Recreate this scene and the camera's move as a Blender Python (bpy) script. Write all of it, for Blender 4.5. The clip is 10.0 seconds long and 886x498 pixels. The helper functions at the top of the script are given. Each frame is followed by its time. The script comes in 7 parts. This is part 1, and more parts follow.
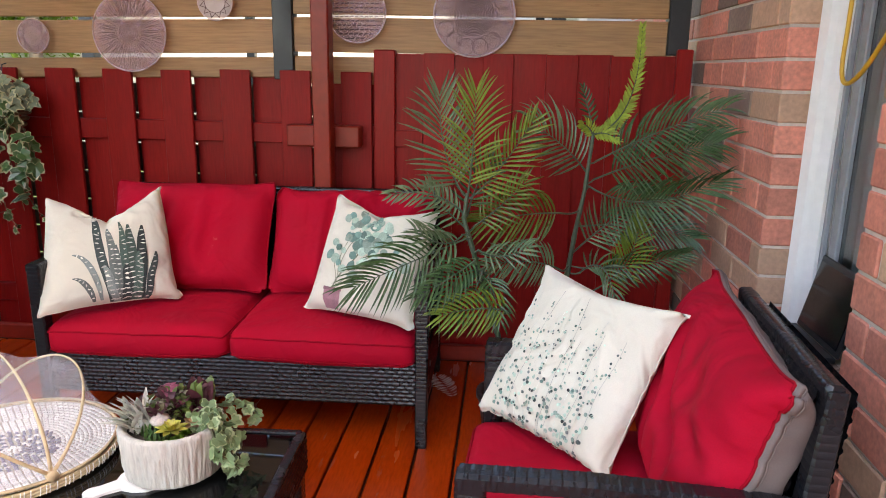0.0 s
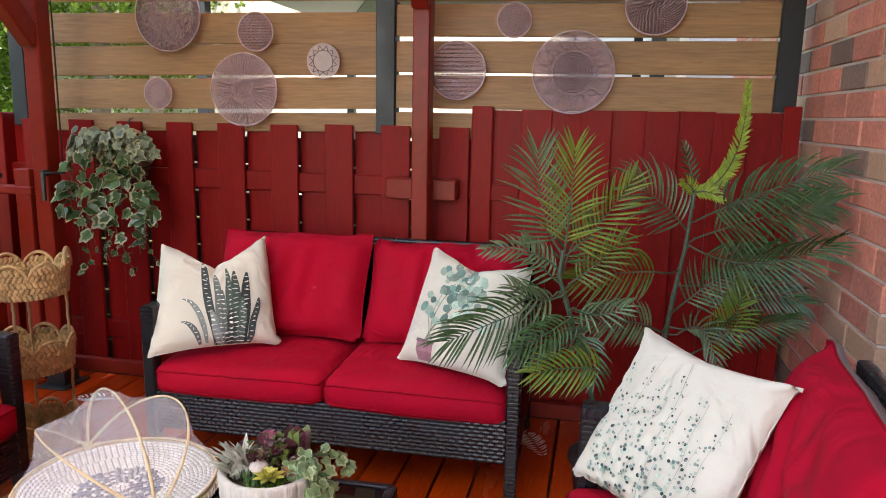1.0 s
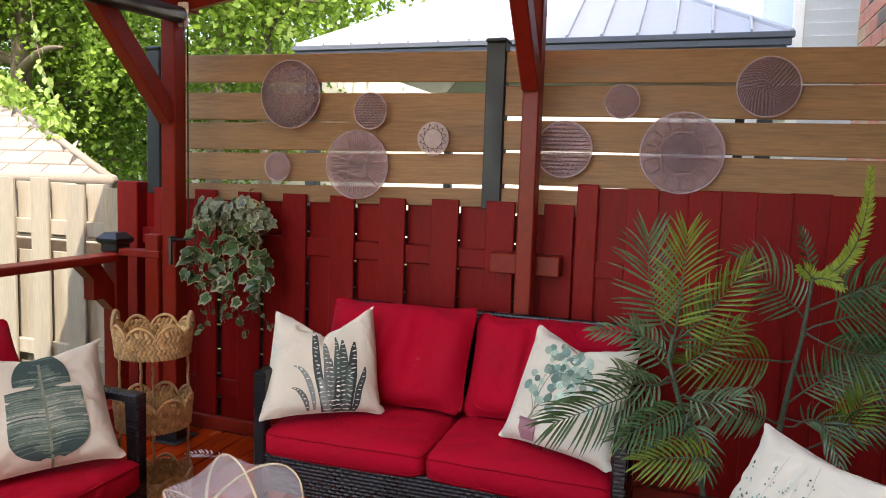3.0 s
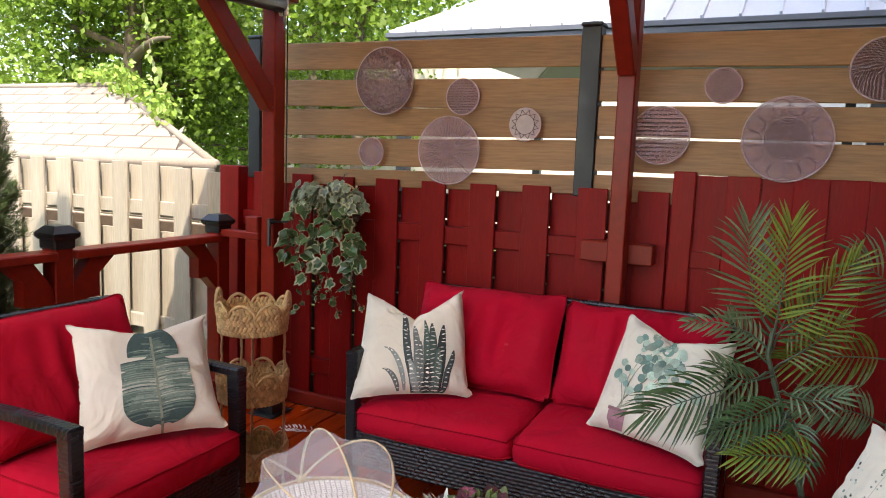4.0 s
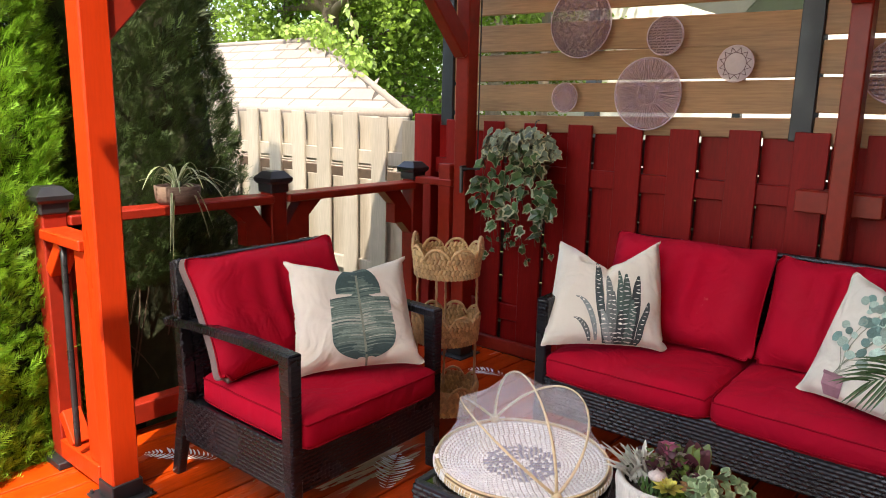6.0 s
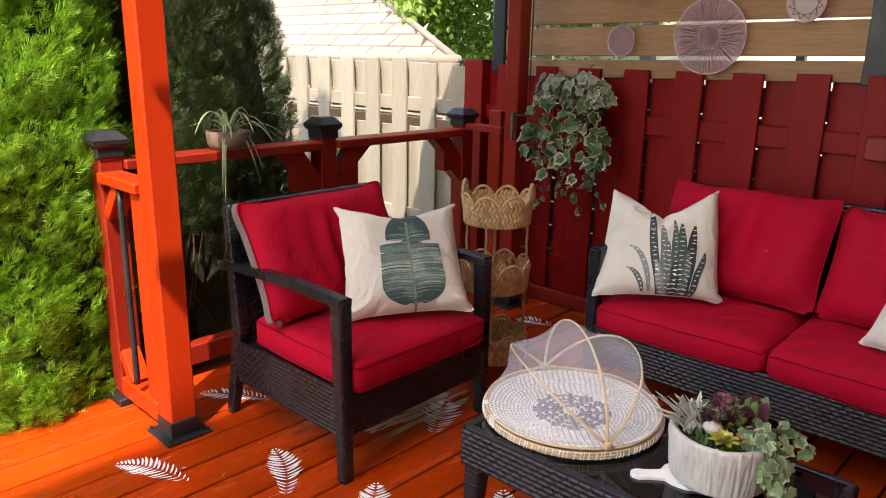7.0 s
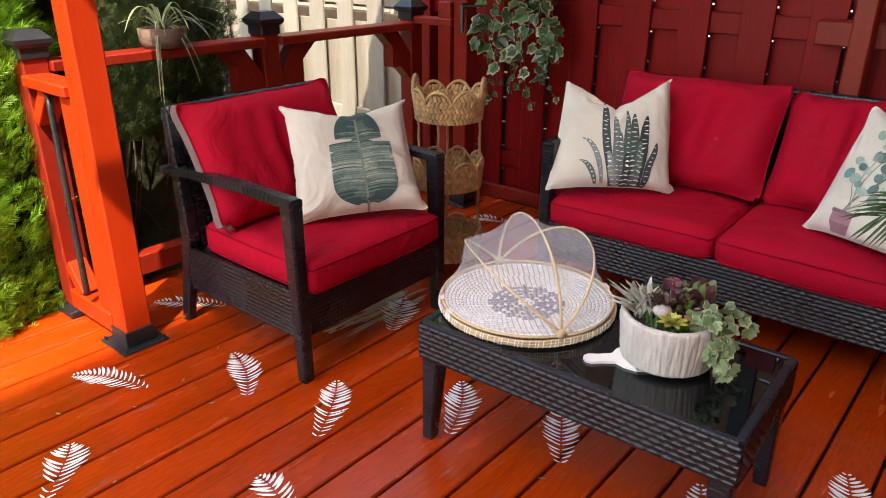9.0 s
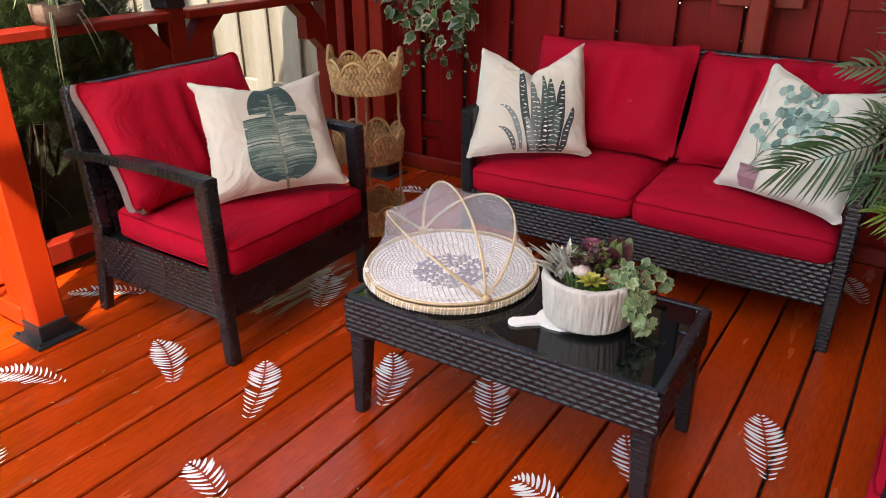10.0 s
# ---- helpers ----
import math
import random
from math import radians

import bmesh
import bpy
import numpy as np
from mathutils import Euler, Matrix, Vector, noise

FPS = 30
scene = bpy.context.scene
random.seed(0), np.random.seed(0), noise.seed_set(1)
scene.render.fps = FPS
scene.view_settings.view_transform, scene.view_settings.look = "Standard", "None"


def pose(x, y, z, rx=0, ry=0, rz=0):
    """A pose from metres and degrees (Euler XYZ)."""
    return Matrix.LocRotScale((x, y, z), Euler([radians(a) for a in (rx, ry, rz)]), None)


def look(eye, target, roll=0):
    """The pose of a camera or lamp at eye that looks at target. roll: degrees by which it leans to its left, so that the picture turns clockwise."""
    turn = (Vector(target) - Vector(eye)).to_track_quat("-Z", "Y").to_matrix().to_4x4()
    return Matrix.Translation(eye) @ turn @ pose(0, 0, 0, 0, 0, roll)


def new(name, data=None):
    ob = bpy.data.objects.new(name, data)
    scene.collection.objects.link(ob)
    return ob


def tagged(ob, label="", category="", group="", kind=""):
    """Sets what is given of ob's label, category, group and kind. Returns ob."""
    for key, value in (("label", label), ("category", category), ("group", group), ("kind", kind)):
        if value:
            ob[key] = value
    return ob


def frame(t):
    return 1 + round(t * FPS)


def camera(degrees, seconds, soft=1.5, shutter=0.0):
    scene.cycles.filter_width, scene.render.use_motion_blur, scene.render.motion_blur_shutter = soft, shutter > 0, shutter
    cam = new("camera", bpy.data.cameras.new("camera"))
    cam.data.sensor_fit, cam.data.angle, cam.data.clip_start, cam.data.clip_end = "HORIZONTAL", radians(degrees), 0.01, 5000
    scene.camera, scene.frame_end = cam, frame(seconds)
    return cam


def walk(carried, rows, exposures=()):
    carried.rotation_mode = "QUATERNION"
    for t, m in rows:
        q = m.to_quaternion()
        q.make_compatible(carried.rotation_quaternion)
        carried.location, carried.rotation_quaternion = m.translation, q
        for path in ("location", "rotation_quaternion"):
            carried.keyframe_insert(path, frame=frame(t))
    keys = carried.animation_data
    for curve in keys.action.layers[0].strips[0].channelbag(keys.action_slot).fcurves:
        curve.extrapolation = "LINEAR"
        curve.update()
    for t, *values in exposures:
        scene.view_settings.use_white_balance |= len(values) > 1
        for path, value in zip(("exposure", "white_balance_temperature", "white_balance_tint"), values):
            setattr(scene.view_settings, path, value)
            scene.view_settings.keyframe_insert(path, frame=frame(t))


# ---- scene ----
cam = camera(62.88, 10.0, soft=1.0)
EXPOSURE = 2.47
PATH = [
    (0.0, -0.000, 0.000, 1.364, 5.14, -14.06, -0.94),
    (0.5, -0.013, -0.003, 1.373, 9.25, -12.28, -0.97),
    (1.0, -0.024, -0.005, 1.389, 12.28, -10.40, -1.09),
    (1.5, -0.033, -0.016, 1.411, 14.26, -8.37, -1.31),
    (2.0, -0.046, -0.026, 1.426, 15.57, -6.54, -1.49),
    (3.5, -0.095, -0.074, 1.457, 22.35, -5.79, -2.16),
    (4.0, -0.095, -0.080, 1.449, 26.24, -7.06, -2.19),
    (4.5, -0.108, -0.085, 1.441, 29.81, -8.29, -2.04),
    (5.0, -0.111, -0.093, 1.436, 33.78, -9.22, -1.59),
    (5.5, -0.130, -0.103, 1.436, 37.37, -10.02, -1.33),
    (7.0, -0.178, -0.091, 1.405, 44.04, -15.25, -1.01),
    (7.5, -0.188, -0.091, 1.399, 44.01, -17.69, -1.02),
    (8.0, -0.189, -0.081, 1.386, 43.23, -19.93, -0.81),
    (8.5, -0.189, -0.076, 1.381, 41.97, -21.47, -0.57),
    (9.0, -0.182, -0.068, 1.376, 40.18, -22.81, -0.27),
    (9.5, -0.174, -0.059, 1.371, 37.73, -23.91, 0.04),
    (10.0, -0.163, -0.050, 1.368, 34.02, -24.96, 0.34),
]
walk(cam, [(t, pose(x, y, z, 90 + pitch, roll, yaw)) for t, x, y, z, yaw, pitch, roll in PATH],
     exposures=((0.0, EXPOSURE + 0.35, 7300, 12), (1.2, EXPOSURE + 0.23, 7300, 12), (3.4, EXPOSURE - 0.02, 7300, 12), (5.2, EXPOSURE + 0.04, 7300, 12), (7.4, EXPOSURE - 0.14, 7300, 12), (10.0, EXPOSURE + 0.06, 7300, 12)))

# ---- light ----
SUN_ROT, SUN_EL = radians(147.4), radians(55)      # where the sun stands: ahead is +y, turning towards +x
world = bpy.data.worlds.new("sky")
scene.world = world
world.use_nodes = True
wn = world.node_tree.nodes
sky = wn.new("ShaderNodeTexSky")
sky.sky_type, sky.sun_disc, sky.sun_elevation, sky.sun_rotation = "NISHITA", False, SUN_EL, SUN_ROT
sky.dust_density, sky.air_density = 2.5, 1.0
world.node_tree.links.new(sky.outputs[0], wn["Background"].inputs[0])
wn["Background"].inputs[1].default_value = 0.15
sun = new("sun", bpy.data.lights.new("sun", "SUN"))
sun.data.energy, sun.data.angle, sun.data.color = 2.1, radians(0.6), (1.0, 0.93, 0.82)
to_sun = Vector((math.sin(SUN_ROT) * math.cos(SUN_EL), math.cos(SUN_ROT) * math.cos(SUN_EL), math.sin(SUN_EL)))
sun.matrix_world = look((0, 0, 12), Vector((0, 0, 12)) - to_sun)

# ---- materials ----
rnd = random.Random(7)


def material(name, colour, rough=0.6, metal=0.0, vary=0.15, scale=6.0, grain=40.0, stretch=(1, 1, 1), bump=0.1,
             spots=None, spot_amount=0.3, spot_scale=4.0, random_tint=0.0, island=False, coat=0.0, alpha=1.0, translucent=0.0, detail_bump=1.0, gloss=0.5, folds=0.0):
    """Two scales of colour change, relief, and optional worn spots of a second colour."""
    m = bpy.data.materials.new(name)
    m.use_nodes = True
    nt = m.node_tree
    nodes, link = nt.nodes, nt.links.new
    bsdf = nodes["Principled BSDF"]
    tc = nodes.new("ShaderNodeTexCoord")
    mp = nodes.new("ShaderNodeMapping")
    mp.inputs["Scale"].default_value = stretch
    link(tc.outputs["Object"], mp.inputs["Vector"])
    big = nodes.new("ShaderNodeTexNoise")
    big.inputs["Scale"].default_value, big.inputs["Detail"].default_value = scale, 4
    fine = nodes.new("ShaderNodeTexNoise")
    fine.inputs["Scale"].default_value, fine.inputs["Detail"].default_value = grain, 6
    info = nodes.new("ShaderNodeNewGeometry" if island else "ShaderNodeObjectInfo")
    rand = info.outputs["Random Per Island" if island else "Random"]
    shift = nodes.new("ShaderNodeVectorMath")
    shift.operation = "ADD"
    spread = nodes.new("ShaderNodeMath")
    spread.operation = "MULTIPLY"
    spread.inputs[1].default_value = 37.0
    link(rand, spread.inputs[0])
    link(mp.outputs[0], shift.inputs[0])
    link(spread.outputs[0], shift.inputs[1])
    link(shift.outputs[0], big.inputs["Vector"])
    link(shift.outputs[0], fine.inputs["Vector"])
    both = nodes.new("ShaderNodeMath")
    both.operation = "ADD"
    link(big.outputs[0], both.inputs[0])
    link(fine.outputs[0], both.inputs[1])
    ramp = nodes.new("ShaderNodeMapRange")
    ramp.inputs[1].default_value, ramp.inputs[2].default_value = 0.65, 1.35
    ramp.inputs[3].default_value, ramp.inputs[4].default_value = 1 - vary, 1 + vary
    link(both.outputs[0], ramp.inputs[0])
    tint = nodes.new("ShaderNodeMapRange")
    tint.inputs[3].default_value, tint.inputs[4].default_value = 1 - random_tint, 1 + random_tint
    link(rand, tint.inputs[0])
    mul = nodes.new("ShaderNodeMath")
    mul.operation = "MULTIPLY"
    link(ramp.outputs[0], mul.inputs[0])
    link(tint.outputs[0], mul.inputs[1])
    hue = nodes.new("ShaderNodeHueSaturation")
    hue.inputs["Color"].default_value = (*colour, 1)
    link(mul.outputs[0], hue.inputs["Value"])
    out = hue.outputs[0]
    if spots:
        sp = nodes.new("ShaderNodeTexNoise")
        sp.inputs["Scale"].default_value, sp.inputs["Detail"].default_value, sp.inputs["Roughness"].default_value = spot_scale, 8, 0.7
        link(shift.outputs[0], sp.inputs["Vector"])
        cut = nodes.new("ShaderNodeMapRange")
        cut.inputs[1].default_value, cut.inputs[2].default_value = 0.72 - 0.3 * spot_amount, 0.78 - 0.2 * spot_amount
        link(sp.outputs[0], cut.inputs[0])
        mix = nodes.new("ShaderNodeMix")
        mix.data_type = "RGBA"
        mix.inputs[7].default_value = (*spots, 1)
        link(cut.outputs[0], mix.inputs[0])
        link(out, mix.inputs[6])
        out = mix.outputs[2]
    link(out, bsdf.inputs["Base Color"])
    rr = nodes.new("ShaderNodeMapRange")
    rr.inputs[1].default_value, rr.inputs[2].default_value = 0.3, 0.7
    rr.inputs[3].default_value, rr.inputs[4].default_value = max(rough - 0.12, 0.02), min(rough + 0.12, 1)
    link(big.outputs[0], rr.inputs[0])
    link(rr.outputs[0], bsdf.inputs["Roughness"])
    bsdf.inputs["Metallic"].default_value = metal
    bsdf.inputs["Coat Weight"].default_value = coat
    bsdf.inputs["Specular IOR Level"].default_value = gloss
    bsdf.inputs["Alpha"].default_value = alpha
    if bump:
        bp = nodes.new("ShaderNodeBump")
        bp.inputs["Strength"].default_value, bp.inputs["Distance"].default_value = bump, 0.004 * detail_bump
        link(fine.outputs[0], bp.inputs["Height"])
        link(bp.outputs[0], bsdf.inputs["Normal"])
        if folds:       # soft creases in cloth
            fo = nodes.new("ShaderNodeTexNoise")
            fo.inputs["Scale"].default_value, fo.inputs["Detail"].default_value, fo.inputs["Distortion"].default_value = 5.5, 2, 1.6
            link(shift.outputs[0], fo.inputs["Vector"])
            fb = nodes.new("ShaderNodeBump")
            fb.inputs["Strength"].default_value, fb.inputs["Distance"].default_value = folds, 0.03
            link(fo.outputs[0], fb.inputs["Height"])
            link(fb.outputs[0], bp.inputs["Normal"])
    if translucent:
        tr = nodes.new("ShaderNodeBsdfTranslucent")
        link(out, tr.inputs["Color"])
        mx = nodes.new("ShaderNodeMixShader")
        mx.inputs[0].default_value = translucent
        link(bsdf.outputs[0], mx.inputs[1])
        link(tr.outputs[0], mx.inputs[2])
        link(mx.outputs[0], nodes["Material Output"].inputs[0])
    return m


DECK = material("deck_paint", (0.37, 0.038, 0.0035), 0.21, gloss=0.45, vary=0.26, scale=2.5, grain=30, stretch=(4, 0.6, 4), bump=0.25, spots=(0.27, 0.085, 0.06), spot_amount=0.36, spot_scale=6, random_tint=0.12)
FENCE = material("fence_paint", (0.240, 0.0090, 0.0082), 0.42, gloss=0.15, vary=0.18, scale=2.0, grain=24, stretch=(5, 5, 0.5), bump=0.25, random_tint=0.14)
# one red stain in two copies: brighter where sunlit, darker where shaded
TIMBER_LIT = material("lit_red_timber", (0.41, 0.030, 0.005), 0.38, gloss=0.22, vary=0.10, scale=2.0, grain=26, stretch=(5, 5, 0.5), bump=0.14, random_tint=0.05)
TIMBER_SHADED = material("shaded_red_timber", (0.23, 0.016, 0.007), 0.42, gloss=0.3, vary=0.16, scale=3.0, grain=26, bump=0.3, random_tint=0.05)
SCREEN = material("cedar_board", (0.375, 0.215, 0.100), 0.6, vary=0.30, scale=1.6, grain=16, stretch=(0.5, 6, 7), bump=0.25, spots=(0.20, 0.10, 0.04), spot_amount=0.22, spot_scale=4, random_tint=0.12)
PALE = material("pale_timber", (0.315, 0.285, 0.235), 0.7, vary=0.2, scale=2.0, grain=18, stretch=(6, 6, 0.5), bump=0.2, random_tint=0.12, spots=(0.42, 0.28, 0.14), spot_amount=0.15)
GREYWOOD = material("grey_timber", (0.34, 0.29, 0.21), 0.75, vary=0.25, scale=2.0, grain=18, stretch=(6, 6, 0.5), bump=0.25, random_tint=0.1)
BLACK = material("black_metal", (0.012, 0.015, 0.019), 0.4, vary=0.2, bump=0.05)
PLASTIC = material("black_plastic", (0.016, 0.017, 0.019), 0.35, vary=0.2, bump=0.03)
WICKER = material("resin_wicker", (0.0100, 0.0112, 0.0140), 0.24, gloss=0.42, vary=0.3, scale=5, grain=60, bump=0.08)
RED = material("red_canvas", (0.385, 0.0036, 0.021), 0.85, gloss=0.12, folds=0.55, vary=0.10, scale=5, grain=350, bump=0.22, spots=(0.50, 0.10, 0.09), spot_amount=0.11, spot_scale=9, detail_bump=0.25)
PIPING = material("red_piping", (0.27, 0.003, 0.013), 0.9, gloss=0.1, vary=0.1, bump=0.1)
GREIGE = material("grey_backing", (0.155, 0.122, 0.112), 0.8, vary=0.1, grain=300, bump=0.15, detail_bump=0.25)
LINEN = material("linen", (0.64, 0.615, 0.520), 0.9, gloss=0.15, folds=0.85, vary=0.07, scale=8, grain=420, bump=0.3, detail_bump=0.25)
BRICK = material("brick_face", (0.62, 0.225, 0.155), 0.8, vary=0.3, scale=7, grain=70, bump=0.45, random_tint=0.22, spots=(0.30, 0.16, 0.10), spot_amount=0.26, spot_scale=6)
BRICK_DARK = material("dark_brick_face", (0.25, 0.165, 0.125), 0.8, vary=0.25, scale=7, grain=70, bump=0.5, random_tint=0.3)
BRICK_PALE = material("pale_brick_face", (0.52, 0.31, 0.20), 0.8, vary=0.2, scale=7, grain=70, bump=0.5, random_tint=0.2)
MORTAR = material("mortar", (0.60, 0.50, 0.42), 0.9, vary=0.15, grain=80, bump=0.5)
WHITE = material("white_paint", (0.84, 0.82, 0.78), 0.4, vary=0.05, bump=0.05)
STENCIL = material("white_stencil", (0.84, 0.82, 0.80), 0.5, vary=0.08, scale=14, grain=60, bump=0.1, spots=(0.45, 0.10, 0.05), spot_amount=0.05, spot_scale=70)
SEAGRASS = material("seagrass", (0.52, 0.345, 0.155), 0.75, vary=0.3, scale=20, grain=90, bump=0.5, island=True, random_tint=0.2)
SPLIT = material("split_bamboo", (0.60, 0.46, 0.27), 0.6, vary=0.2, scale=12, grain=60, bump=0.2)
TRAYWHITE = material("whitewashed_weave", (0.82, 0.80, 0.77), 0.75, vary=0.12, scale=25, grain=120, bump=0.3, island=True, random_tint=0.10)
# ground tone darkened for the shade in the gaps between stitches
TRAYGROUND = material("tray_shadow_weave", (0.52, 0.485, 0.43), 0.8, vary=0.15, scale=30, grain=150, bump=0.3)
TRAYGREY = material("grey_weave", (0.28, 0.28, 0.35), 0.75, vary=0.12, scale=25, grain=120, bump=0.3, island=True, random_tint=0.15)
CONCRETE = material("carved_cement", (0.52, 0.495, 0.44), 0.85, vary=0.2, scale=10, grain=60, stretch=(3, 3, 0.5), bump=0.6)
SOIL = material("soil", (0.05, 0.035, 0.025), 0.95, vary=0.4, grain=60, bump=0.8)
ROPE = material("twisted_rope", (0.45, 0.30, 0.15), 0.8, vary=0.25, grain=120, bump=0.5)


def leaf_material(name, colour, rough=0.5, vary=0.3, tint=0.35, translucent=0.25, **more):
    return material(name, colour, rough, vary=vary, scale=9, grain=50, bump=0.1, island=True, random_tint=tint, translucent=translucent, **more)


PALM = leaf_material("palm_leaf", (0.044, 0.096, 0.032), 0.30, translucent=0.12, tint=0.25)
PALM_YOUNG = leaf_material("young_palm_leaf", (0.155, 0.225, 0.030), 0.34, tint=0.25)
PALM_GREY = leaf_material("grey_palm_leaf", (0.125, 0.190, 0.095), 0.28, tint=0.25)
PALM_SHOOT = leaf_material("young_palm_shoot", (0.30, 0.40, 0.05), 0.38, tint=0.2)
PALM_OLIVE = leaf_material("olive_palm_leaf", (0.105, 0.150, 0.020), 0.32, translucent=0.25, tint=0.25)
PALM_STEM = leaf_material("palm_stem", (0.055, 0.085, 0.05), 0.5, translucent=0.0)
IVY = leaf_material("ivy_leaf", (0.060, 0.125, 0.040), 0.33, translucent=0.15)
# paler ivy green that puts the light on the crown into the colour
IVY_LIT = leaf_material("ivy_lit_leaf", (0.19, 0.245, 0.165), 0.38, translucent=0.1)
IVY_EDGE = leaf_material("ivy_cream_edge", (0.38, 0.39, 0.23), 0.4, translucent=0.2)
IVY_FROST = leaf_material("ivy_frosted_edge", (0.34, 0.42, 0.22), 0.5, translucent=0.15)
IVY_GREY = leaf_material("ivy_frosted", (0.17, 0.255, 0.115), 0.5, translucent=0.15)
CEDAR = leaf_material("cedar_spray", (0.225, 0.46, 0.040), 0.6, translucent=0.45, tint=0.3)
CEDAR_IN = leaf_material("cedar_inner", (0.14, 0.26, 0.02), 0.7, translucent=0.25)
# darker cedar green for the railing bush, its shade put into the colour
CEDAR_SHADED = leaf_material("shaded_cedar_spray", (0.038, 0.072, 0.017), 0.65, translucent=0.2, tint=0.3)
TREE = leaf_material("tree_leaf", (0.165, 0.27, 0.034), 0.5, translucent=0.55)
BARK = material("bark", (0.125, 0.098, 0.070), 0.9, vary=0.35, grain=25, stretch=(3, 3, 0.6), bump=0.8)

# ---- mesh helpers ----


class G:
    """Collects vertices and faces for one mesh."""

    def __init__(self):
        self.v, self.f, self.m = [], [], []

    def add(self, verts, faces, slot=0):
        o = len(self.v)
        self.v.extend(tuple(p) for p in verts)
        self.f.extend(tuple(o + i for i in q) for q in faces)
        self.m.extend([slot] * len(faces))
        return self

    def box(self, c, s, m=None, bevel=0.004, slot=0):
        """A box with chamfered edges round c, of size s, turned by m about its middle."""
        h = Vector(s) * 0.5
        b = min(bevel, min(h) * 0.6)
        vs, key = [], {}
        for sx in (-1, 1):
            for sy in (-1, 1):
                for sz in (-1, 1):
                    for ax in range(3):
                        p = [sx * (h[0] - b), sy * (h[1] - b), sz * (h[2] - b)]
                        p[ax] = (sx, sy, sz)[ax] * h[ax]
                        key[sx, sy, sz, ax] = len(vs)
                        vs.append(Vector(p))
        fs = []
        for ax in range(3):
            a1, a2 = (ax + 1) % 3, (ax + 2) % 3
            for sg in (-1, 1):
                ring = []
                for u, w in ((-1, -1), (1, -1), (1, 1), (-1, 1)):
                    k = [0, 0, 0]
                    k[ax], k[a1], k[a2] = sg, u, w
                    ring.append(key[(*k, ax)])
                fs.append(ring if sg > 0 else ring[::-1])
            for u in (-1, 1):
                for w in (-1, 1):
                    k0, k1 = [0, 0, 0], [0, 0, 0]
                    k0[ax], k0[a1], k0[a2] = -1, u, w
                    k1[ax], k1[a1], k1[a2] = 1, u, w
                    q = [key[(*k0, a1)], key[(*k1, a1)], key[(*k1, a2)], key[(*k0, a2)]]
                    fs.append(q if u * w < 0 else q[::-1])
        for sx in (-1, 1):
            for sy in (-1, 1):
                for sz in (-1, 1):
                    q = [key[sx, sy, sz, a] for a in range(3)]
                    fs.append(q if sx * sy * sz > 0 else q[::-1])
        mm = Matrix.Translation(c) @ (m or Matrix())
        return self.add([mm @ p for p in vs], fs, slot)

    def span(self, lo, hi, bevel=0.004, slot=0):
        lo, hi = Vector(lo), Vector(hi)
        return self.box((lo + hi) / 2, hi - lo, None, bevel, slot)

    def beam(self, a, b, w, d, bevel=0.004, slot=0, up=(0, 0, 1)):
        """A squared timber from a to b; w across, d along up."""
        a, b = Vector(a), Vector(b)
        z = (b - a).normalized()
        x = Vector(up).cross(z).normalized() if abs(z.dot(Vector(up))) < 0.999 else Vector((1, 0, 0))
        y = z.cross(x)
        m = Matrix((x, y, z)).transposed().to_4x4()
        return self.box((a + b) / 2, (w, d, (b - a).length), m, bevel, slot)

    def tube(self, pts, radii, n=8, caps=True, slot=0):
        pts = [Vector(p) for p in pts]
        if isinstance(radii, (int, float)):
            radii = [radii] * len(pts)
        vs, fs, x = [], [], None
        for i, p in enumerate(pts):
            d = (pts[min(i + 1, len(pts) - 1)] - pts[max(i - 1, 0)]).normalized()
            if x is None:
                x = d.orthogonal().normalized()
            x = (x - d * x.dot(d)).normalized()
            y = d.cross(x)
            for k in range(n):
                a = 2 * math.pi * k / n
                vs.append(p + (x * math.cos(a) + y * math.sin(a)) * radii[i])
        for i in range(len(pts) - 1):
            for k in range(n):
                k2 = (k + 1) % n
                fs.append((i * n + k, i * n + k2, (i + 1) * n + k2, (i + 1) * n + k))
        if caps:
            fs += [tuple(range(n))[::-1], tuple(range((len(pts) - 1) * n, len(pts) * n))]
        return self.add(vs, fs, slot)

    def lathe(self, profile, c=(0, 0, 0), n=32, slot=0, wobble=None):
        """Turns (radius, height) rows about z."""
        vs, fs = [], []
        for r, z in profile:
            for k in range(n):
                a = 2 * math.pi * k / n
                rr = r + (wobble(a, z, r) if wobble else 0)
                vs.append((c[0] + rr * math.cos(a), c[1] + rr * math.sin(a), c[2] + z))
        for i in range(len(profile) - 1):
            for k in range(n):
                k2 = (k + 1) % n
                fs.append((i * n + k, i * n + k2, (i + 1) * n + k2, (i + 1) * n + k))
        return self.add(vs, fs, slot)

    def grid(self, fn, nu, nv, slot=0, close_u=False):
        vs = [fn(i / (nu if close_u else nu), j / nv) for j in range(nv + 1) for i in range(nu + (0 if close_u else 1))]
        w = nu if close_u else nu + 1
        fs = [(j * w + i, j * w + (i + 1) % w, (j + 1) * w + (i + 1) % w, (j + 1) * w + i) for j in range(nv) for i in range(nu)]
        return self.add(vs, fs, slot)

    def mesh(self, name, mats, smooth=False):
        me = bpy.data.meshes.new(name)
        me.from_pydata(self.v, [], self.f)
        for mt in (mats if isinstance(mats, (list, tuple)) else [mats]):
            me.materials.append(mt)
        if any(self.m):
            me.polygons.foreach_set("material_index", self.m)
        if smooth:
            me.polygons.foreach_set("use_smooth", [True] * len(self.f))
        me.update()
        return me


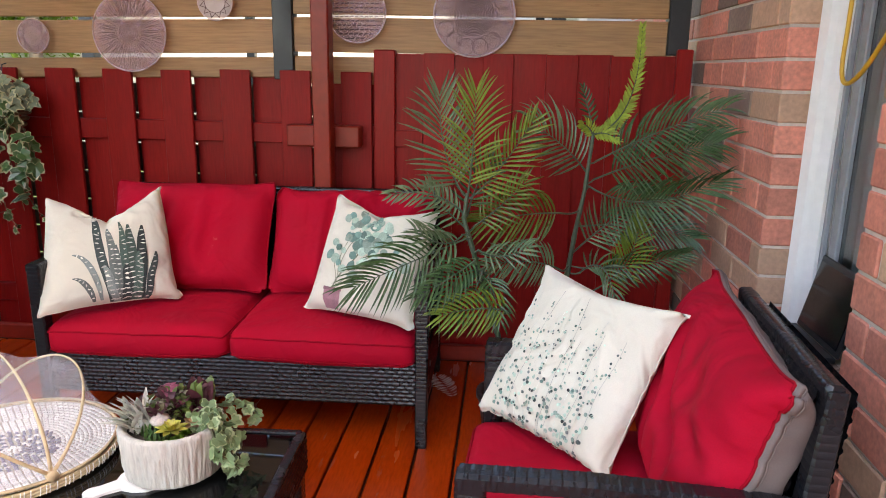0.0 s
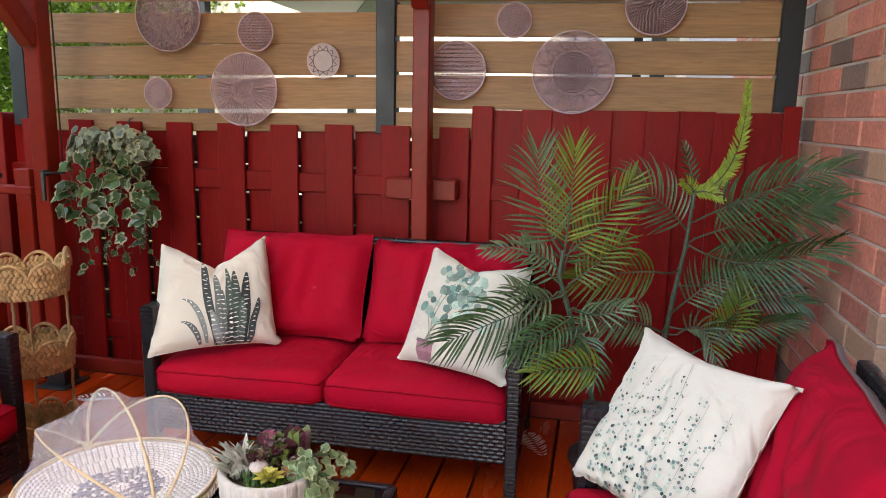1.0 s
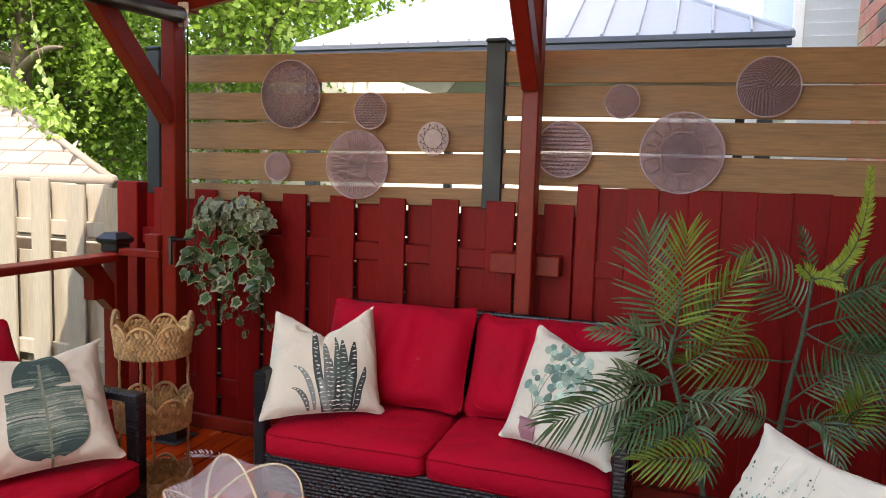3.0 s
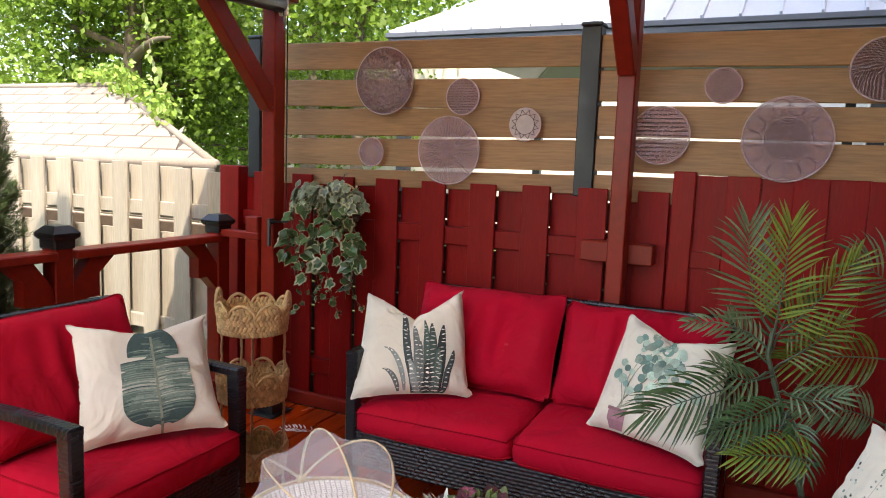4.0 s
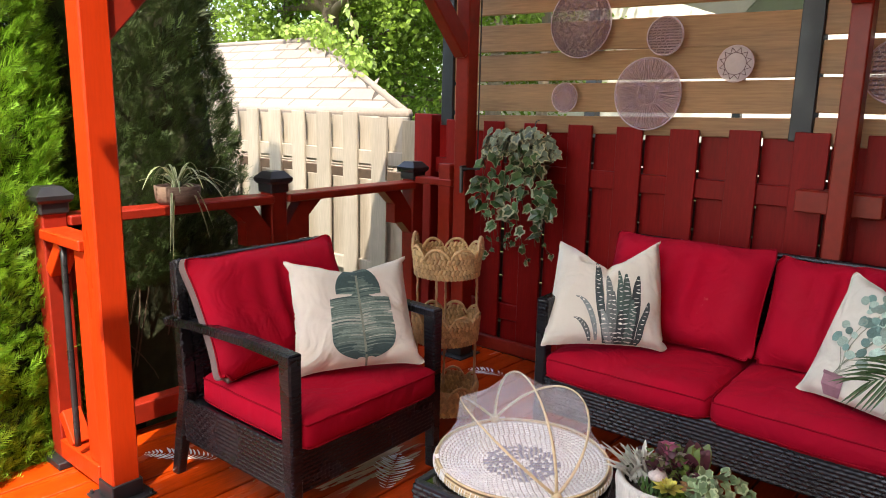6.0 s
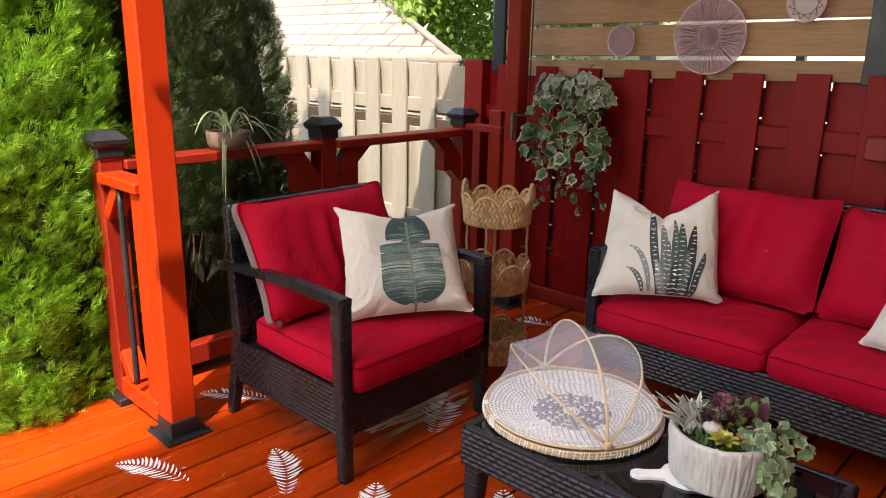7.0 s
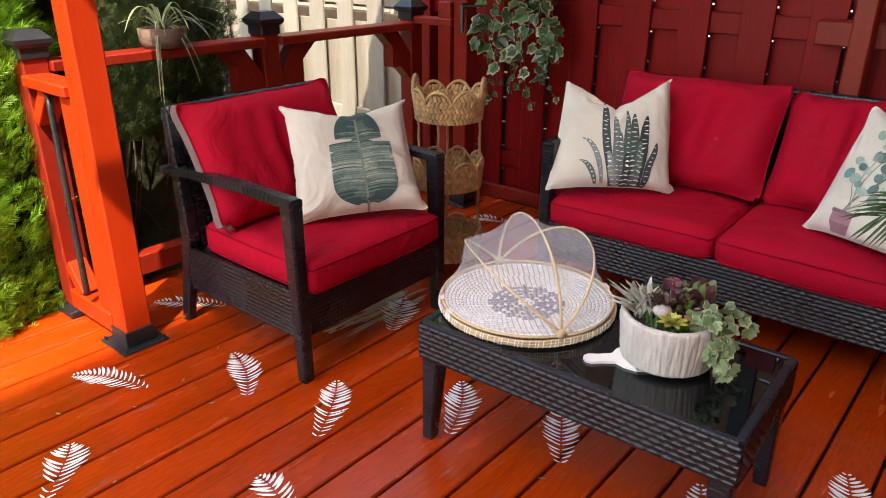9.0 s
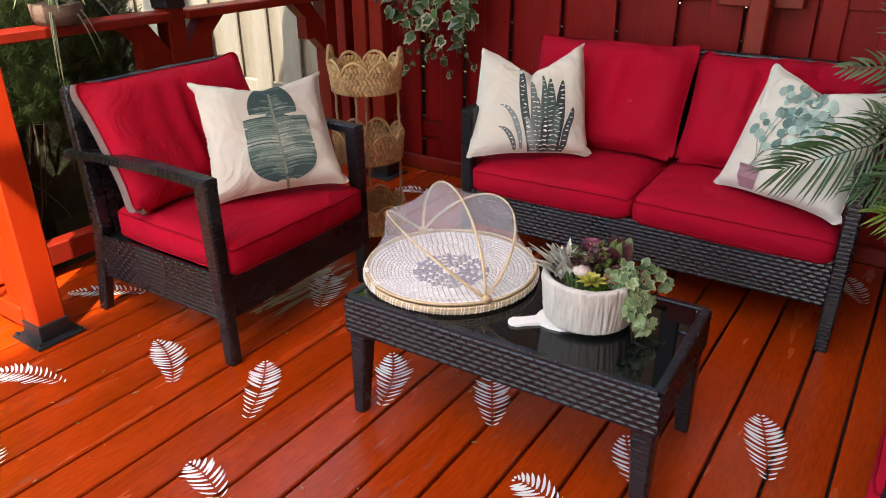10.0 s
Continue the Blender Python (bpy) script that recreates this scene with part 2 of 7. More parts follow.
def empty(name, m, label, category, group="", kind=""):
    ob = new(name)
    ob.empty_display_size = 0.1
    ob.matrix_basis = m
    return tagged(ob, label, category, group, kind)


def part(name, g, mat, parent, label="", smooth=False, m=None):
    ob = new(name, g.mesh(name, mat, smooth) if isinstance(g, G) else g)
    ob.parent = parent
    if m is not None:
        ob.matrix_basis = m
    return tagged(ob, label)


def thing(name, g, mat, label, category, group="", kind="", smooth=False, m=None):
    ob = new(name, g.mesh(name, mat, smooth) if isinstance(g, G) else g)
    if m is not None:
        ob.matrix_basis = m
    return tagged(ob, label, category, group, kind)


def lerp(a, b, t):
    return a + (b - a) * t


def quad_curve(a, b, c, n):
    a, b, c = Vector(a), Vector(b), Vector(c)
    return [a * (1 - t) ** 2 + b * 2 * t * (1 - t) + c * t * t for t in (i / n for i in range(n + 1))]

# ---- ground and deck ----
g = G()
g.grid(lambda u, v: (lerp(-60, 60, u), lerp(-40, 80, v), -0.22), 2, 2)
EARTH = material("grass_earth", (0.075, 0.11, 0.03), 0.95, vary=0.45, scale=0.8, grain=20, bump=0.8)
thing("ground", g, EARTH, "grassy earth round the deck", "ground", kind="structure")

SEAM, BOARD = -0.877, 0.146
g = G().span((-3.05, -2.6, -0.20), (0.79, 3.3, -0.045))
deck = thing("floor", g, material("joists", (0.03, 0.015, 0.01), 0.9), "orange-red painted timber deck with white leaf stencils", "deck", kind="structure")
deck_mesh = {}
for k in range(-15, 12):
    x0 = SEAM + k * BOARD + 0.0045
    w = min(BOARD - 0.009, 0.795 - x0)
    key = round(w, 3)
    if key not in deck_mesh:
        deck_mesh[key] = G().span((0, 0, -0.034), (w, 5.84, 0), 0.004).mesh("plank", DECK)
    part("plank", deck_mesh[key], None, deck, m=pose(x0, -2.6, rnd.uniform(-0.0015, 0)))

# ---- rear fence, red boards on both sides of the rails ----
FY = 3.28
PITCH, FB = 0.2795, 0.14
fence = empty("fence", pose(0, FY, 0), "dark red painted board fence with boards on alternate sides", "fence")


def fence_board(parent, x0, x1, top, back, mat, name="board", close=False):
    y0 = (0.0195 if close else 0.060) if back else 0.0
    dz = rnd.uniform(-0.006, 0.004)
    g = G().span((x0, y0, 0.02), (x1, y0 + (0.0145 if close and back else 0.019), top + dz), 0.003)
    part(name, g, mat, parent)


for k in range(-5, 5):
    e = -1.733 + k * PITCH
    if k > -5:
        fence_board(fence, e - FB, e, 1.337, False, FENCE)
    if e + 0.14 < -0.64:
        fence_board(fence, e - 0.0055 * abs(e) - rnd.uniform(-0.003, 0.003), e + PITCH - FB + 0.006, 1.330, True, FENCE)
for x0, x1, back in ((-0.515, -0.372, True), (-0.380, -0.245, False), (-0.255, -0.108, True), (-0.120, 0.015, False), (0.003, 0.166, True),
                     (0.155, 0.295, False), (0.283, 0.445, True), (0.433, 0.572, False), (0.560, 0.72, True)):
    fence_board(fence, x0, x1, 1.425, back, FENCE, close=True)
part("fence_rail", G().span((-0.512, 0.0, 1.010), (-0.382, 0.018, 1.085), 0.003), FENCE, fence)
for x0, x1 in ((-3.1, -0.60),):
    for z in (1.012, 0.18):
        part("fence_rail", G().span((x0, 0.022, z), (x1, 0.058, z + 0.092)), FENCE, fence)
for x0, x1, top, y0 in ((-0.603, -0.507, 1.436, -0.012), (0.708, 0.775, 1.455, -0.012), (-3.235, -3.09, 1.365, -0.02)):
    part("fence_post", G().span((x0, y0, -0.1), (x1, y0 + 0.092, top), 0.005), FENCE, fence)
fence_board(fence, -0.747, -0.592, 1.328, True, FENCE)
part("bottom_plate", G().span((-3.05, -0.040, 0.0), (0.78, -0.004, 0.075)), TIMBER_SHADED, fence)

# pale neighbouring length of the same fence
pale = empty("neighbour_fence", pose(0, FY + 0.03, 0), "sunlit unpainted pale timber board fence", "fence")
for k in range(16):
    e = -3.531 - k * PITCH
    fence_board(pale, e - FB, e, 1.36 if k else 1.33, False, PALE)
    fence_board(pale, e - 0.012 * abs(e) / 3.3 - 0.03, e + PITCH - FB + 0.004, 0.905, True, PALE)
    part("board", G().span((e - 0.012 * abs(e) / 3.3 - 0.03, 0.060, 1.0), (e + PITCH - FB + 0.004, 0.079, 1.335), 0.003), PALE, pale)
fence_board(pale, -3.385, -3.245, 1.32, False, GREYWOOD)
for z in (1.015, 0.25):
    part("fence_rail", G().span((-8.0, 0.022, z), (-3.2, 0.058, z + 0.092)), PALE, pale)

# slats and panel are coloured dark to stand in for shade behind boards
SHADE_WOOD = material("shaded_timber", (0.060, 0.040, 0.026), 0.8, vary=0.3, grain=20, bump=0.2)
slats = empty("slat_fence", pose(0, FY + 0.20, 0), "neighbour's horizontal slat fence close behind the boards, darkened as shade", "fence")
for k in range(10):
    part("slat", G().span((-3.05, 0.0, -0.19 + 0.1465 * k), (0.78, 0.025, -0.19 + 0.1465 * k + 0.1375), 0.003), SHADE_WOOD, slats)
for x in (-2.95, -1.02, 0.70):
    part("fence_post", G().span((x - 0.045, 0.027, -0.2), (x + 0.045, 0.115, 1.27), 0.004), SHADE_WOOD, slats)
# added sheet: makes the holes under the pale fence's rail look dark
thing("dark_panel", G().span((-8.0, FY + 0.42, -0.2), (-3.35, FY + 0.46, 0.93), 0.004), SHADE_WOOD, "added dark panel that fills the pale fence's gaps with shade", "panel")

# ---- privacy screen over the fence ----
SY = FY + 0.035
screen = empty("privacy_screen", pose(0, SY, 0), "natural cedar slat privacy screen between black posts", "screen")
LEFT = ((2.068, 2.051, 0.145), (1.866, 1.852, 0.145), (1.700, 1.717, 0.145), (1.535, 1.563, 0.147), (1.365, 1.398, 0.09))
for zl, zr, h in LEFT:
    xa, xb = -2.965, -1.066
    m = Matrix.Translation((0, 0, (zl + zr) / 2 - h / 2)) @ Matrix.Rotation(-math.atan2(zr - zl, xb - xa), 4, "Y")
    part("slat", G().box(((xa + xb) / 2, 0.014, 0), (xb - xa, 0.028, h), None, 0.004), SCREEN, screen, m=None).matrix_basis = Matrix.Translation(((xa + xb) / 2, 0, 0)) @ m @ Matrix.Translation((-(xa + xb) / 2, 0, 0))
for zl, zr, h in ((2.047, 2.026, 0.147), (1.886, 1.874, 0.141), (1.724, 1.719, 0.139), (1.573, 1.570, 0.15), (1.405, 1.40, 0.12)):
    xa, xb = -0.974, 0.668
    m = Matrix.Translation((0, 0, (zl + zr) / 2 - h / 2)) @ Matrix.Rotation(-math.atan2(zr - zl, xb - xa), 4, "Y")
    part("slat", G().box(((xa + xb) / 2, 0.014, 0), (xb - xa, 0.028, h), None, 0.004), SCREEN, screen).matrix_basis = Matrix.Translation(((xa + xb) / 2, 0, 0)) @ m @ Matrix.Translation((-(xa + xb) / 2, 0, 0))
for x0, x1, top in ((-1.066, -0.974, 2.085), (0.668, 0.755, 2.10), (-3.050, -2.962, 2.10)):
    post = part("screen_post", G().span((x0, -0.018, 1.43 if x0 > 0 else 1.30), (x1, 0.07, top), 0.004), BLACK, screen, "black metal post")
    part("post_cap", G().span((x0 - 0.006, -0.024, top), (x1 + 0.006, 0.076, top + 0.02), 0.006), BLACK, post)

# ---- pergola ----
# added unseen: lets diffuse sun through to brighten the left corner
FILL_SHEET = material("added_translucent_sheet", (0.72, 0.66, 0.58), 0.5, vary=0.06, bump=0.02, translucent=0.55)
pergola = empty("pergola", pose(0, 0, 0), "red-stained timber pergola with a gable roof, partly added unseen to shape light", "pergola")


def post(x0, y0, x1, y1, z0, z1, mat=TIMBER_SHADED):
    return part("post", G().span((x0, y0, z0), (x1, y1, z1), 0.006), mat, pergola)


post(-2.703, 3.005, -2.616, 3.095, 0.0, 2.30)
front = post(-2.640, 0.956, -2.545, 1.056, 0.05, 2.30, TIMBER_LIT)
post(-0.838, 3.095, -0.762, 3.185, 0.0, 2.72)
foot = part("post_foot", G().span((-2.647, 0.949, 0.0), (-2.538, 1.063, 0.068), 0.003).span((-2.682, 0.918, 0.0), (-2.503, 1.094, 0.008), 0.002), BLACK, front, "black steel post base")
for bx, by in ((-2.668, 0.932), (-2.517, 0.932), (-2.668, 1.08), (-2.517, 1.08)):
    part("bolt", G().tube([(bx, by, 0.004), (bx, by, 0.02)], 0.007, 6), BLACK, front)
part("tie_block", G().span((-0.985, 3.19, 1.01), (-0.655, 3.275, 1.105), 0.006), TIMBER_SHADED, pergola)
part("beam", G().beam((-2.66, 0.80, 2.225), (-2.66, 3.20, 2.325), 0.09, 0.14, 0.006), TIMBER_SHADED, pergola)
part("barge_board", G().beam((-2.74, 3.135, 2.295), (-0.80, 3.135, 2.62), 0.04, 0.11, 0.004), TIMBER_SHADED, pergola)
part("beam", G().span((-2.75, 3.10, 2.44), (-0.70, 3.19, 2.56), 0.006), TIMBER_LIT, pergola)
part("beam", G().span((-2.75, 0.93, 2.44), (0.80, 1.03, 2.56), 0.006), TIMBER_LIT, pergola)
part("ridge_beam", G().span((-0.87, 0.80, 2.72), (-0.73, 3.25, 2.86), 0.006), TIMBER_LIT, pergola)
for a, b in (((-2.66, 3.02, 1.70), (-2.66, 2.52, 2.22)), ((-2.603, 1.01, 1.62), (-2.603, 1.50, 2.15)), ((-0.80, 3.11, 1.86), (-0.80, 2.45, 2.62))):
    part("knee_brace", G().beam(a, b, 0.075, 0.10, 0.006), TIMBER_SHADED, pergola)
for k in range(19):
    y = 0.62 + k * 0.146
    part("roof_board", G().beam((-2.94 if y > 1.9 else -2.56, y, 2.645 if y > 1.9 else 2.694), (-1.25, y, 2.862), 0.144, 0.006, 0.002), FILL_SHEET, pergola)
    # unseen right bay, added to darken the screen, palms and right chair
    if 0.9 < y <= 1.7:
        part("roof_board", G().beam((-0.30, y, 2.851), (0.79, y, 2.70), 0.144, 0.03, 0.003), SCREEN, pergola)
    if y > 1.7:
        part("roof_board", G().beam((-1.25, y, 2.862), (-0.80, y, 2.92), 0.144, 0.03, 0.003), SCREEN, pergola)
        part("roof_board", G().beam((-0.80, y, 2.92), (0.79, y, 2.70), 0.144, 0.03, 0.003), SCREEN, pergola)
for k in range(6):      # unseen boards stepped forward beyond the corner bay, added to shade the armchair
    y = -0.256 + k * 0.146
    part("roof_board", G().beam((-1.98 if k > 2 else -1.75, y, 2.768 if k > 2 else 2.798), (-1.25, y, 2.862), 0.144, 0.03, 0.003), SCREEN, pergola)
for y in (0.98, 1.69, 2.41, 3.14):
    part("rafter", G().beam((-2.78, y, 2.60), (-0.80, y, 2.85), 0.04, 0.10, 0.004), TIMBER_LIT, pergola)
    part("rafter", G().beam((-0.80, y, 2.85), (0.78, y, 2.64), 0.04, 0.10, 0.004), TIMBER_LIT, pergola)
roller = empty("roller_blind", pose(-2.60, 1.10, 2.245), "rolled-up black outdoor blind under the beam", "roller blind")
part("roll", G().tube([(0, 0, -0.125), (0, 1.93, -0.03)], 0.042, 14), PLASTIC, roller, smooth=True)
part("bracket", G().span((-0.03, 1.93, -0.085), (0.035, 1.955, 0.035), 0.006), WHITE, roller, "pale end bracket")
part("cord", G().tube([(0.03, 1.91, 0), (0.03, 1.915, -0.09), (0.035, 1.92, -0.16)], 0.004, 6), PLASTIC, roller)

# ---- side rail with its capped posts ----
rail = empty("railing", pose(0, 0, 0), "red painted timber deck railing with black post caps", "railing")


def cap(parent, x, y, z):
    c = part("post_cap", G().span((x - 0.053, y - 0.053, z - 0.012), (x + 0.053, y + 0.053, z + 0.040), 0.006), PLASTIC, parent, "black solar post cap")
    g = G().lathe([(0.078, 0.030), (0.092, 0.042), (0.094, 0.058), (0.052, 0.090), (0.0005, 0.092)], (0, 0, 0), 4)
    part("cap_top", g, PLASTIC, c, m=pose(x, y, z, 0, 0, 45))


def brace(y, s):
    """A sawn corner bracket under the rail: a slanting board with a squared toe."""
    side = ((0.225, 0.943), (0.140, 0.865), (0.140, 0.755), (0.080, 0.755), (0.002, 0.680), (0.002, 0.820), (0.095, 0.943))
    n = len(side)
    vs = [(x, y + s * d, z) for x in (-3.054, -2.986) for d, z in side]
    front, back = tuple(range(n, 2 * n)), tuple(range(n))
    fs = [front, back[::-1]] + [(i, (i + 1) % n, n + (i + 1) % n, n + i) for i in range(n)]
    return G().add(vs, fs if s < 0 else [f[::-1] for f in fs])


for y in (1.005, 2.03, 3.02):
    p = part("post", G().span((-3.065, y - 0.045, -0.1), (-2.975, y + 0.045, 1.005), 0.005), TIMBER_SHADED, rail)
    cap(p, -3.02, y, 1.005)
for y0, y1 in ((1.05, 1.985), (2.075, 2.975)):
    part("top_rail", G().span((-3.07, y0, 0.945), (-2.95, y1, 0.985), 0.005), TIMBER_SHADED, rail)
    part("bottom_rail", G().span((-3.05, y0, 0.06), (-2.98, y1, 0.15), 0.005), TIMBER_SHADED, rail)
    for y, s in ((y0, 1), (y1, -1)):
        part("bracket", brace(y, s), TIMBER_SHADED, rail)
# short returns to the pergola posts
part("top_rail", G().span((-2.975, 0.945, 0.905), (-2.652, 1.045, 0.945), 0.005), TIMBER_LIT, rail)
part("bottom_rail", G().span((-2.975, 0.955, 0.03), (-2.652, 1.035, 0.11), 0.005), TIMBER_LIT, rail)
part("upright", G().span((-2.74, 0.965, 0.11), (-2.652, 1.03, 0.905), 0.005), TIMBER_LIT, rail)
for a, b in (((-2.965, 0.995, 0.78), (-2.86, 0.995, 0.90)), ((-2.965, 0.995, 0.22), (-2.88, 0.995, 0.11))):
    part("gusset", G().beam(a, b, 0.05, 0.07, 0.003, up=(0, 1, 0)), TIMBER_LIT, rail)
part("top_rail", G().span((-2.975, 2.985, 0.975), (-2.705, 3.055, 1.015), 0.005), TIMBER_SHADED, rail)
part("upright", G().span((-2.80, 2.99, 0.03), (-2.715, 3.05, 1.10), 0.005), TIMBER_SHADED, rail)
# black cable that hangs from the short rail
thing("garden_hose", G().tube(quad_curve((-2.85, 0.975, 0.90), (-2.81, 0.955, 0.5), (-2.785, 0.945, 0.15), 12), 0.012, 8), PLASTIC, "black cable hanging beside the gate post", "cable", smooth=True)
# flat black base of the railing's first post
thing("foot_block", G().span((-3.07, 0.925, 0.0), (-2.93, 1.085, 0.03), 0.004), BLACK, "black post base at the railing foot", "pad")

# ---- house wall on the east, of brick ----
WX = 0.80
BL, BH, J = 0.257, 0.0845, 0.010
Y0, Y1 = 1.665, 2.28
house = thing("wall_east", G().span((WX + 0.006, Y1, -0.2), (WX + 0.30, 5.2, 2.9), 0).span((WX + 0.006, 0.18, -0.2), (WX + 0.30, Y0, 2.9), 0)
              .span((WX + 0.006, Y0, -0.2), (WX + 0.30, Y1, 0.60), 0).span((WX + 0.006, Y0, 2.2), (WX + 0.30, Y1, 2.9), 0), MORTAR,
              "red brick house wall with pale mortar joints", "wall", kind="structure")
COURSES = bpy.data.materials.new("brick_courses")
COURSES.use_nodes = True
cn = COURSES.node_tree
bt, ct = cn.nodes.new("ShaderNodeTexBrick"), cn.nodes.new("ShaderNodeTexCoord")
for sock, val in (("Color1", (0.50, 0.15, 0.10, 1)), ("Color2", (0.30, 0.15, 0.10, 1)), ("Mortar", (0.54, 0.45, 0.38, 1)), ("Scale", 1.0), ("Mortar Size", 0.006), ("Brick Width", 0.267), ("Row Height", 0.089)):
    bt.inputs[sock].default_value = val
cs_, cc_ = cn.nodes.new("ShaderNodeSeparateXYZ"), cn.nodes.new("ShaderNodeCombineXYZ")
cn.links.new(ct.outputs["Object"], cs_.inputs[0])
cn.links.new(cs_.outputs["Y"], cc_.inputs["X"])
cn.links.new(cs_.outputs["Z"], cc_.inputs["Y"])
cn.links.new(cc_.outputs[0], bt.inputs["Vector"])
cn.links.new(bt.outputs["Color"], cn.nodes["Principled BSDF"].inputs["Base Color"])
cn.nodes["Principled BSDF"].inputs["Roughness"].default_value = 0.85
thing("wall_upper", G().span((WX, -6.0, 2.9), (7.0, 5.2, 9.0), 0).span((WX, -6.0, -0.2), (WX + 0.30, 0.18, 2.9), 0), COURSES, "red brick upper storeys of the house", "wall", kind="structure")
room = thing("wall_room", G().span((1.75, 0.6, -0.2), (1.8, 3.6, 2.6), 0).span((1.1, 0.6, 2.3), (1.8, 3.6, 2.35), 0).span((1.1, 0.6, -0.2), (1.8, 3.6, -0.15), 0)
             .span((1.1, 3.55, -0.15), (1.75, 3.6, 2.3), 0).span((1.1, 0.6, -0.15), (1.75, 0.65, 2.3), 0), material("room_wall", (0.20, 0.19, 0.18), 0.8), "dim room behind the window", "wall", kind="structure")
brick_mesh = {}


def brick(y0, y1, z, mat):
    key = (round(y1 - y0, 3), mat.name)
    if key not in brick_mesh:
        brick_mesh[key] = G().span((0, 0, 0), (0.10, y1 - y0, BH), 0.004).mesh("brick", mat)
    part("brick", brick_mesh[key], None, house, m=pose(WX + rnd.uniform(-0.003, 0.002), y0, z, 0, 0, rnd.uniform(-0.4, 0.4)))


far_bricks = {m.name: G() for m in (BRICK, BRICK_DARK, BRICK_PALE)}
for row in range(33):
    z = 1.4095 + (row - 17) * (BH + J)
    for lo, hi, anchor in ((Y1 - 0.006, 5.2, Y1 - 0.006), (0.2, Y0 + 0.004, Y0 + 0.004)):
        y, first = anchor, True
        step_dir = 1 if anchor == lo else -1
        while lo - 0.01 < y < hi + 0.01:
            length = BL if (not first or row % 2) else 0.09
            first = False
            a, b = (y, min(y + length, hi)) if step_dir > 0 else (max(y - length, lo), y)
            if b - a > 0.02:
                mat = rnd.choices((BRICK, BRICK_DARK, BRICK_PALE), (8, 1.2, 2.4))[0]
                if z < 1.95 and z > -0.1 and b < 3.5:
                    brick(a, b, z, mat)
                else:
                    far_bricks[mat.name].span((WX, a, z), (WX + 0.1, b, z + BH), 0.003)
            y += step_dir * (length + J)
for m in (BRICK, BRICK_DARK, BRICK_PALE):
    part("upper_brick", far_bricks[m.name], m, house)["kind"] = "stuff"
for k in range(6):
    part("sill_brick", G().span((WX - 0.02, Y0 + 0.003 + k * 0.1025, 0.52), (WX + 0.11, Y0 + 0.0945 + k * 0.1025, 0.605), 0.005), BRICK_DARK, house)

win = empty("window_1", pose(0, 0, 0), "white-framed house window with grey glass", "window", kind="structure")
ring = [(WX + 0.085, Y1 - 0.008), (WX + 0.100, Y1 - 0.034), (WX + 0.118, Y1 - 0.046), (WX + 0.140, Y1 - 0.068), (WX + 0.19, Y1 - 0.068), (WX + 0.19, Y1 - 0.004)]
g = G().add([(x, y, z) for z in (0.605, 2.2) for x, y in ring], [tuple(range(6))[::-1], tuple(range(6, 12))] + [(i, (i + 1) % 6, 6 + (i + 1) % 6, 6 + i) for i in range(6)][::1])
part("window_frame", g, WHITE, win, "white moulded window casing")
part("window_frame", G().span((WX + 0.075, Y0 + 0.002, 0.605), (WX + 0.16, Y0 + 0.06, 2.2), 0.006), WHITE, win)
part("window_sill", G().span((WX + 0.16, Y0 + 0.06, 0.605), (WX + 0.28, Y1 - 0.082, 0.625), 0.004), WHITE, win)
BLIND = material("grey_blind", (0.42, 0.43, 0.43), 0.7, vary=0.08, bump=0.05)
for k in range(5):
    part("blind_slat", G().box((WX + 0.235, Y0 + 0.11 + 0.082 * k, 1.40), (0.008, 0.078, 1.5), Matrix.Rotation(radians(24), 4, "Z"), 0.002), BLIND, win)
glass = material("window_glass", (0.75, 0.8, 0.8), 0.05, vary=0.02, bump=0)
glass.node_tree.nodes["Principled BSDF"].inputs["Transmission Weight"].default_value = 1.0
glass.node_tree.nodes["Principled BSDF"].inputs["IOR"].default_value = 1.45
part("pane", G().span((WX + 0.178, Y0 + 0.06, 0.625), (WX + 0.183, Y1 - 0.135, 2.2), 0), glass, win).visible_shadow = False
part("grey_stile", G().span((WX + 0.165, Y1 - 0.135, 0.625), (WX + 0.195, Y1 - 0.087, 2.2), 0.004).span((WX + 0.148, Y1 - 0.084, 0.625), (WX + 0.163, Y1 - 0.070, 2.2), 0.002), material("grey_frame", (0.30, 0.31, 0.32), 0.5), win)

# ---- neighbours ----
SHINGLE = material("pale_shingle", (0.21, 0.183, 0.158), 0.9, vary=0.15, scale=5, grain=50, bump=0.3, random_tint=0.12)
SHEDWALL = material("shed_wall", (0.38, 0.33, 0.27), 0.8, vary=0.1)
shed = empty("garden_shed", pose(0, 0, 0), "pale resin garden shed with a shingled roof", "shed")
g = G()
ring = [(-8.7, 4.55), (-4.62, 4.55), (-5.6, 5.65), (-8.7, 5.65)]
g.add([(x, y, z) for z in (-0.2, 1.30) for x, y in ring], [(0, 1, 5, 4), (1, 2, 6, 5), (2, 3, 7, 6), (3, 0, 4, 7)])
part("wall", g, SHEDWALL, shed)
for k in range(13):
    part("siding_board", G().span((-8.7, 4.53, -0.15 + 0.11 * k), (-4.66, 4.552, -0.15 + 0.11 * k + 0.10), 0.006), SHEDWALL, shed)
eave0, eave1 = Vector((-8.9, 4.42, 1.33)), Vector((-4.36, 4.42, 1.33))
top0, top1 = Vector((-8.9, 5.45, 2.10)), Vector((-6.75, 5.45, 2.10))
NR = 7
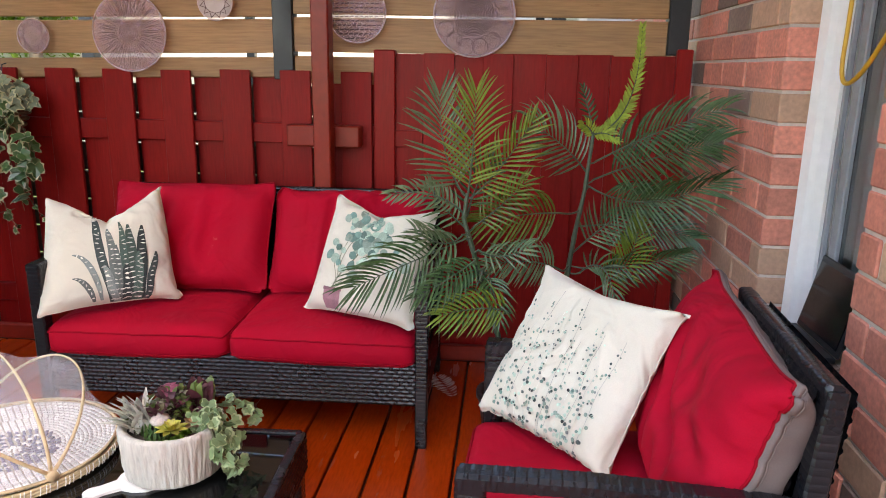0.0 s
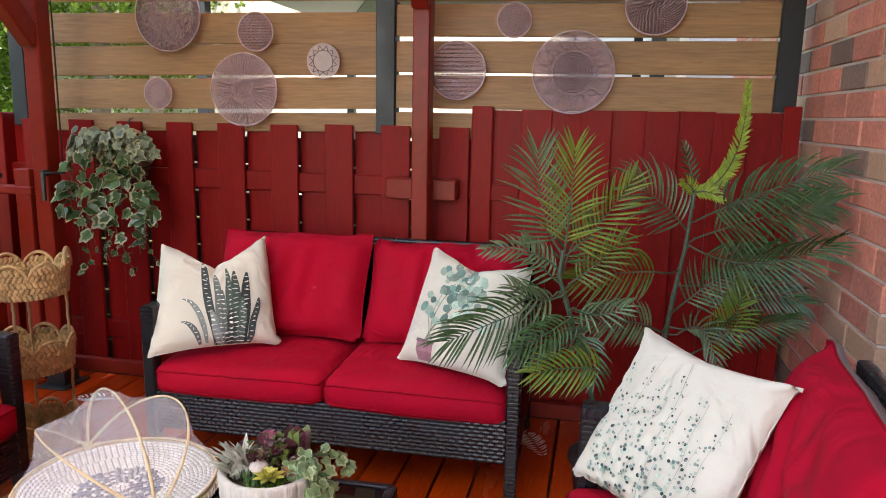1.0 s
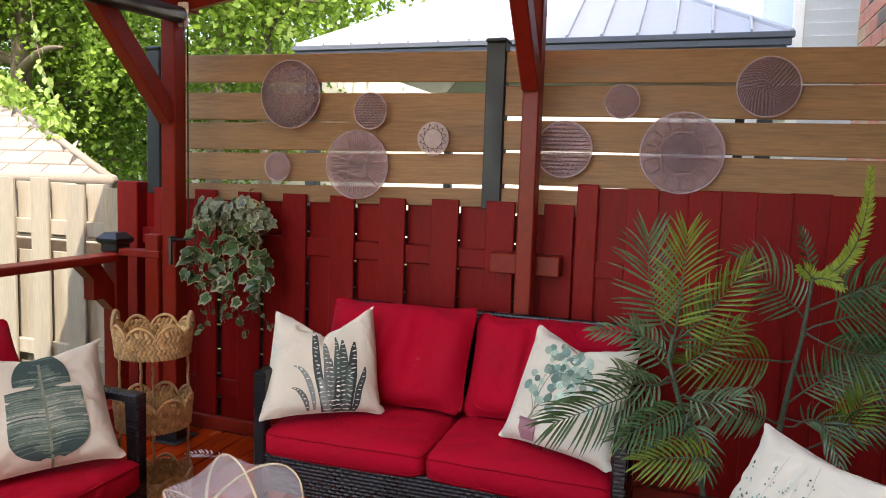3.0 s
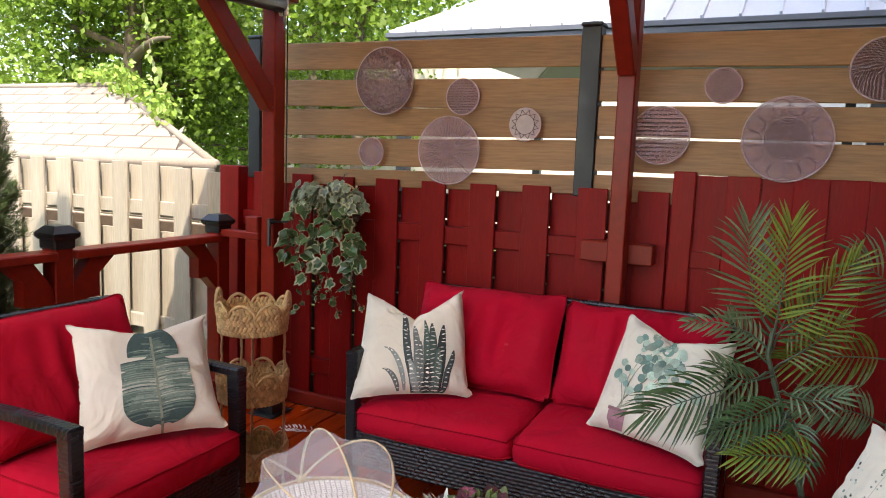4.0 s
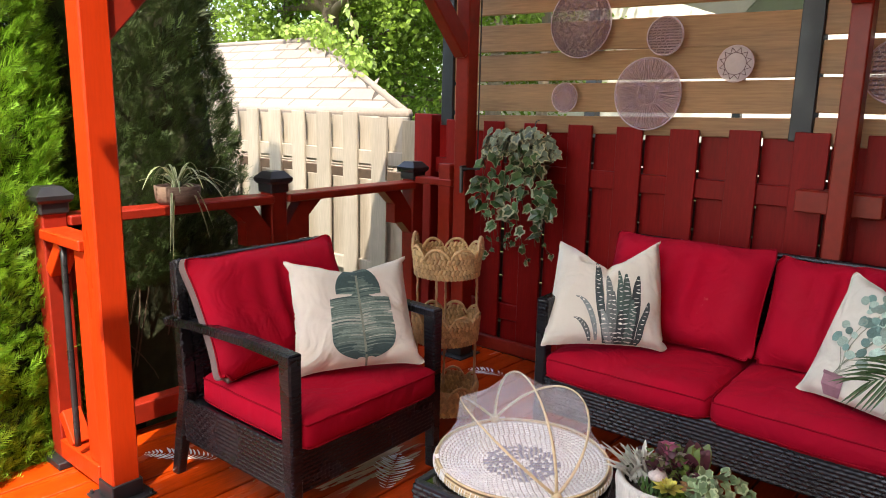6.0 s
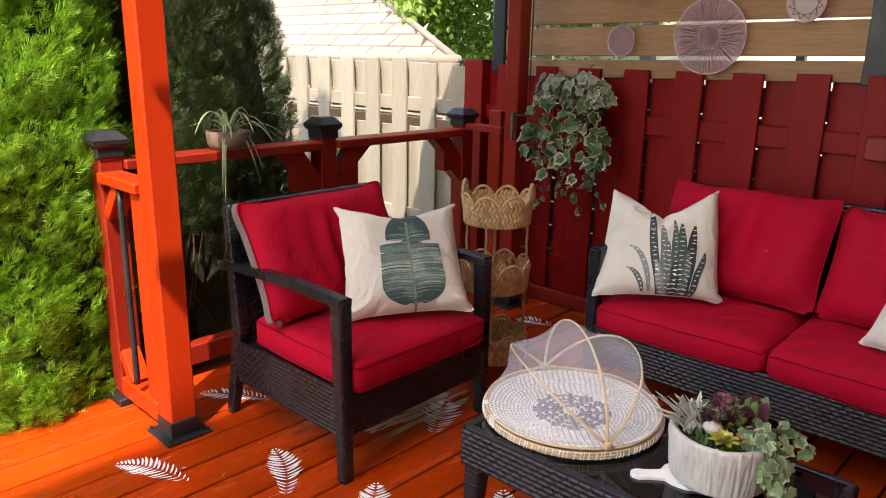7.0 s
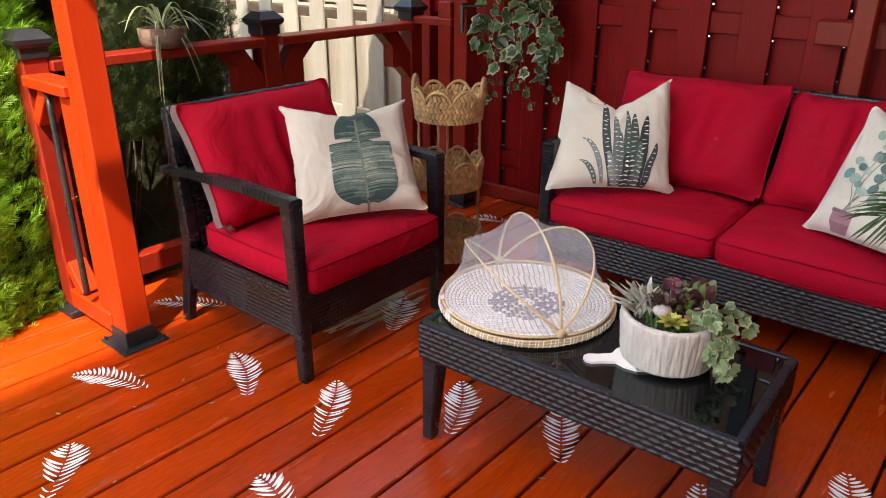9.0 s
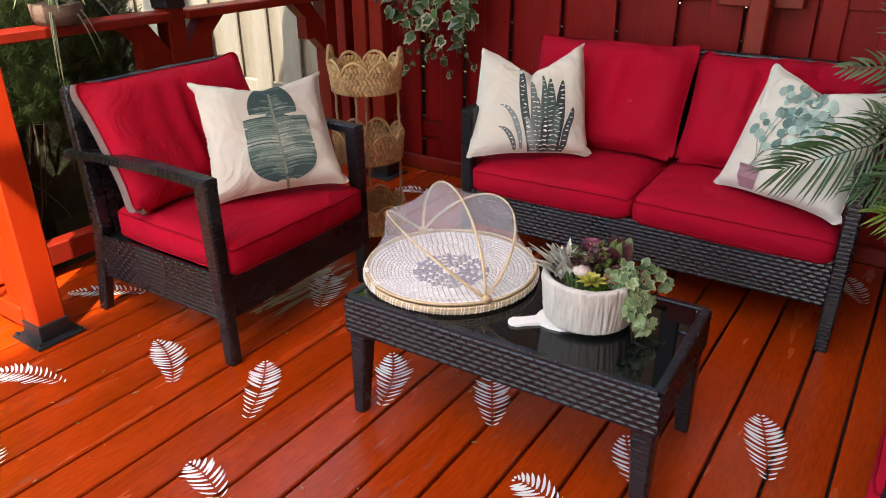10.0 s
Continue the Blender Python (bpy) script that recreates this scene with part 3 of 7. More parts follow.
for j in range(NR):
    a, b = j / NR, (j + 1) / NR
    rgt = lerp(eave1, top1, a)
    x = -8.9 + 0.0
    n = 0
    while x < rgt.x:
        x1 = min(x + (0.44 if (n or j % 2) else 0.22), rgt.x)
        n += 1
        p, q = lerp(eave0, top0, a), lerp(eave0, top0, b)
        xr = min(x1, lerp(eave1, top1, b).x) if x1 >= rgt.x - 0.3 else x1
        g = G()
        lift = Vector((0, -0.004, 0.012))
        v = [Vector((x, p.y, p.z)) + lift, Vector((x1 - 0.016, p.y, p.z)) + lift, Vector((max(xr - 0.016, x + 0.002), q.y, q.z)), Vector((x, q.y, q.z))]
        w = [i - Vector((0, 0, 0.02)) for i in v]
        g.add(v + w, [(0, 1, 2, 3), (4, 5, 1, 0), (5, 6, 2, 1), (7, 4, 0, 3)])
        part("shingle", g, SHINGLE, shed)
        x = x1
g = G().add([eave0, eave1, top1, top0, (-8.9, 6.3, 1.33), (-5.75, 5.85, 1.33)], [(0, 1, 2, 3), (1, 5, 2), (3, 2, 5, 4)])
part("roof_shell", g, material("roof_joint", (0.05, 0.042, 0.036), 0.9), shed)
part("eave_roll", G().tube([eave0, eave1], 0.05, 10), SHINGLE, shed, smooth=True)
part("rake_roll", G().tube([eave1, top1], 0.035, 8), SHINGLE, shed, smooth=True)
part("ridge_roll", G().tube([top0, top1], 0.035, 8), SHINGLE, shed, smooth=True)

STEEL = material("pale_steel_roof", (0.40, 0.42, 0.46), 0.5, metal=0.0, vary=0.06, bump=0.02)
FASCIA = material("slate_fascia", (0.07, 0.084, 0.11), 0.5, vary=0.08, bump=0.02)
gaz = empty("gazebo", pose(0, 0, 0), "neighbour's gazebo with a pale standing-seam metal roof", "gazebo")
ex0, ex1, ey0, ey1, ez = -4.0, 0.55, 6.5, 11.0, 2.70
ap = Vector(((ex0 + ex1) / 2, (ey0 + ey1) / 2, 4.05))
corners = [Vector((ex0, ey0, ez)), Vector((ex1, ey0, ez)), Vector((ex1, ey1, ez)), Vector((ex0, ey1, ez))]
for i in range(4):
    part("roof_panel", G().add([corners[i], corners[(i + 1) % 4], ap], [(0, 1, 2)]), STEEL, gaz)
    part("hip_cap", G().tube([corners[i], ap], 0.03, 6), STEEL, gaz)
for k in range(1, 15):
    u = k / 15
    a = lerp(corners[0], corners[1], u)
    reach = 2 * min(u, 1 - u)
    b = Vector((a.x, lerp(ey0, ap.y, reach), lerp(ez, ap.z, reach)))
    part("seam", G().beam(a + Vector((0, 0, 0.012)), b + Vector((0, 0, 0.012)), 0.022, 0.045, 0.003), STEEL, gaz)
for lo, hi in (((ex0 - 0.02, ey0 - 0.06, ez - 0.05), (ex1 + 0.02, ey0, ez + 0.0)), ((ex0, ey0 - 0.035, ez - 0.11), (ex1, ey0, ez - 0.05)), ((ex0 + 0.03, ey0 - 0.015, ez - 0.20), (ex1 - 0.03, ey0 + 0.03, ez - 0.11))):
    part("gutter", G().span(lo, hi, 0.006), FASCIA, gaz)
for x in (ex0 + 0.15, ex1 - 0.15):
    for y in (ey0 + 0.1, ey1 - 0.1):
        part("gazebo_post", G().span((x - 0.06, y - 0.06, -0.2), (x + 0.06, y + 0.06, ez - 0.1), 0.006), BLACK, gaz)
# pale wall added behind the gazebo so the slat gaps look bright
thing("backdrop", G().span((-11.2, 13.0, -0.2), (7.0, 13.3, 3.6), 0), material("pale_backdrop", (0.70, 0.68, 0.62), 0.8, vary=0.1, scale=1.0), "added pale backdrop wall that brightens the screen's gaps", "wall", kind="structure")
SIDING = material("white_siding", (0.62, 0.63, 0.65), 0.6, vary=0.05, random_tint=0.03)
sid = empty("neighbour_house", pose(0, 0, 0), "neighbour's house clad in pale lap siding", "house")
part("wall", G().span((0.66, 7.02, -0.2), (6.0, 12.0, 6.5), 0), SIDING, sid)
for k in range(28):
    part("lap_board", G().beam((0.66, 7.0, 1.6 + k * 0.11), (6.0, 7.0, 1.6 + k * 0.11), 0.022, 0.108, 0.002, up=(0, -0.2, 1)), SIDING, sid)
part("corner_trim", G().span((0.60, 6.97, -0.2), (0.68, 7.05, 6.5), 0.004), WHITE, sid)

# ---- lantern on the brick wall ----
lantern = empty("wall_lantern", pose(0.685, 2.84, 1.955), "dark brown metal wall lantern on the brick", "lantern")
part("lantern_body", G().lathe([(0.0005, 0.0), (0.030, 0.0), (0.052, 0.035), (0.060, 0.16), (0.078, 0.175), (0.030, 0.26), (0.0005, 0.27)], n=6), material("lantern_brown", (0.055, 0.014, 0.010), 0.4, vary=0.2), lantern)
part("wall_arm", G().tube([(0.05, 0, 0.12), (0.09, 0, 0.11), (0.112, 0, 0.06)], 0.014, 8), BLACK, lantern)

# ---- woven resin furniture ----
SL, SH, SA = 0.035, 0.0150, 0.0042      # one strand of the weave: length, height, bulge


def weave_panel(g, p0, u, v, lu, lv, su=8, sv=4):
    """A woven face: strands run along u, rows are stacked along v, the bulge points to u x v."""
    u, v, p0 = Vector(u).normalized(), Vector(v).normalized(), Vector(p0)
    n = u.cross(v)
    nu, nv = max(1, round(lu / SL)), max(1, round(lv / SH))
    cols, rows = nu * su, nv * sv

    def at(a, b):
        i, j = round(a * cols), round(b * rows)
        row = min(j // sv, nv - 1)
        fu = (i / su + 0.5 * (row % 2)) % 1.0
        fv = (j - row * sv) / sv
        bulge = SA * min(1.0, 2.6 * math.sin(math.pi * fu)) ** 0.8 * (math.sin(math.pi * min(max(fv, 0), 1)) ** 0.6)
        return p0 + u * (a * lu) + v * (b * lv) + n * bulge
    return g.grid(at, cols, rows)


def woven_post(g, a, b, wa, da, wb, db):
    """A wrapped leg from a (foot) to b, tapering from wa x da to wb x db; the wrap runs round it."""
    a, b = Vector(a), Vector(b)
    rows = max(2, round((b - a).length / SH)) * 4
    ring = []
    for j in range(rows + 1):
        t = j / rows
        w, d, c = lerp(wa, wb, t) / 2, lerp(da, db, t) / 2, lerp(a, b, t)
        k = j // 4
        loop = []
        cr = 0.25 * min(w, d)
        outline = []
        for sx, sy in ((1, -1), (1, 1), (-1, 1), (-1, -1)):
            px, py = sx * w, sy * d
            if sx * sy < 0:
                outline += [(px - sx * cr, py), (px, py - sy * cr)]
            else:
                outline += [(px, py - sy * cr), (px - sx * cr, py)]
        m = len(outline)
        for i in range(m):
            x0, y0 = outline[i]
            x1, y1 = outline[(i + 1) % m]
            for s in range(2):
                x, y = lerp(x0, x1, s / 2), lerp(y0, y1, s / 2)
                q = 1 + 0.035 * (math.sin(math.pi * (j % 4) / 4) ** 0.6) * (1 if (i + k) % 2 else 0.55)
                loop.append((c.x + x * q, c.y + y * q, c.z))
        ring.append(loop)
    n = len(ring[0])
    vs = [p for lp in ring for p in lp]
    fs = [(j * n + i, j * n + (i + 1) % n, (j + 1) * n + (i + 1) % n, (j + 1) * n + i) for j in range(rows) for i in range(n)]
    fs += [tuple(range(n))[::-1], tuple(range(rows * n, rows * n + n))]
    return g.add(vs, fs)


def woven_bar(g, pts, w, h):
    """A wrapped bar along pts (an arm or a top rail): w across, h deep."""
    pts = [Vector(p) for p in pts]
    dist = [0.0]
    for i in range(1, len(pts)):
        dist.append(dist[-1] + (pts[i] - pts[i - 1]).length)
    n = max(4, round(dist[-1] / 0.0105) * 3)
    vs = []
    sec = [(-0.5, -0.32), (-0.32, -0.5), (0, -0.5), (0.32, -0.5), (0.5, -0.32), (0.5, 0), (0.5, 0.32), (0.32, 0.5), (0, 0.5), (-0.32, 0.5), (-0.5, 0.32), (-0.5, 0)]
    for k in range(n + 1):
        s = dist[-1] * k / n
        i = max(j for j in range(len(pts) - 1) if dist[j] <= s + 1e-9)
        f = (s - dist[i]) / (dist[i + 1] - dist[i])
        p = lerp(pts[i], pts[i + 1], f)
        d = (pts[i + 1] - pts[i]).normalized()
        side = d.cross(Vector((0, 0, 1)))
        side = side.normalized() if side.length > 0.05 else Vector((1, 0, 0))
        up = side.cross(d)
        grow = 1.0 + 0.04 * math.sin(math.pi * (k % 3) / 3)
        for idx, (a, b) in enumerate(sec):
            q = grow if (idx // 3 + k // 3) % 2 else 1.0
            vs.append(p + side * (a * w * q) + up * (b * h * q))
    m = len(sec)
    fs = [(k * m + i, k * m + (i + 1) % m, (k + 1) * m + (i + 1) % m, (k + 1) * m + i) for k in range(n) for i in range(m)]
    fs += [tuple(range(m))[::-1], tuple(range(n * m, n * m + m))]
    return g.add(vs, fs)


ARM, SEATZ, BACKZ, DEPTH = 0.635, 0.312, 0.840, 0.69


def wicker_seat(name, width, m, label, category, group="", DEPTH=DEPTH, pinch=0.0):
    """Front at y = 0, facing -y; back at +y."""
    root = empty(name, m, label, category, group)
    h = width / 2
    for s in (-1, 1):
        part("front_leg", woven_post(G(), (s * (h - 0.028), 0.020, 0), (s * (h - 0.028), 0.030, ARM + 0.008), 0.042, 0.042, 0.052, 0.058), WICKER, root)
        g = G()
        woven_post(g, (s * (h - 0.03), DEPTH + 0.03, 0), (s * (h - 0.03), DEPTH - 0.06, 0.36), 0.038, 0.040, 0.050, 0.050)
        woven_post(g, (s * (h - 0.03), DEPTH - 0.06, 0.36), (s * (h - 0.045 - pinch), DEPTH - 0.005, BACKZ), 0.050, 0.050, 0.045, 0.035)
        part("rear_leg", g, WICKER, root)
        part("arm", woven_bar(G(), [(s * (h - 0.028), 0.006, ARM), (s * (h - 0.028), 0.25, ARM + 0.006), (s * (h - 0.028), 0.55, ARM - 0.004), (s * (h - 0.028), DEPTH + 0.035, ARM - 0.022)], 0.054, 0.034), WICKER, root)
        g = G()
        if s > 0:
            weave_panel(g, (h - 0.012, 0.04, 0.165), (0, 1, 0), (0, 0, 1), DEPTH - 0.10, 0.17)
        else:
            weave_panel(g, (-h + 0.012, DEPTH - 0.06, 0.165), (0, -1, 0), (0, 0, 1), DEPTH - 0.10, 0.17)
        g.span((s * (h - 0.02) - 0.007, 0.04, 0.165), (s * (h - 0.02) + 0.007, DEPTH - 0.06, 0.333), 0.002)
        part("side_apron", g, WICKER, root, smooth=True)
    g = G()
    weave_panel(g, (-h + 0.05, 0.008, 0.165), (1, 0, 0), (0, 0, 1), width - 0.10, 0.165)
    g.span((-h + 0.05, 0.010, 0.165), (h - 0.05, 0.03, 0.33), 0.003)
    part("front_apron", g, WICKER, root, smooth=True)
    g = G()
    up = Vector((0, 0.055, BACKZ - 0.36)).normalized()
    weave_panel(g, (-h + 0.06 + pinch, DEPTH - 0.085, 0.33), (1, 0, 0), up, width - 0.12 - 2 * pinch, 0.50, 4, 3)
    weave_panel(g, (h - 0.06 - pinch, DEPTH - 0.035, 0.18), (-1, 0, 0), up, width - 0.12 - 2 * pinch, 0.65, 4, 3)
    woven_bar(g, [(-h + 0.03 + pinch, DEPTH - 0.012, BACKZ - 0.005), (h - 0.03 - pinch, DEPTH - 0.012, BACKZ - 0.005)], 0.034, 0.030)
    part("backrest", g, WICKER, root, smooth=True)
    part("seat_deck", G().span((-h + 0.05, 0.03, 0.295), (h - 0.05, DEPTH - 0.05, 0.312), 0.003), BLACK, root)
    return root


def puffed(w, d, h, r, puff, seed, n=18, wrinkle=0.004, taper=0.0, sag=0.0):
    """A stuffed box cushion: rounded edges, swollen faces, soft creases. w along x, d along y, h along z, centred."""
    g = G()
    hw, hd, hh = w / 2, d / 2, h / 2

    def shape(p):
        q = Vector((max(-hw + r, min(hw - r, p[0])), max(-hd + r, min(hd - r, p[1])), max(-hh + r, min(hh - r, p[2]))))
        e = Vector(p) - q
        s = q + (e.normalized() * r if e.length > 1e-9 else e)
        u, v = s.x / hw, s.y / hd
        k = max(0.0, (1 - u * u) * (1 - v * v))
        s.z += math.copysign(puff * k ** 0.6, s.z) * min(1, abs(s.z) / hh) - sag * k
        s.x *= 1 + 0.02 * (1 - v * v) - taper * max(0, v)
        s.y *= 1 + 0.02 * (1 - u * u)
        wob = noise.noise(Vector((s.x * 7 + seed, s.y * 7, s.z * 5))) + 0.5 * noise.noise(Vector((s.x * 16, s.y * 16 + seed, s.z * 9)))
        return s + Vector((0, 0, wrinkle * wob)) + Vector((s.x, s.y, 0)).normalized() * (wrinkle * 0.7 * wob)
    nz = max(4, round(n * h / max(w, d)))
    for ax, sg in ((2, 1), (2, -1), (0, 1), (0, -1), (1, 1), (1, -1)):
        a1, a2 = (ax + 1) % 3, (ax + 2) % 3
        size = (hw, hd, hh)
        cnt = [n, n, nz]

        def at(u, v):
            p = [0, 0, 0]
            p[ax] = sg * size[ax]
            p[a1] = (2 * u - 1) * size[a1] * sg
            p[a2] = (2 * v - 1) * size[a2]
            return shape(p)
        g.grid(at, cnt[a1], cnt[a2])
    return g, shape


def welded(g, name, mat):
    bm = bmesh.new()
    me = g.mesh(name, mat, True)
    bm.from_mesh(me)
    bmesh.ops.remove_doubles(bm, verts=bm.verts, dist=0.0006)
    bm.to_mesh(me)
    bm.free()
    return me


def piping(shape, w, d, h, r, parent, z):
    """The welt round a cushion's edge."""
    hw, hd = w / 2, d / 2
    pts, n = [], 14
    for (x0, y0), (x1, y1) in (((-1, -1), (1, -1)), ((1, -1), (1, 1)), ((1, 1), (-1, 1)), ((-1, 1), (-1, -1))):
        for i in range(n):
            p = shape((lerp(x0, x1, i / n) * hw, lerp(y0, y1, i / n) * hd, z))
            pts.append(p + Vector((p.x / hw, p.y / hd, 0)) * 0.002)
    pts.append(pts[0])
    part("piping", G().tube(pts, 0.0036, 6, False), PIPING, parent, "red welt", smooth=True)


def box_cushion(name, w, d, h, m, label, seed, group="", puff=0.03, r=0.035, taper=0.0, sag=0.0, wrinkle=0.005):
    root = empty(name, m, label, "cushion", group)
    g, shape = puffed(w, d, h, r, puff, seed, n=20, taper=taper, sag=sag, wrinkle=wrinkle)
    part("cover", welded(g, "cover", RED), None, root)
    for z in (h / 2 - r * 0.35, -h / 2 + r * 0.35):
        piping(shape, w, d, h, r, root, z)
    return root


SOFA = pose(-0.984, 2.385, 0, 0, 0, 1.0)
CHAIR_L = pose(-1.883, 1.600, 0, 0, 0, 91.1)
CHAIR_R = pose(-0.055, 1.520, 0, 0, 0, -93)
SW, CW, CWR = 1.47, 0.757, 0.715
wicker_seat("loveseat", SW, SOFA, "two-seat charcoal resin-wicker loveseat with red cushions", "sofa")
wicker_seat("armchair", CW, CHAIR_L, "charcoal resin-wicker armchair beside the railing", "armchair", "wicker armchairs")
wicker_seat("armchair", CWR, CHAIR_R, "charcoal resin-wicker armchair beside the brick wall", "armchair", "wicker armchairs", 0.655, 0.035)

CH = 0.115
for k, s in enumerate((-1, 1)):
    box_cushion("seat_cushion", 0.685, 0.60, CH, SOFA @ pose(s * 0.344, 0.285, SEATZ + CH / 2 + 0.004, 1.0, s * 0.6, 0), "red canvas seat cushion with piped edges on the loveseat", 3 + k, "loveseat seat cushions", puff=0.026, r=0.045)
box_cushion("seat_cushion", 0.660, 0.60, CH, CHAIR_L @ pose(0, 0.280, SEATZ + CH / 2 + 0.004, 1.0, 0, 0), "red canvas seat cushion on the armchair by the railing", 11, puff=0.018)
box_cushion("seat_cushion", 0.620, 0.60, CH, CHAIR_R @ pose(0, 0.280, SEATZ + CH / 2 + 0.004, 1.0, 0, 0), "red canvas seat cushion on the armchair by the wall", 13, puff=0.018)


# ---- throw pillows with printed plants ----


class Soft:
    """A sewn and stuffed cover: two sheets of cloth joined at the edge and blown up between its four corners
    (bottom left, bottom right, top right, top left, seen from the front). size: the cloth's width and height; depth: the mean thickness;
    tailor: how much fuller the panels are cut across their middle; chop: how far the middle of the top edge is knocked down; stops: planes (point, normal) that the cloth rests against."""

    def __init__(self, corners, size, depth, seed, chop=0.0, stops=(), n=54, stiff=0.35, steps=330, drop=0.00003, tailor=0.09):
        rng = np.random.RandomState(seed)
        c = np.array(corners, float)
        self.mid = c.mean(0)
        nu, nv = n, max(12, round(n * size[1] / size[0]))
        self.nu, self.nv = nu, nv
        u, v = np.meshgrid(np.linspace(0, 1, nu + 1), np.linspace(0, 1, nv + 1))
        flat = (c[0] * ((1 - u) * (1 - v))[..., None] + c[1] * (u * (1 - v))[..., None] + c[2] * (u * v)[..., None] + c[3] * ((1 - u) * v)[..., None])
        out = np.cross(c[1] - c[0] + c[2] - c[3], c[3] - c[0] + c[2] - c[1])
        out /= np.linalg.norm(out)
        bulge = (16 * u * (1 - u) * v * (1 - v)) ** 0.5 * depth * 0.35
        p = np.stack([flat + out * bulge[..., None], flat - out * bulge[..., None]])
        p += rng.normal(0, 0.0035, p.shape) * bulge[None, ..., None] / depth
        up = (c[3] + c[2]) / 2 - (c[0] + c[1]) / 2
        up /= np.linalg.norm(up)
        knock = (c[3] + c[2]) / 2 - up * chop
        half = np.linalg.norm(c[2] - c[3]) / 2
        right = (c[2] - c[3]) / (2 * half)
        lu, lv = size[0] / nu, size[1] / nv
        pins = ((0, 0, c[0]), (0, nu, c[1]), (nv, nu, c[2]), (nv, 0, c[3]))
        sign = np.array([1.0, -1.0])[:, None, None, None]
        lu, lv = lu * (1 + tailor * 4 * (v * (1 - v)))[None, :, :, None], lv * (1 + tailor * 4 * (u * (1 - u)))[None, :, :, None]
        ld = np.sqrt(lu ** 2 + lv ** 2)[:, :-1, :-1]

        def pull(a, b, rest, give):
            d = a - b
            ln = np.linalg.norm(d, axis=-1, keepdims=True)
            over = (ln - rest) / np.maximum(ln, 1e-9)
            return d * np.where(over > 0, over, give * over) * 0.36

        for it in range(steps):
            du, dv = np.gradient(p, axis=2), np.gradient(p, axis=1)
            nor = np.cross(du, dv)
            nor /= np.maximum(np.linalg.norm(nor, axis=-1, keepdims=True), 1e-9)
            thick = ((p[0] - p[1]) * (nor[0] + nor[1]) * 0.5).sum(-1).mean()
            p += sign * nor * (0.006 * min(1.0, max(-0.3, (depth - thick) / depth * 3)))
            p[..., 2] -= drop
            for st in (8, 4, 2, 1, 1):
                give = 0.9 if st == 1 else 0.0
                k = pull(p[:, :, st:], p[:, :, :-st], lu[:, :, st:] * st, give)
                p[:, :, st:] -= k
                p[:, :, :-st] += k
                k = pull(p[:, st:], p[:, :-st], lv[:, st:] * st, give)
                p[:, st:] -= k
                p[:, :-st] += k
            k = pull(p[:, 1:, 1:], p[:, :-1, :-1], ld, 0.6) * 0.5
            p[:, 1:, 1:] -= k
            p[:, :-1, :-1] += k
            k = pull(p[:, 1:, :-1], p[:, :-1, 1:], ld, 0.6) * 0.5
            p[:, 1:, :-1] -= k
            p[:, :-1, 1:] += k
            k = (p[:, 2:, 1:-1] + p[:, :-2, 1:-1] + p[:, 1:-1, 2:] + p[:, 1:-1, :-2]) / 4 - p[:, 1:-1, 1:-1]
            fold = k.copy()
            fold[:, 1:-1, 1:-1] -= (k[:, 2:, 1:-1] + k[:, :-2, 1:-1] + k[:, 1:-1, 2:] + k[:, 1:-1, :-2]) / 4
            p[:, 1:-1, 1:-1] += stiff * fold
            for edge in ((slice(None), 0), (slice(None), -1)):
                q = p[(slice(None), *edge)].mean(0)
                q[1:-1] += 0.03 * ((q[2:] + q[:-2]) / 2 - q[1:-1])
                p[(slice(None), *edge)] = q
                q = p[:, edge[1], :].mean(0)
                q[1:-1] += 0.03 * ((q[2:] + q[:-2]) / 2 - q[1:-1])
                p[:, edge[1], :] = q
            for point, normal in stops:
                nn = np.array(normal, float) / np.linalg.norm(normal)
                depth_in = ((p - np.array(point)) * nn).sum(-1)
                p -= nn * np.minimum(depth_in, 0)[..., None]
            for j, i, q in pins if it < steps - 6 else ():
                p[:, j, i] = q
            if chop:
                q = p - knock
                x, h = np.abs((q * right).sum(-1)), (q * up).sum(-1)
                p -= up * np.maximum(0, h - x * (0.97 * chop / half))[..., None]
        self.p, self.out = p - self.mid, out
        du, dv = np.gradient(self.p, axis=2), np.gradient(self.p, axis=1)
        nor = np.cross(du, dv) * sign
        self.n = nor / np.maximum(np.linalg.norm(nor, axis=-1, keepdims=True), 1e-9)

    def at(self, u, v, side=1, lift=0.0):
        """The place on one face, u and v from -1 to 1."""
        x, y = min(max((u + 1) / 2, 0), 1) * self.nu, min(max((v + 1) / 2, 0), 1) * self.nv
        i, j = min(int(x), self.nu - 1), min(int(y), self.nv - 1)
        a, b, k = x - i, y - j, 0 if side > 0 else 1
        w = ((1 - a) * (1 - b), a * (1 - b), (1 - a) * b, a * b)
        at = ((j, i), (j, i + 1), (j + 1, i), (j + 1, i + 1))
        q = sum(self.p[k][m] * f for m, f in zip(at, w))
        if lift:
            q = q + sum(self.n[k][m] * f for m, f in zip(at, w)) * lift
        return Vector(q)

    def sheet(self, side, name, mat):
        g = G()
        p = self.p[0 if side > 0 else 1]
        w = self.nu + 1
        fs = [(j * w + i, j * w + i + 1, (j + 1) * w + i + 1, (j + 1) * w + i) for j in range(self.nv) for i in range(self.nu)]
        g.add([tuple(q) for q in p.reshape(-1, 3)], fs if side > 0 else [f[::-1] for f in fs])
        return g.mesh(name, mat, True)

    def edge(self, side=1):
        p = self.p[0]
        return [Vector(q) for q in (*p[0, :-1], *p[:-1, -1], *p[-1, :0:-1], *p[:0:-1, 0], p[0, 0])]


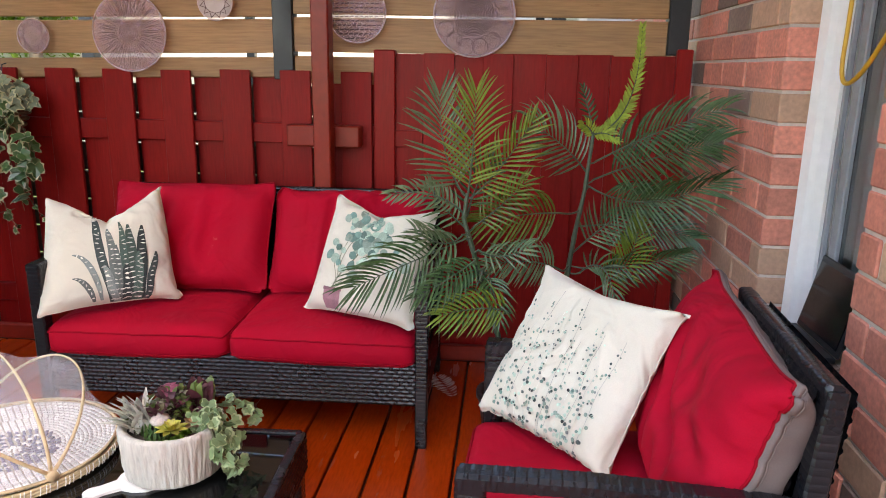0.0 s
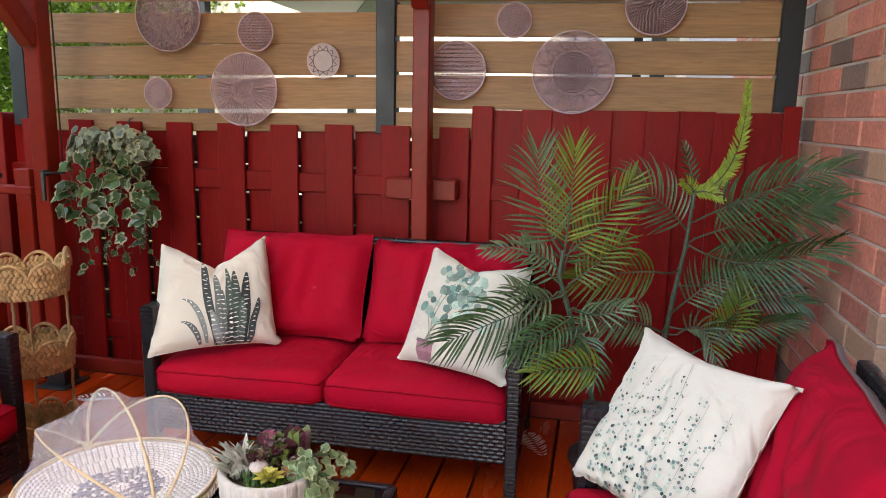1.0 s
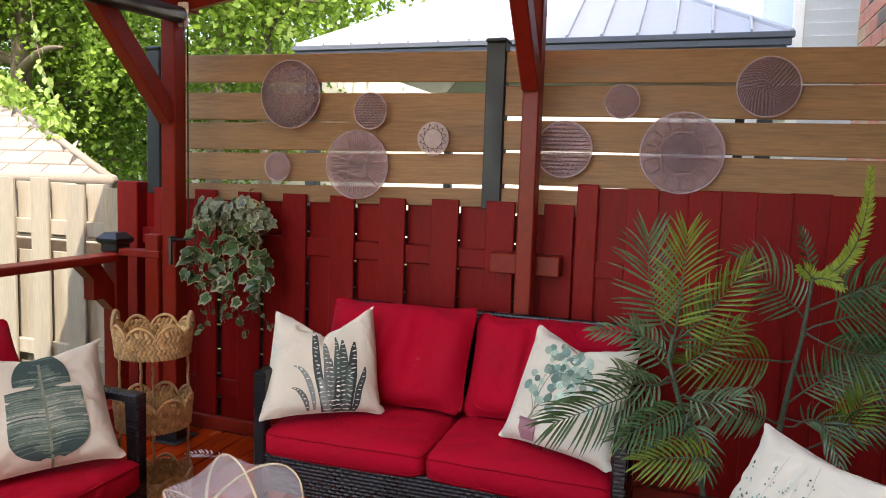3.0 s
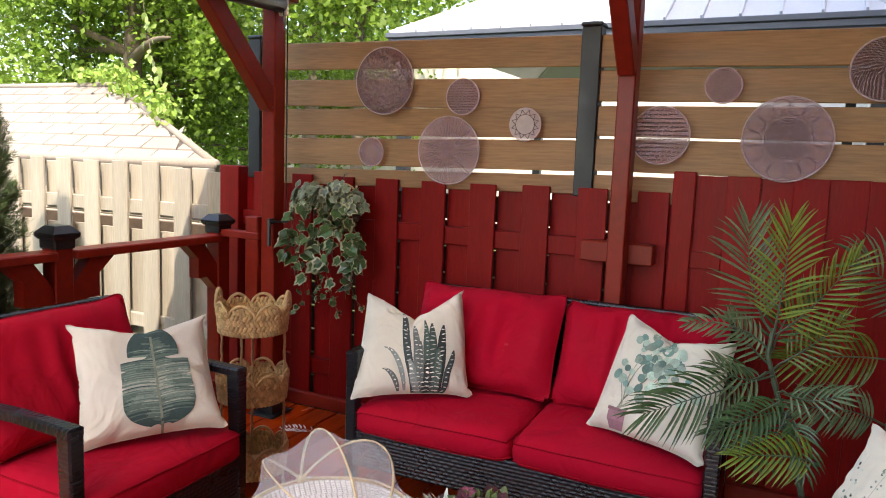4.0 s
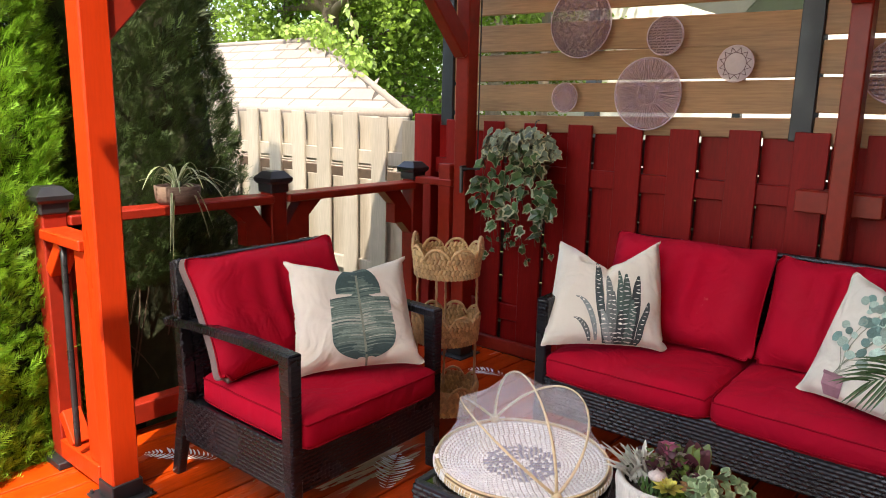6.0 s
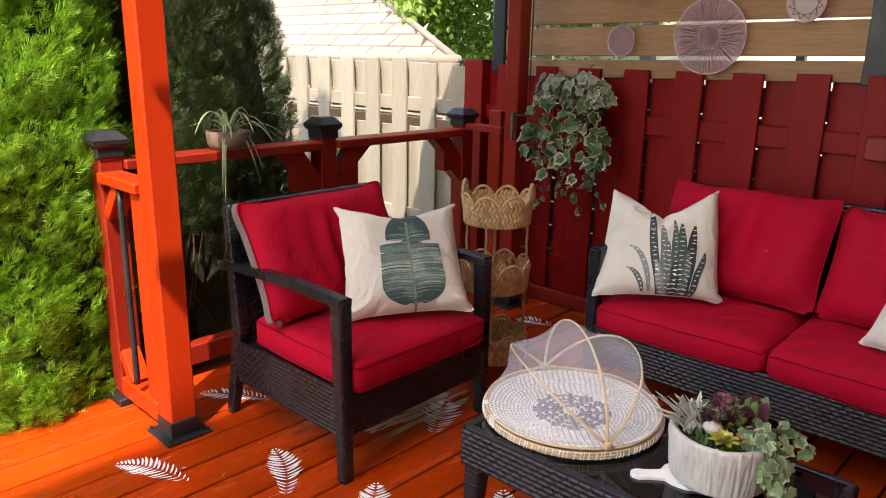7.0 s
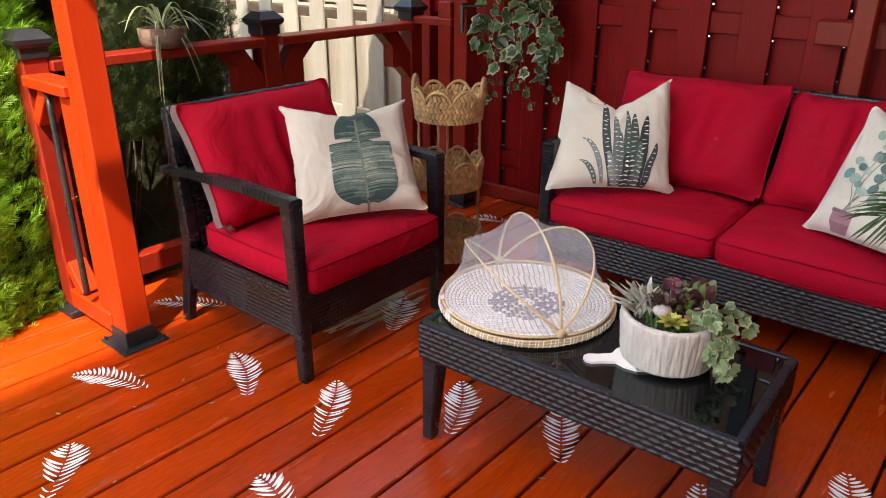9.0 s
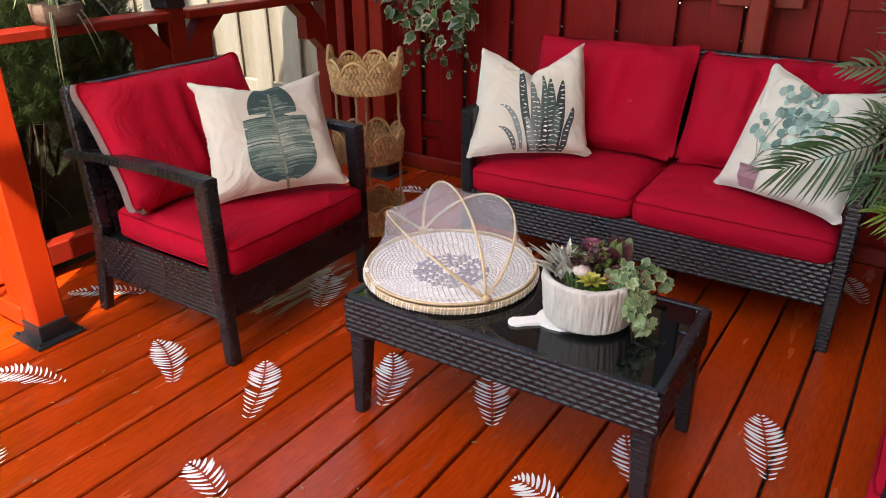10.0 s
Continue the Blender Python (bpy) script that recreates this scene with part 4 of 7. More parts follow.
def throw_pillow(p, label):
    root = empty("throw_pillow", Matrix.Translation(Vector(p.mid)), label, "pillow")
    part("cover", p.sheet(1, "cover", LINEN), None, root)
    part("back_cover", p.sheet(-1, "back_cover", LINEN), None, root)
    part("seam", G().tube(p.edge(), 0.0014, 5, False), LINEN, root, smooth=True)
    return root


def blob(g, p, u, v, length, width, ang, n=9, slot=0, pointed=1.0, rows=1, lift=0.0036):
    """A printed leaf: an outline round (u, v) laid on the pillow's face."""
    c, s = math.cos(ang), math.sin(ang)
    ring = []
    for i in range(n):
        t = i / (n - 1)
        for sg in (1, -1):
            w = width * math.sin(math.pi * t) ** pointed * 0.5
            lx, ly = (t - 0.5) * length, sg * w
            ring.append(p.at(u + lx * c - ly * s, v + lx * s + ly * c, 1, lift))
    fs = [(2 * i, 2 * i + 2, 2 * i + 3, 2 * i + 1) for i in range(n - 1)]
    g.add(ring, fs, slot)


def stroke(g, p, pts, width, slot=0, lift=0.0036):
    pts = [Vector((a, b, 0)) for a, b in pts]
    vs = []
    for i, q in enumerate(pts):
        d = (pts[min(i + 1, len(pts) - 1)] - pts[max(i - 1, 0)]).normalized()
        w = width if isinstance(width, float) else width[i]
        for sg in (1, -1):
            vs.append(p.at(q.x - d.y * sg * w / 2, q.y + d.x * sg * w / 2, 1, lift))
    g.add(vs, [(2 * i, 2 * i + 1, 2 * i + 3, 2 * i + 2) for i in range(len(pts) - 1)], slot)


def ink(name, colour, vary=0.35, tint=0.45):
    return material(name, colour, 0.85, vary=vary, scale=30, grain=300, bump=0.1, island=True, random_tint=tint, detail_bump=0.25)


INK_TEAL, INK_DARK, INK_SAGE = ink("ink_teal", (0.12, 0.21, 0.18)), ink("ink_dark", (0.042, 0.060, 0.058)), ink("ink_sage", (0.33, 0.44, 0.36))
INK_MIST = ink("ink_mist", (0.46, 0.47, 0.42))
INK_PINK, INK_STEM, INK_GREY, INK_PALE = ink("ink_pink", (0.24, 0.125, 0.145)), ink("ink_stem", (0.22, 0.23, 0.17)), ink("ink_grey", (0.16, 0.19, 0.18)), ink("ink_pale", (0.62, 0.62, 0.55))


def sansevieria(root, p):
    """Tall banded blades rising from a dark tuft."""
    r = random.Random(5)
    g = G()
    for k, (x0, x1, top, w) in enumerate(((0.02, -0.20, 0.60, 0.075), (0.10, 0.02, 0.34, 0.070), (0.30, 0.32, 0.34, 0.085), (0.38, 0.50, 0.30, 0.085), (0.16, 0.10, 0.02, 0.065), (0.24, 0.20, 0.40, 0.060),
                                          (0.46, 0.66, -0.15, 0.060), (0.06, -0.06, -0.30, 0.065), (0.34, 0.42, -0.12, 0.070), (0.20, 0.24, -0.30, 0.080))):
        n = 10
        pts = [(lerp(x0, x1, i / n) + 0.010 * math.sin(i + k), lerp(-0.93, top, i / n)) for i in range(n + 1)]
        stroke(g, p, pts, [1.55 * w * (0.85 + 0.2 * math.sin(math.pi * i / n)) * (1 - 0.8 * (i / n) ** 9) + 0.008 for i in range(n + 1)], (0, 2, 3)[k % 3], 0.0036 + 0.00015 * k)
        bands = int((top + 0.9) / 0.075)
        for i in range(1, bands):
            t = i / bands
            blob(g, p, lerp(x0, x1, t) + r.uniform(-0.20, 0.20) * w, lerp(-0.93, top, t) + r.uniform(-0.012, 0.012), w * r.uniform(0.6, 1.25), 0.021, r.uniform(-0.4, 0.4), 4, 1, lift=0.0062)
    for x0, y0, x1, y1 in ((-0.14, -0.86, -0.48, -0.10), (-0.24, -0.88, -0.50, -0.48)):
        n = 8
        pts = [(lerp(x0, x1, (i / n) ** 1.6), lerp(y0, y1, math.sin(i / n * math.pi / 2))) for i in range(n + 1)]
        stroke(g, p, pts, [0.088 * math.sin(math.pi * (0.15 + 0.8 * i / n)) for i in range(n + 1)], 2, 0.0038)
        for q in pts[1:-1]:
            blob(g, p, q[0], q[1], 0.05, 0.020, r.uniform(0, 3), 4, 1, lift=0.0052)
    part("print", g, [INK_DARK, INK_PALE, INK_GREY, ink("ink_deep_green", (0.052, 0.085, 0.070))], root, "printed dark banded snake plant")


def moneyplant(root, p):
    r = random.Random(9)
    g = G()
    for k in range(7):
        x = lerp(-0.48, 0.25, k / 6)
        pts = [(lerp(-0.42, x, i / 6) + 0.04 * math.sin(i * 0.9 + k), lerp(-0.56, lerp(0.0, 0.45, (k * 3 % 7) / 6), i / 6)) for i in range(7)]
        stroke(g, p, pts, 0.014, 1)
    for k in range(85):
        a = r.uniform(0, 1)
        u = r.gauss(-0.02, 0.28)
        v = r.gauss(0.22, 0.30)
        if u < -0.62 or v < -0.42 or v > 0.80 or u > 0.70 or v < -0.9 * u - 0.75:
            continue
        s = r.uniform(0.11, 0.19)
        blob(g, p, u, v, s, s * r.uniform(0.7, 0.95), r.uniform(0, 3.1), 8, 0 if r.random() < 0.62 else 2, 0.55, lift=0.0036 + 0.00004 * k)
    n = 6
    vs = [p.at(lerp(-0.58, -0.25, i / n), v, 1, 0.0060) for v in (-0.58, -0.53) for i in range(n + 1)]
    g.add(vs, [(i, i + 1, n + 2 + i, n + 1 + i) for i in range(n)], 3)
    vs = [p.at(lerp(-0.52, -0.30, i / n) if v < -0.75 else lerp(-0.565, -0.265, i / n), v, 1, 0.0054) for v in (-0.88, -0.72, -0.58) for i in range(n + 1)]
    g.add(vs, [(j * (n + 1) + i, j * (n + 1) + i + 1, (j + 1) * (n + 1) + i + 1, (j + 1) * (n + 1) + i) for j in range(2) for i in range(n)], 3)
    part("print", g, [INK_SAGE, INK_STEM, INK_TEAL, INK_PINK], root, "printed round-leaved plant in a pink pot")


def speckled(root, p):
    """Upright sprays of small round leaves, dense low down and airy at the top."""
    r = random.Random(4)
    g = G()
    for k in range(12):
        x0 = lerp(-0.66, 0.58, k / 11) + r.uniform(-0.03, 0.03)
        lo, hi = r.uniform(-0.92, -0.80), (0.62, 0.30, 0.70, 0.48, 0.20, 0.60, 0.72, 0.25, 0.55, 0.40, 0.10, 0.42)[k]
        lean = r.uniform(-0.05, 0.09)
        stem = [(x0 + lean * (i / 9) ** 2 + 0.015 * math.sin(i * 1.3 + k), lerp(lo, hi, i / 9)) for i in range(10)]
        stroke(g, p, stem, 0.005, 4)
        n = int(46 * (hi - lo) / 1.5)
        for i in range(n):
            t = (i + r.random()) / n
            q = stem[min(int(t * 9), 9)]
            s = r.uniform(0.026, 0.046) * (1.1 - 0.55 * t)
            blob(g, p, q[0] + r.choice((-1, 1)) * r.uniform(0.01, 0.05), q[1] + r.uniform(-0.05, 0.05), s * 1.15, s, r.uniform(0, 3.1), 7, r.choice((0, 1, 1, 2, 1, 3)), 0.55, lift=0.0036 + 0.00002 * i + 0.00012 * k)
    part("print", g, [INK_TEAL, INK_SAGE, INK_GREY, INK_DARK, INK_MIST], root, "printed sprays of small round leaves")


def banana_leaf(root, p):
    """One broad leaf torn across near its top, on an upright midrib, in watercolour streaks."""
    g = G()
    top, low, rows, cols = 0.745, -0.80, 96, 14
    for side in (-1, 1):
        tear = 0.675 if side < 0 else 0.650
        wide = []
        for j in range(rows + 1):
            t = j / rows
            if t < tear:
                w = (0.475 if side < 0 else 0.50) * min(1.0, max(0.02, 1 - ((0.24 - t) / 0.25) ** 2) ** 0.5 if t < 0.24 else 1.0) * (1 - 0.10 * t)
                w += 0.012 * noise.noise(Vector((t * 14, side * 2.0, 0)))
            else:
                q = (t - tear) / (1 - tear)
                w = 0.345 * max(0.0, 1 - ((q - 0.20) / 0.81) ** 2) ** 0.5
            if abs(t - tear) < 0.019:
                w *= 0.30 if side < 0 else 0.45
            for cut in ((0.33, 0.47) if side > 0 else (0.40, 0.56)):
                if abs(t - cut) < 0.006:
                    w *= 0.86
            wide.append((lerp(low, top, t), max(w, 0.01)))
        lines = [[p.at(0.07 + side * w * i / cols - 0.02 * v, v + 0.10 * (i / cols) - 0.10 * (i / cols) ** 2, 1, 0.0036) for i in range(cols + 1)] for v, w in wide]
        for j in range(rows):       # pale washes across the middle, deep ones at the tip, the base and the margin
            t = j / rows
            wash = 0.30 - 2.4 * abs(t - 0.42) ** 1.25
            streak = 0.95 * noise.noise(Vector((j * 0.6, side * 5.0, 4.0)))
            for i in range(cols):
                k = wash + streak + 0.45 * noise.noise(Vector((j * 0.07, side * 3.0 + i * 0.12, 1.0))) + 0.30 * (0.45 - i / cols)
                tone = 4 if k > 0.42 else (1 if k > 0.10 else (0 if k > -0.28 else 2))
                quad = (lines[j][i], lines[j][i + 1], lines[j + 1][i + 1], lines[j + 1][i])
                g.add(quad, [(0, 1, 2, 3) if side > 0 else (3, 2, 1, 0)], tone)
    stroke(g, p, [(0.10 - 0.006 * i, lerp(-0.97, 0.74, i / 10)) for i in range(11)], 0.034, 3, 0.0056)
    part("print", g, [ink("ink_banana", (0.095, 0.150, 0.128), 0.3, 0.10), ink("ink_banana_light", (0.175, 0.245, 0.20), 0.3, 0.12), ink("ink_banana_deep", (0.036, 0.074, 0.070), 0.3, 0.10), ink("ink_midrib", (0.30, 0.36, 0.27)), ink("ink_banana_wash", (0.34, 0.38, 0.31), 0.3, 0.08)], root, "printed broad green banana leaf")


# ---- plump back cushions ----


def back_cushion(p, label, group="", backing=RED, band=0.040):
    root = empty("back_cushion", Matrix.Translation(Vector(p.mid)), label, "cushion", group)
    part("cover", p.sheet(1, "cover", RED), None, root)
    if backing is RED:
        part("back_cover", p.sheet(-1, "back_cover", RED), None, root)
    else:       # the backing wraps round the sides as a band
        back = Vector(p.out) * -band
        part("back_cover", p.sheet(-1, "back_cover", backing), None, root, "grey-brown fabric backing", m=Matrix.Translation(back))
        rim = p.edge()
        n = len(rim)
        rows = [[q + back * f + (q * (0.028 * math.sin(math.pi * f))) for q in rim] for f in (0, 0.2, 0.4, 0.6, 0.8, 1.0)]
        g = G().add([q for row in rows for q in row], [(r * n + i, r * n + i + 1, (r + 1) * n + i + 1, (r + 1) * n + i) for r in range(5) for i in range(n - 1)])
        part("side_band", g, backing, root, "grey-brown side band", smooth=True)
        part("back_piping", G().tube(rows[-1], 0.0032, 6, False), backing, root, smooth=True)
    part("piping", G().tube(p.edge(), 0.0036, 6, False), PIPING, root, "red welt", smooth=True)


SEAT = ((0, 0, 0.452), (0, 0, 1))
sofa_back = ((-1.0, 3.000, 0.60), (0.0, -1, 0.12))
back_cushion(Soft(((-1.640, 2.760, 0.478), (-0.972, 2.745, 0.478), (-0.955, 2.900, 0.893), (-1.628, 2.925, 0.870)), (0.690, 0.455), 0.090, 21, tailor=0.14, stops=(SEAT, sofa_back)),
             "plump red canvas back cushion on the loveseat", "loveseat back cushions")
back_cushion(Soft(((-0.940, 2.770, 0.472), (-0.300, 2.790, 0.472), (-0.310, 2.930, 0.876), (-0.925, 2.925, 0.862)), (0.680, 0.440), 0.084, 27, tailor=0.14, stops=(SEAT, sofa_back)),
             "faded red back cushion with pale scuffs on the loveseat", "loveseat back cushions")
back_cushion(Soft(((-2.265, 1.245, 0.476), (-2.290, 1.905, 0.470), (-2.458, 1.880, 0.872), (-2.445, 1.225, 0.870)), (0.690, 0.465), 0.084, 33, tailor=0.08, stops=(SEAT, ((-2.52, 1.5, 0.60), (1, 0, 0.12)))),
             "creased red back cushion with grey backing by the railing", backing=GREIGE)
back_cushion(Soft(((0.395, 1.790, 0.472), (0.375, 1.185, 0.474), (0.492, 1.178, 0.832), (0.540, 1.850, 0.868)), (0.710, 0.480), 0.092, 39, tailor=0.08, stops=(SEAT, ((0.60, 1.5, 0.60), (-1, 0, 0.10)))),
             "slumped red back cushion with grey backing by the wall", backing=GREIGE, band=0.020)

# ---- pillow places ----
P1 = Soft(((-1.655, 2.312, 0.452), (-1.252, 2.620, 0.478), (-1.359, 2.741, 0.893), (-1.756, 2.605, 0.880)), (0.515, 0.475), 0.076, 1, chop=0.150, stiff=0.12, tailor=-0.02, stops=(SEAT,))
pl = throw_pillow(P1, "cream linen pillow printed with a snake plant, on the loveseat")
sansevieria(pl, P1)
P2 = Soft(((-0.752, 2.585, 0.466), (-0.311, 2.405, 0.466), (-0.236, 2.586, 0.871), (-0.635, 2.718, 0.882)), (0.492, 0.472), 0.072, 2, chop=0.075, stiff=0.12, tailor=-0.02, stops=(SEAT,))
pl = throw_pillow(P2, "cream linen pillow printed with a potted round-leaf plant")
moneyplant(pl, P2)
P3 = Soft(((-2.143, 1.436, 0.464), (-1.868, 1.847, 0.472), (-2.101, 1.981, 0.836), (-2.317, 1.542, 0.835)), (0.510, 0.470), 0.076, 3, chop=0.080, stiff=0.12, tailor=-0.03, stops=(SEAT,))
pl = throw_pillow(P3, "cream linen pillow printed with a banana leaf, on the armchair")
banana_leaf(pl, P3)
P4 = Soft(((-0.043, 1.810, 0.478), (0.247, 1.520, 0.462), (0.445, 1.606, 0.843), (0.114, 1.975, 0.836)), (0.478, 0.472), 0.070, 4, chop=0.040, stiff=0.12, tailor=-0.02, stops=(SEAT,))
pl = throw_pillow(P4, "cream linen pillow printed with trailing leaves, on the armchair")
speckled(pl, P4)

# ---- coffee table ----
TABLE = pose(-0.958, 1.517, 0, 0, 0, 2.2)
TW, TD = 0.895, 0.455
table = empty("coffee_table", TABLE, "charcoal resin-wicker coffee table with a black glass top", "table")
for sx in (-1, 1):
    for sy in (-1, 1):
        part("leg", woven_post(G(), (sx * (TW / 2 - 0.022), sy * (TD / 2 - 0.022), 0), (sx * (TW / 2 - 0.033), sy * (TD / 2 - 0.033), 0.285), 0.036, 0.036, 0.058, 0.058), WICKER, table)
for (p0, u, l) in (((-TW / 2, -TD / 2, 0.28), (1, 0, 0), TW), ((TW / 2, TD / 2, 0.28), (-1, 0, 0), TW), ((TW / 2, -TD / 2, 0.28), (0, 1, 0), TD), ((-TW / 2, TD / 2, 0.28), (0, -1, 0), TD)):
    part("apron", weave_panel(G(), p0, u, (0, 0, 1), l, 0.108), WICKER, table, smooth=True)
g = G()
for a, b in (((-1, -1), (1, -1)), ((1, -1), (1, 1)), ((1, 1), (-1, 1)), ((-1, 1), (-1, -1))):
    e = 0.011
    woven_bar(g, [(a[0] * (TW / 2 - e), a[1] * (TD / 2 - e), 0.390), (b[0] * (TW / 2 - e), b[1] * (TD / 2 - e), 0.390)], 0.024, 0.016)
part("rim", g, WICKER, table)
part("underframe", G().span((-TW / 2 + 0.006, -TD / 2 + 0.006, 0.285), (TW / 2 - 0.006, TD / 2 - 0.006, 0.376), 0.003), BLACK, table)
tabletop = material("black_glass", (0.004, 0.005, 0.006), 0.07, vary=0.1, bump=0.0)
for node_link in [k for k in tabletop.node_tree.links if k.to_socket.name == "Roughness"]:
    tabletop.node_tree.links.remove(node_link)
tabletop.node_tree.nodes["Principled BSDF"].inputs["Roughness"].default_value = 0.025
part("glass_top", G().span((-TW / 2 + 0.022, -TD / 2 + 0.022, 0.377), (TW / 2 - 0.022, TD / 2 - 0.022, 0.393), 0.003), tabletop, table, "glossy black glass top")

# ---- wall medallions on the screen ----
LACE = material("mauve_openwork", (0.60, 0.42, 0.46), 0.6, vary=0.12, scale=30, grain=200, bump=0.2, alpha=0.38)
LACE_LINE = material("mauve_relief", (0.105, 0.055, 0.065), 0.6, vary=0.2, scale=30, grain=200, bump=0.2, alpha=0.9)
LACE_EDGE = material("pale_mauve_rim", (0.56, 0.44, 0.45), 0.6, vary=0.12, bump=0.1)


def medallion(x, z, r, style, label, film=None):
    root = empty("wall_medallion", pose(x, 3.268, z, 90, 0, 0), label, "wall decoration", "openwork medallions")
    rr = random.Random(int(r * 1000) + style)
    part("disc", G().lathe([(0.0005, 0.002), (r * 0.5, 0.0026), (r * 0.97, 0.002), (r, 0.0), (r * 0.97, -0.002), (0.0005, -0.002)], n=48), film or LACE, root, smooth=True)
    ring = [(r * 0.985 * math.cos(a), r * 0.985 * math.sin(a), 0.001) for a in (2 * math.pi * i / 48 for i in range(49))]
    part("rim", G().tube(ring, 0.0028, 6, False), LACE_EDGE, root, smooth=True)
    g = G()

    def bar(r0, a0, r1, a1, w):
        p, q = Vector((r0 * math.cos(a0), r0 * math.sin(a0), 0.003)), Vector((r1 * math.cos(a1), r1 * math.sin(a1), 0.003))
        g.beam(p, q, w, 0.0025, 0.0004)

    def loop(c, rad, n, w):
        for i in range(n):
            a0, a1 = 2 * math.pi * i / n, 2 * math.pi * (i + 1) / n
            g.beam((c[0] + rad * math.cos(a0), c[1] + rad * math.sin(a0), 0.003), (c[0] + rad * math.cos(a1), c[1] + rad * math.sin(a1), 0.003), w, 0.0025, 0.0004)
    if style == 0:      # pleated rays round a knotted middle
        for k in range(56):
            a = 2 * math.pi * k / 56 + rr.uniform(-0.03, 0.03)
            bar(r * rr.uniform(0.30, 0.42), a, r * rr.uniform(0.80, 0.96), a + rr.uniform(-0.05, 0.05), r * 0.014)
        for k in range(5):
            loop((0, 0), r * (0.05 + 0.05 * k), 18, r * 0.012)
    elif style == 1:    # ribbed middle with round petals
        for k in range(13):
            loop((0, 0), r * (0.05 + 0.036 * k), 26, r * 0.016)
        for k in range(14):
            a = 2 * math.pi * k / 14
            loop((r * 0.75 * math.cos(a), r * 0.75 * math.sin(a)), r * 0.19, 14, r * 0.014)
            loop((r * 0.66 * math.cos(a + 0.22), r * 0.66 * math.sin(a + 0.22)), r * 0.13, 10, r * 0.010)
    elif style == 2:    # dense crinkled openwork
        for k in range(1150):
            a, q = rr.uniform(0, 6.2832), r * math.sqrt(rr.uniform(0.002, 0.70))
            bar(q, a, q + r * rr.uniform(0.015, 0.045), a + rr.uniform(-0.12, 0.12), r * 0.014)
        for k in range(38):
            a = 2 * math.pi * k / 38
            loop((r * 0.895 * math.cos(a), r * 0.895 * math.sin(a)), r * 0.055, 7, r * 0.022)
            bar(r * 0.82, a, r * 0.95, a + 0.02, r * 0.02)
    elif style == 6:    # close swirl of dark stitches
        for k in range(19):
            q = r * (0.06 + 0.047 * k)
            m = max(6, int(6.28 * q / (r * 0.115)))
            for i in range(m):
                a = 6.2832 * (i + 0.37 * k) / m
                bar(q, a, q + r * 0.030, a + 0.075 * r / q, r * rr.uniform(0.024, 0.042))
    elif style == 3:    # star ring
        for k in range(12):
            a, b = 2 * math.pi * k / 12, 2 * math.pi * (k + 0.5) / 12
            bar(r * 0.62, a, r * 0.88, b, r * 0.03)
            bar(r * 0.88, b, r * 0.62, 2 * math.pi * (k + 1) / 12, r * 0.03)
        loop((0, 0), r * 0.60, 22, r * 0.03)
    elif style == 4:    # fine concentric stitches
        for k in range(8):
            loop((0, 0), r * (0.10 + 0.105 * k), 28, r * 0.018)
    else:               # rows of stitches
        for k in range(-6, 7):
            y = k * r * 0.14
            h = math.sqrt(max(0.0, (0.92 * r) ** 2 - y * y))
            x0 = -h
            while x0 < h - 0.01:
                g.beam((x0, y, 0.003), (min(x0 + 0.016, h), y + 0.002, 0.003), 0.005, 0.0025, 0.0004)
                x0 += 0.022
    part("relief", g, LACE_LINE, root, "darker stitched relief")


medallion(-2.106, 1.846, 0.176, 2, "large mauve crinkled openwork medallion hung on the screen")
medallion(-1.649, 1.763, 0.091, 5, "small mauve stitched medallion hung on the screen")
medallion(-1.718, 1.495, 0.174, 0, "large mauve medallion with pleated rays on the screen")
medallion(-2.177, 1.473, 0.077, 3, "small mauve medallion with a star ring on the screen")
medallion(-1.311, 1.630, 0.080, 3, "small pale mauve ringed medallion on the screen", material("pale_openwork", (0.80, 0.70, 0.68), 0.6, vary=0.1, bump=0.1, alpha=0.55))
medallion(-0.675, 1.591, 0.130, 5, "mauve medallion with rows of stitches on the screen")
medallion(-0.163, 1.585, 0.178, 1, "large mauve flower medallion with a ribbed middle")
medallion(-0.426, 1.806, 0.076, 4, "small plain mauve ringed medallion on the screen")
medallion(0.164, 1.864, 0.126, 6, "dark mauve crinkled openwork medallion on the screen")

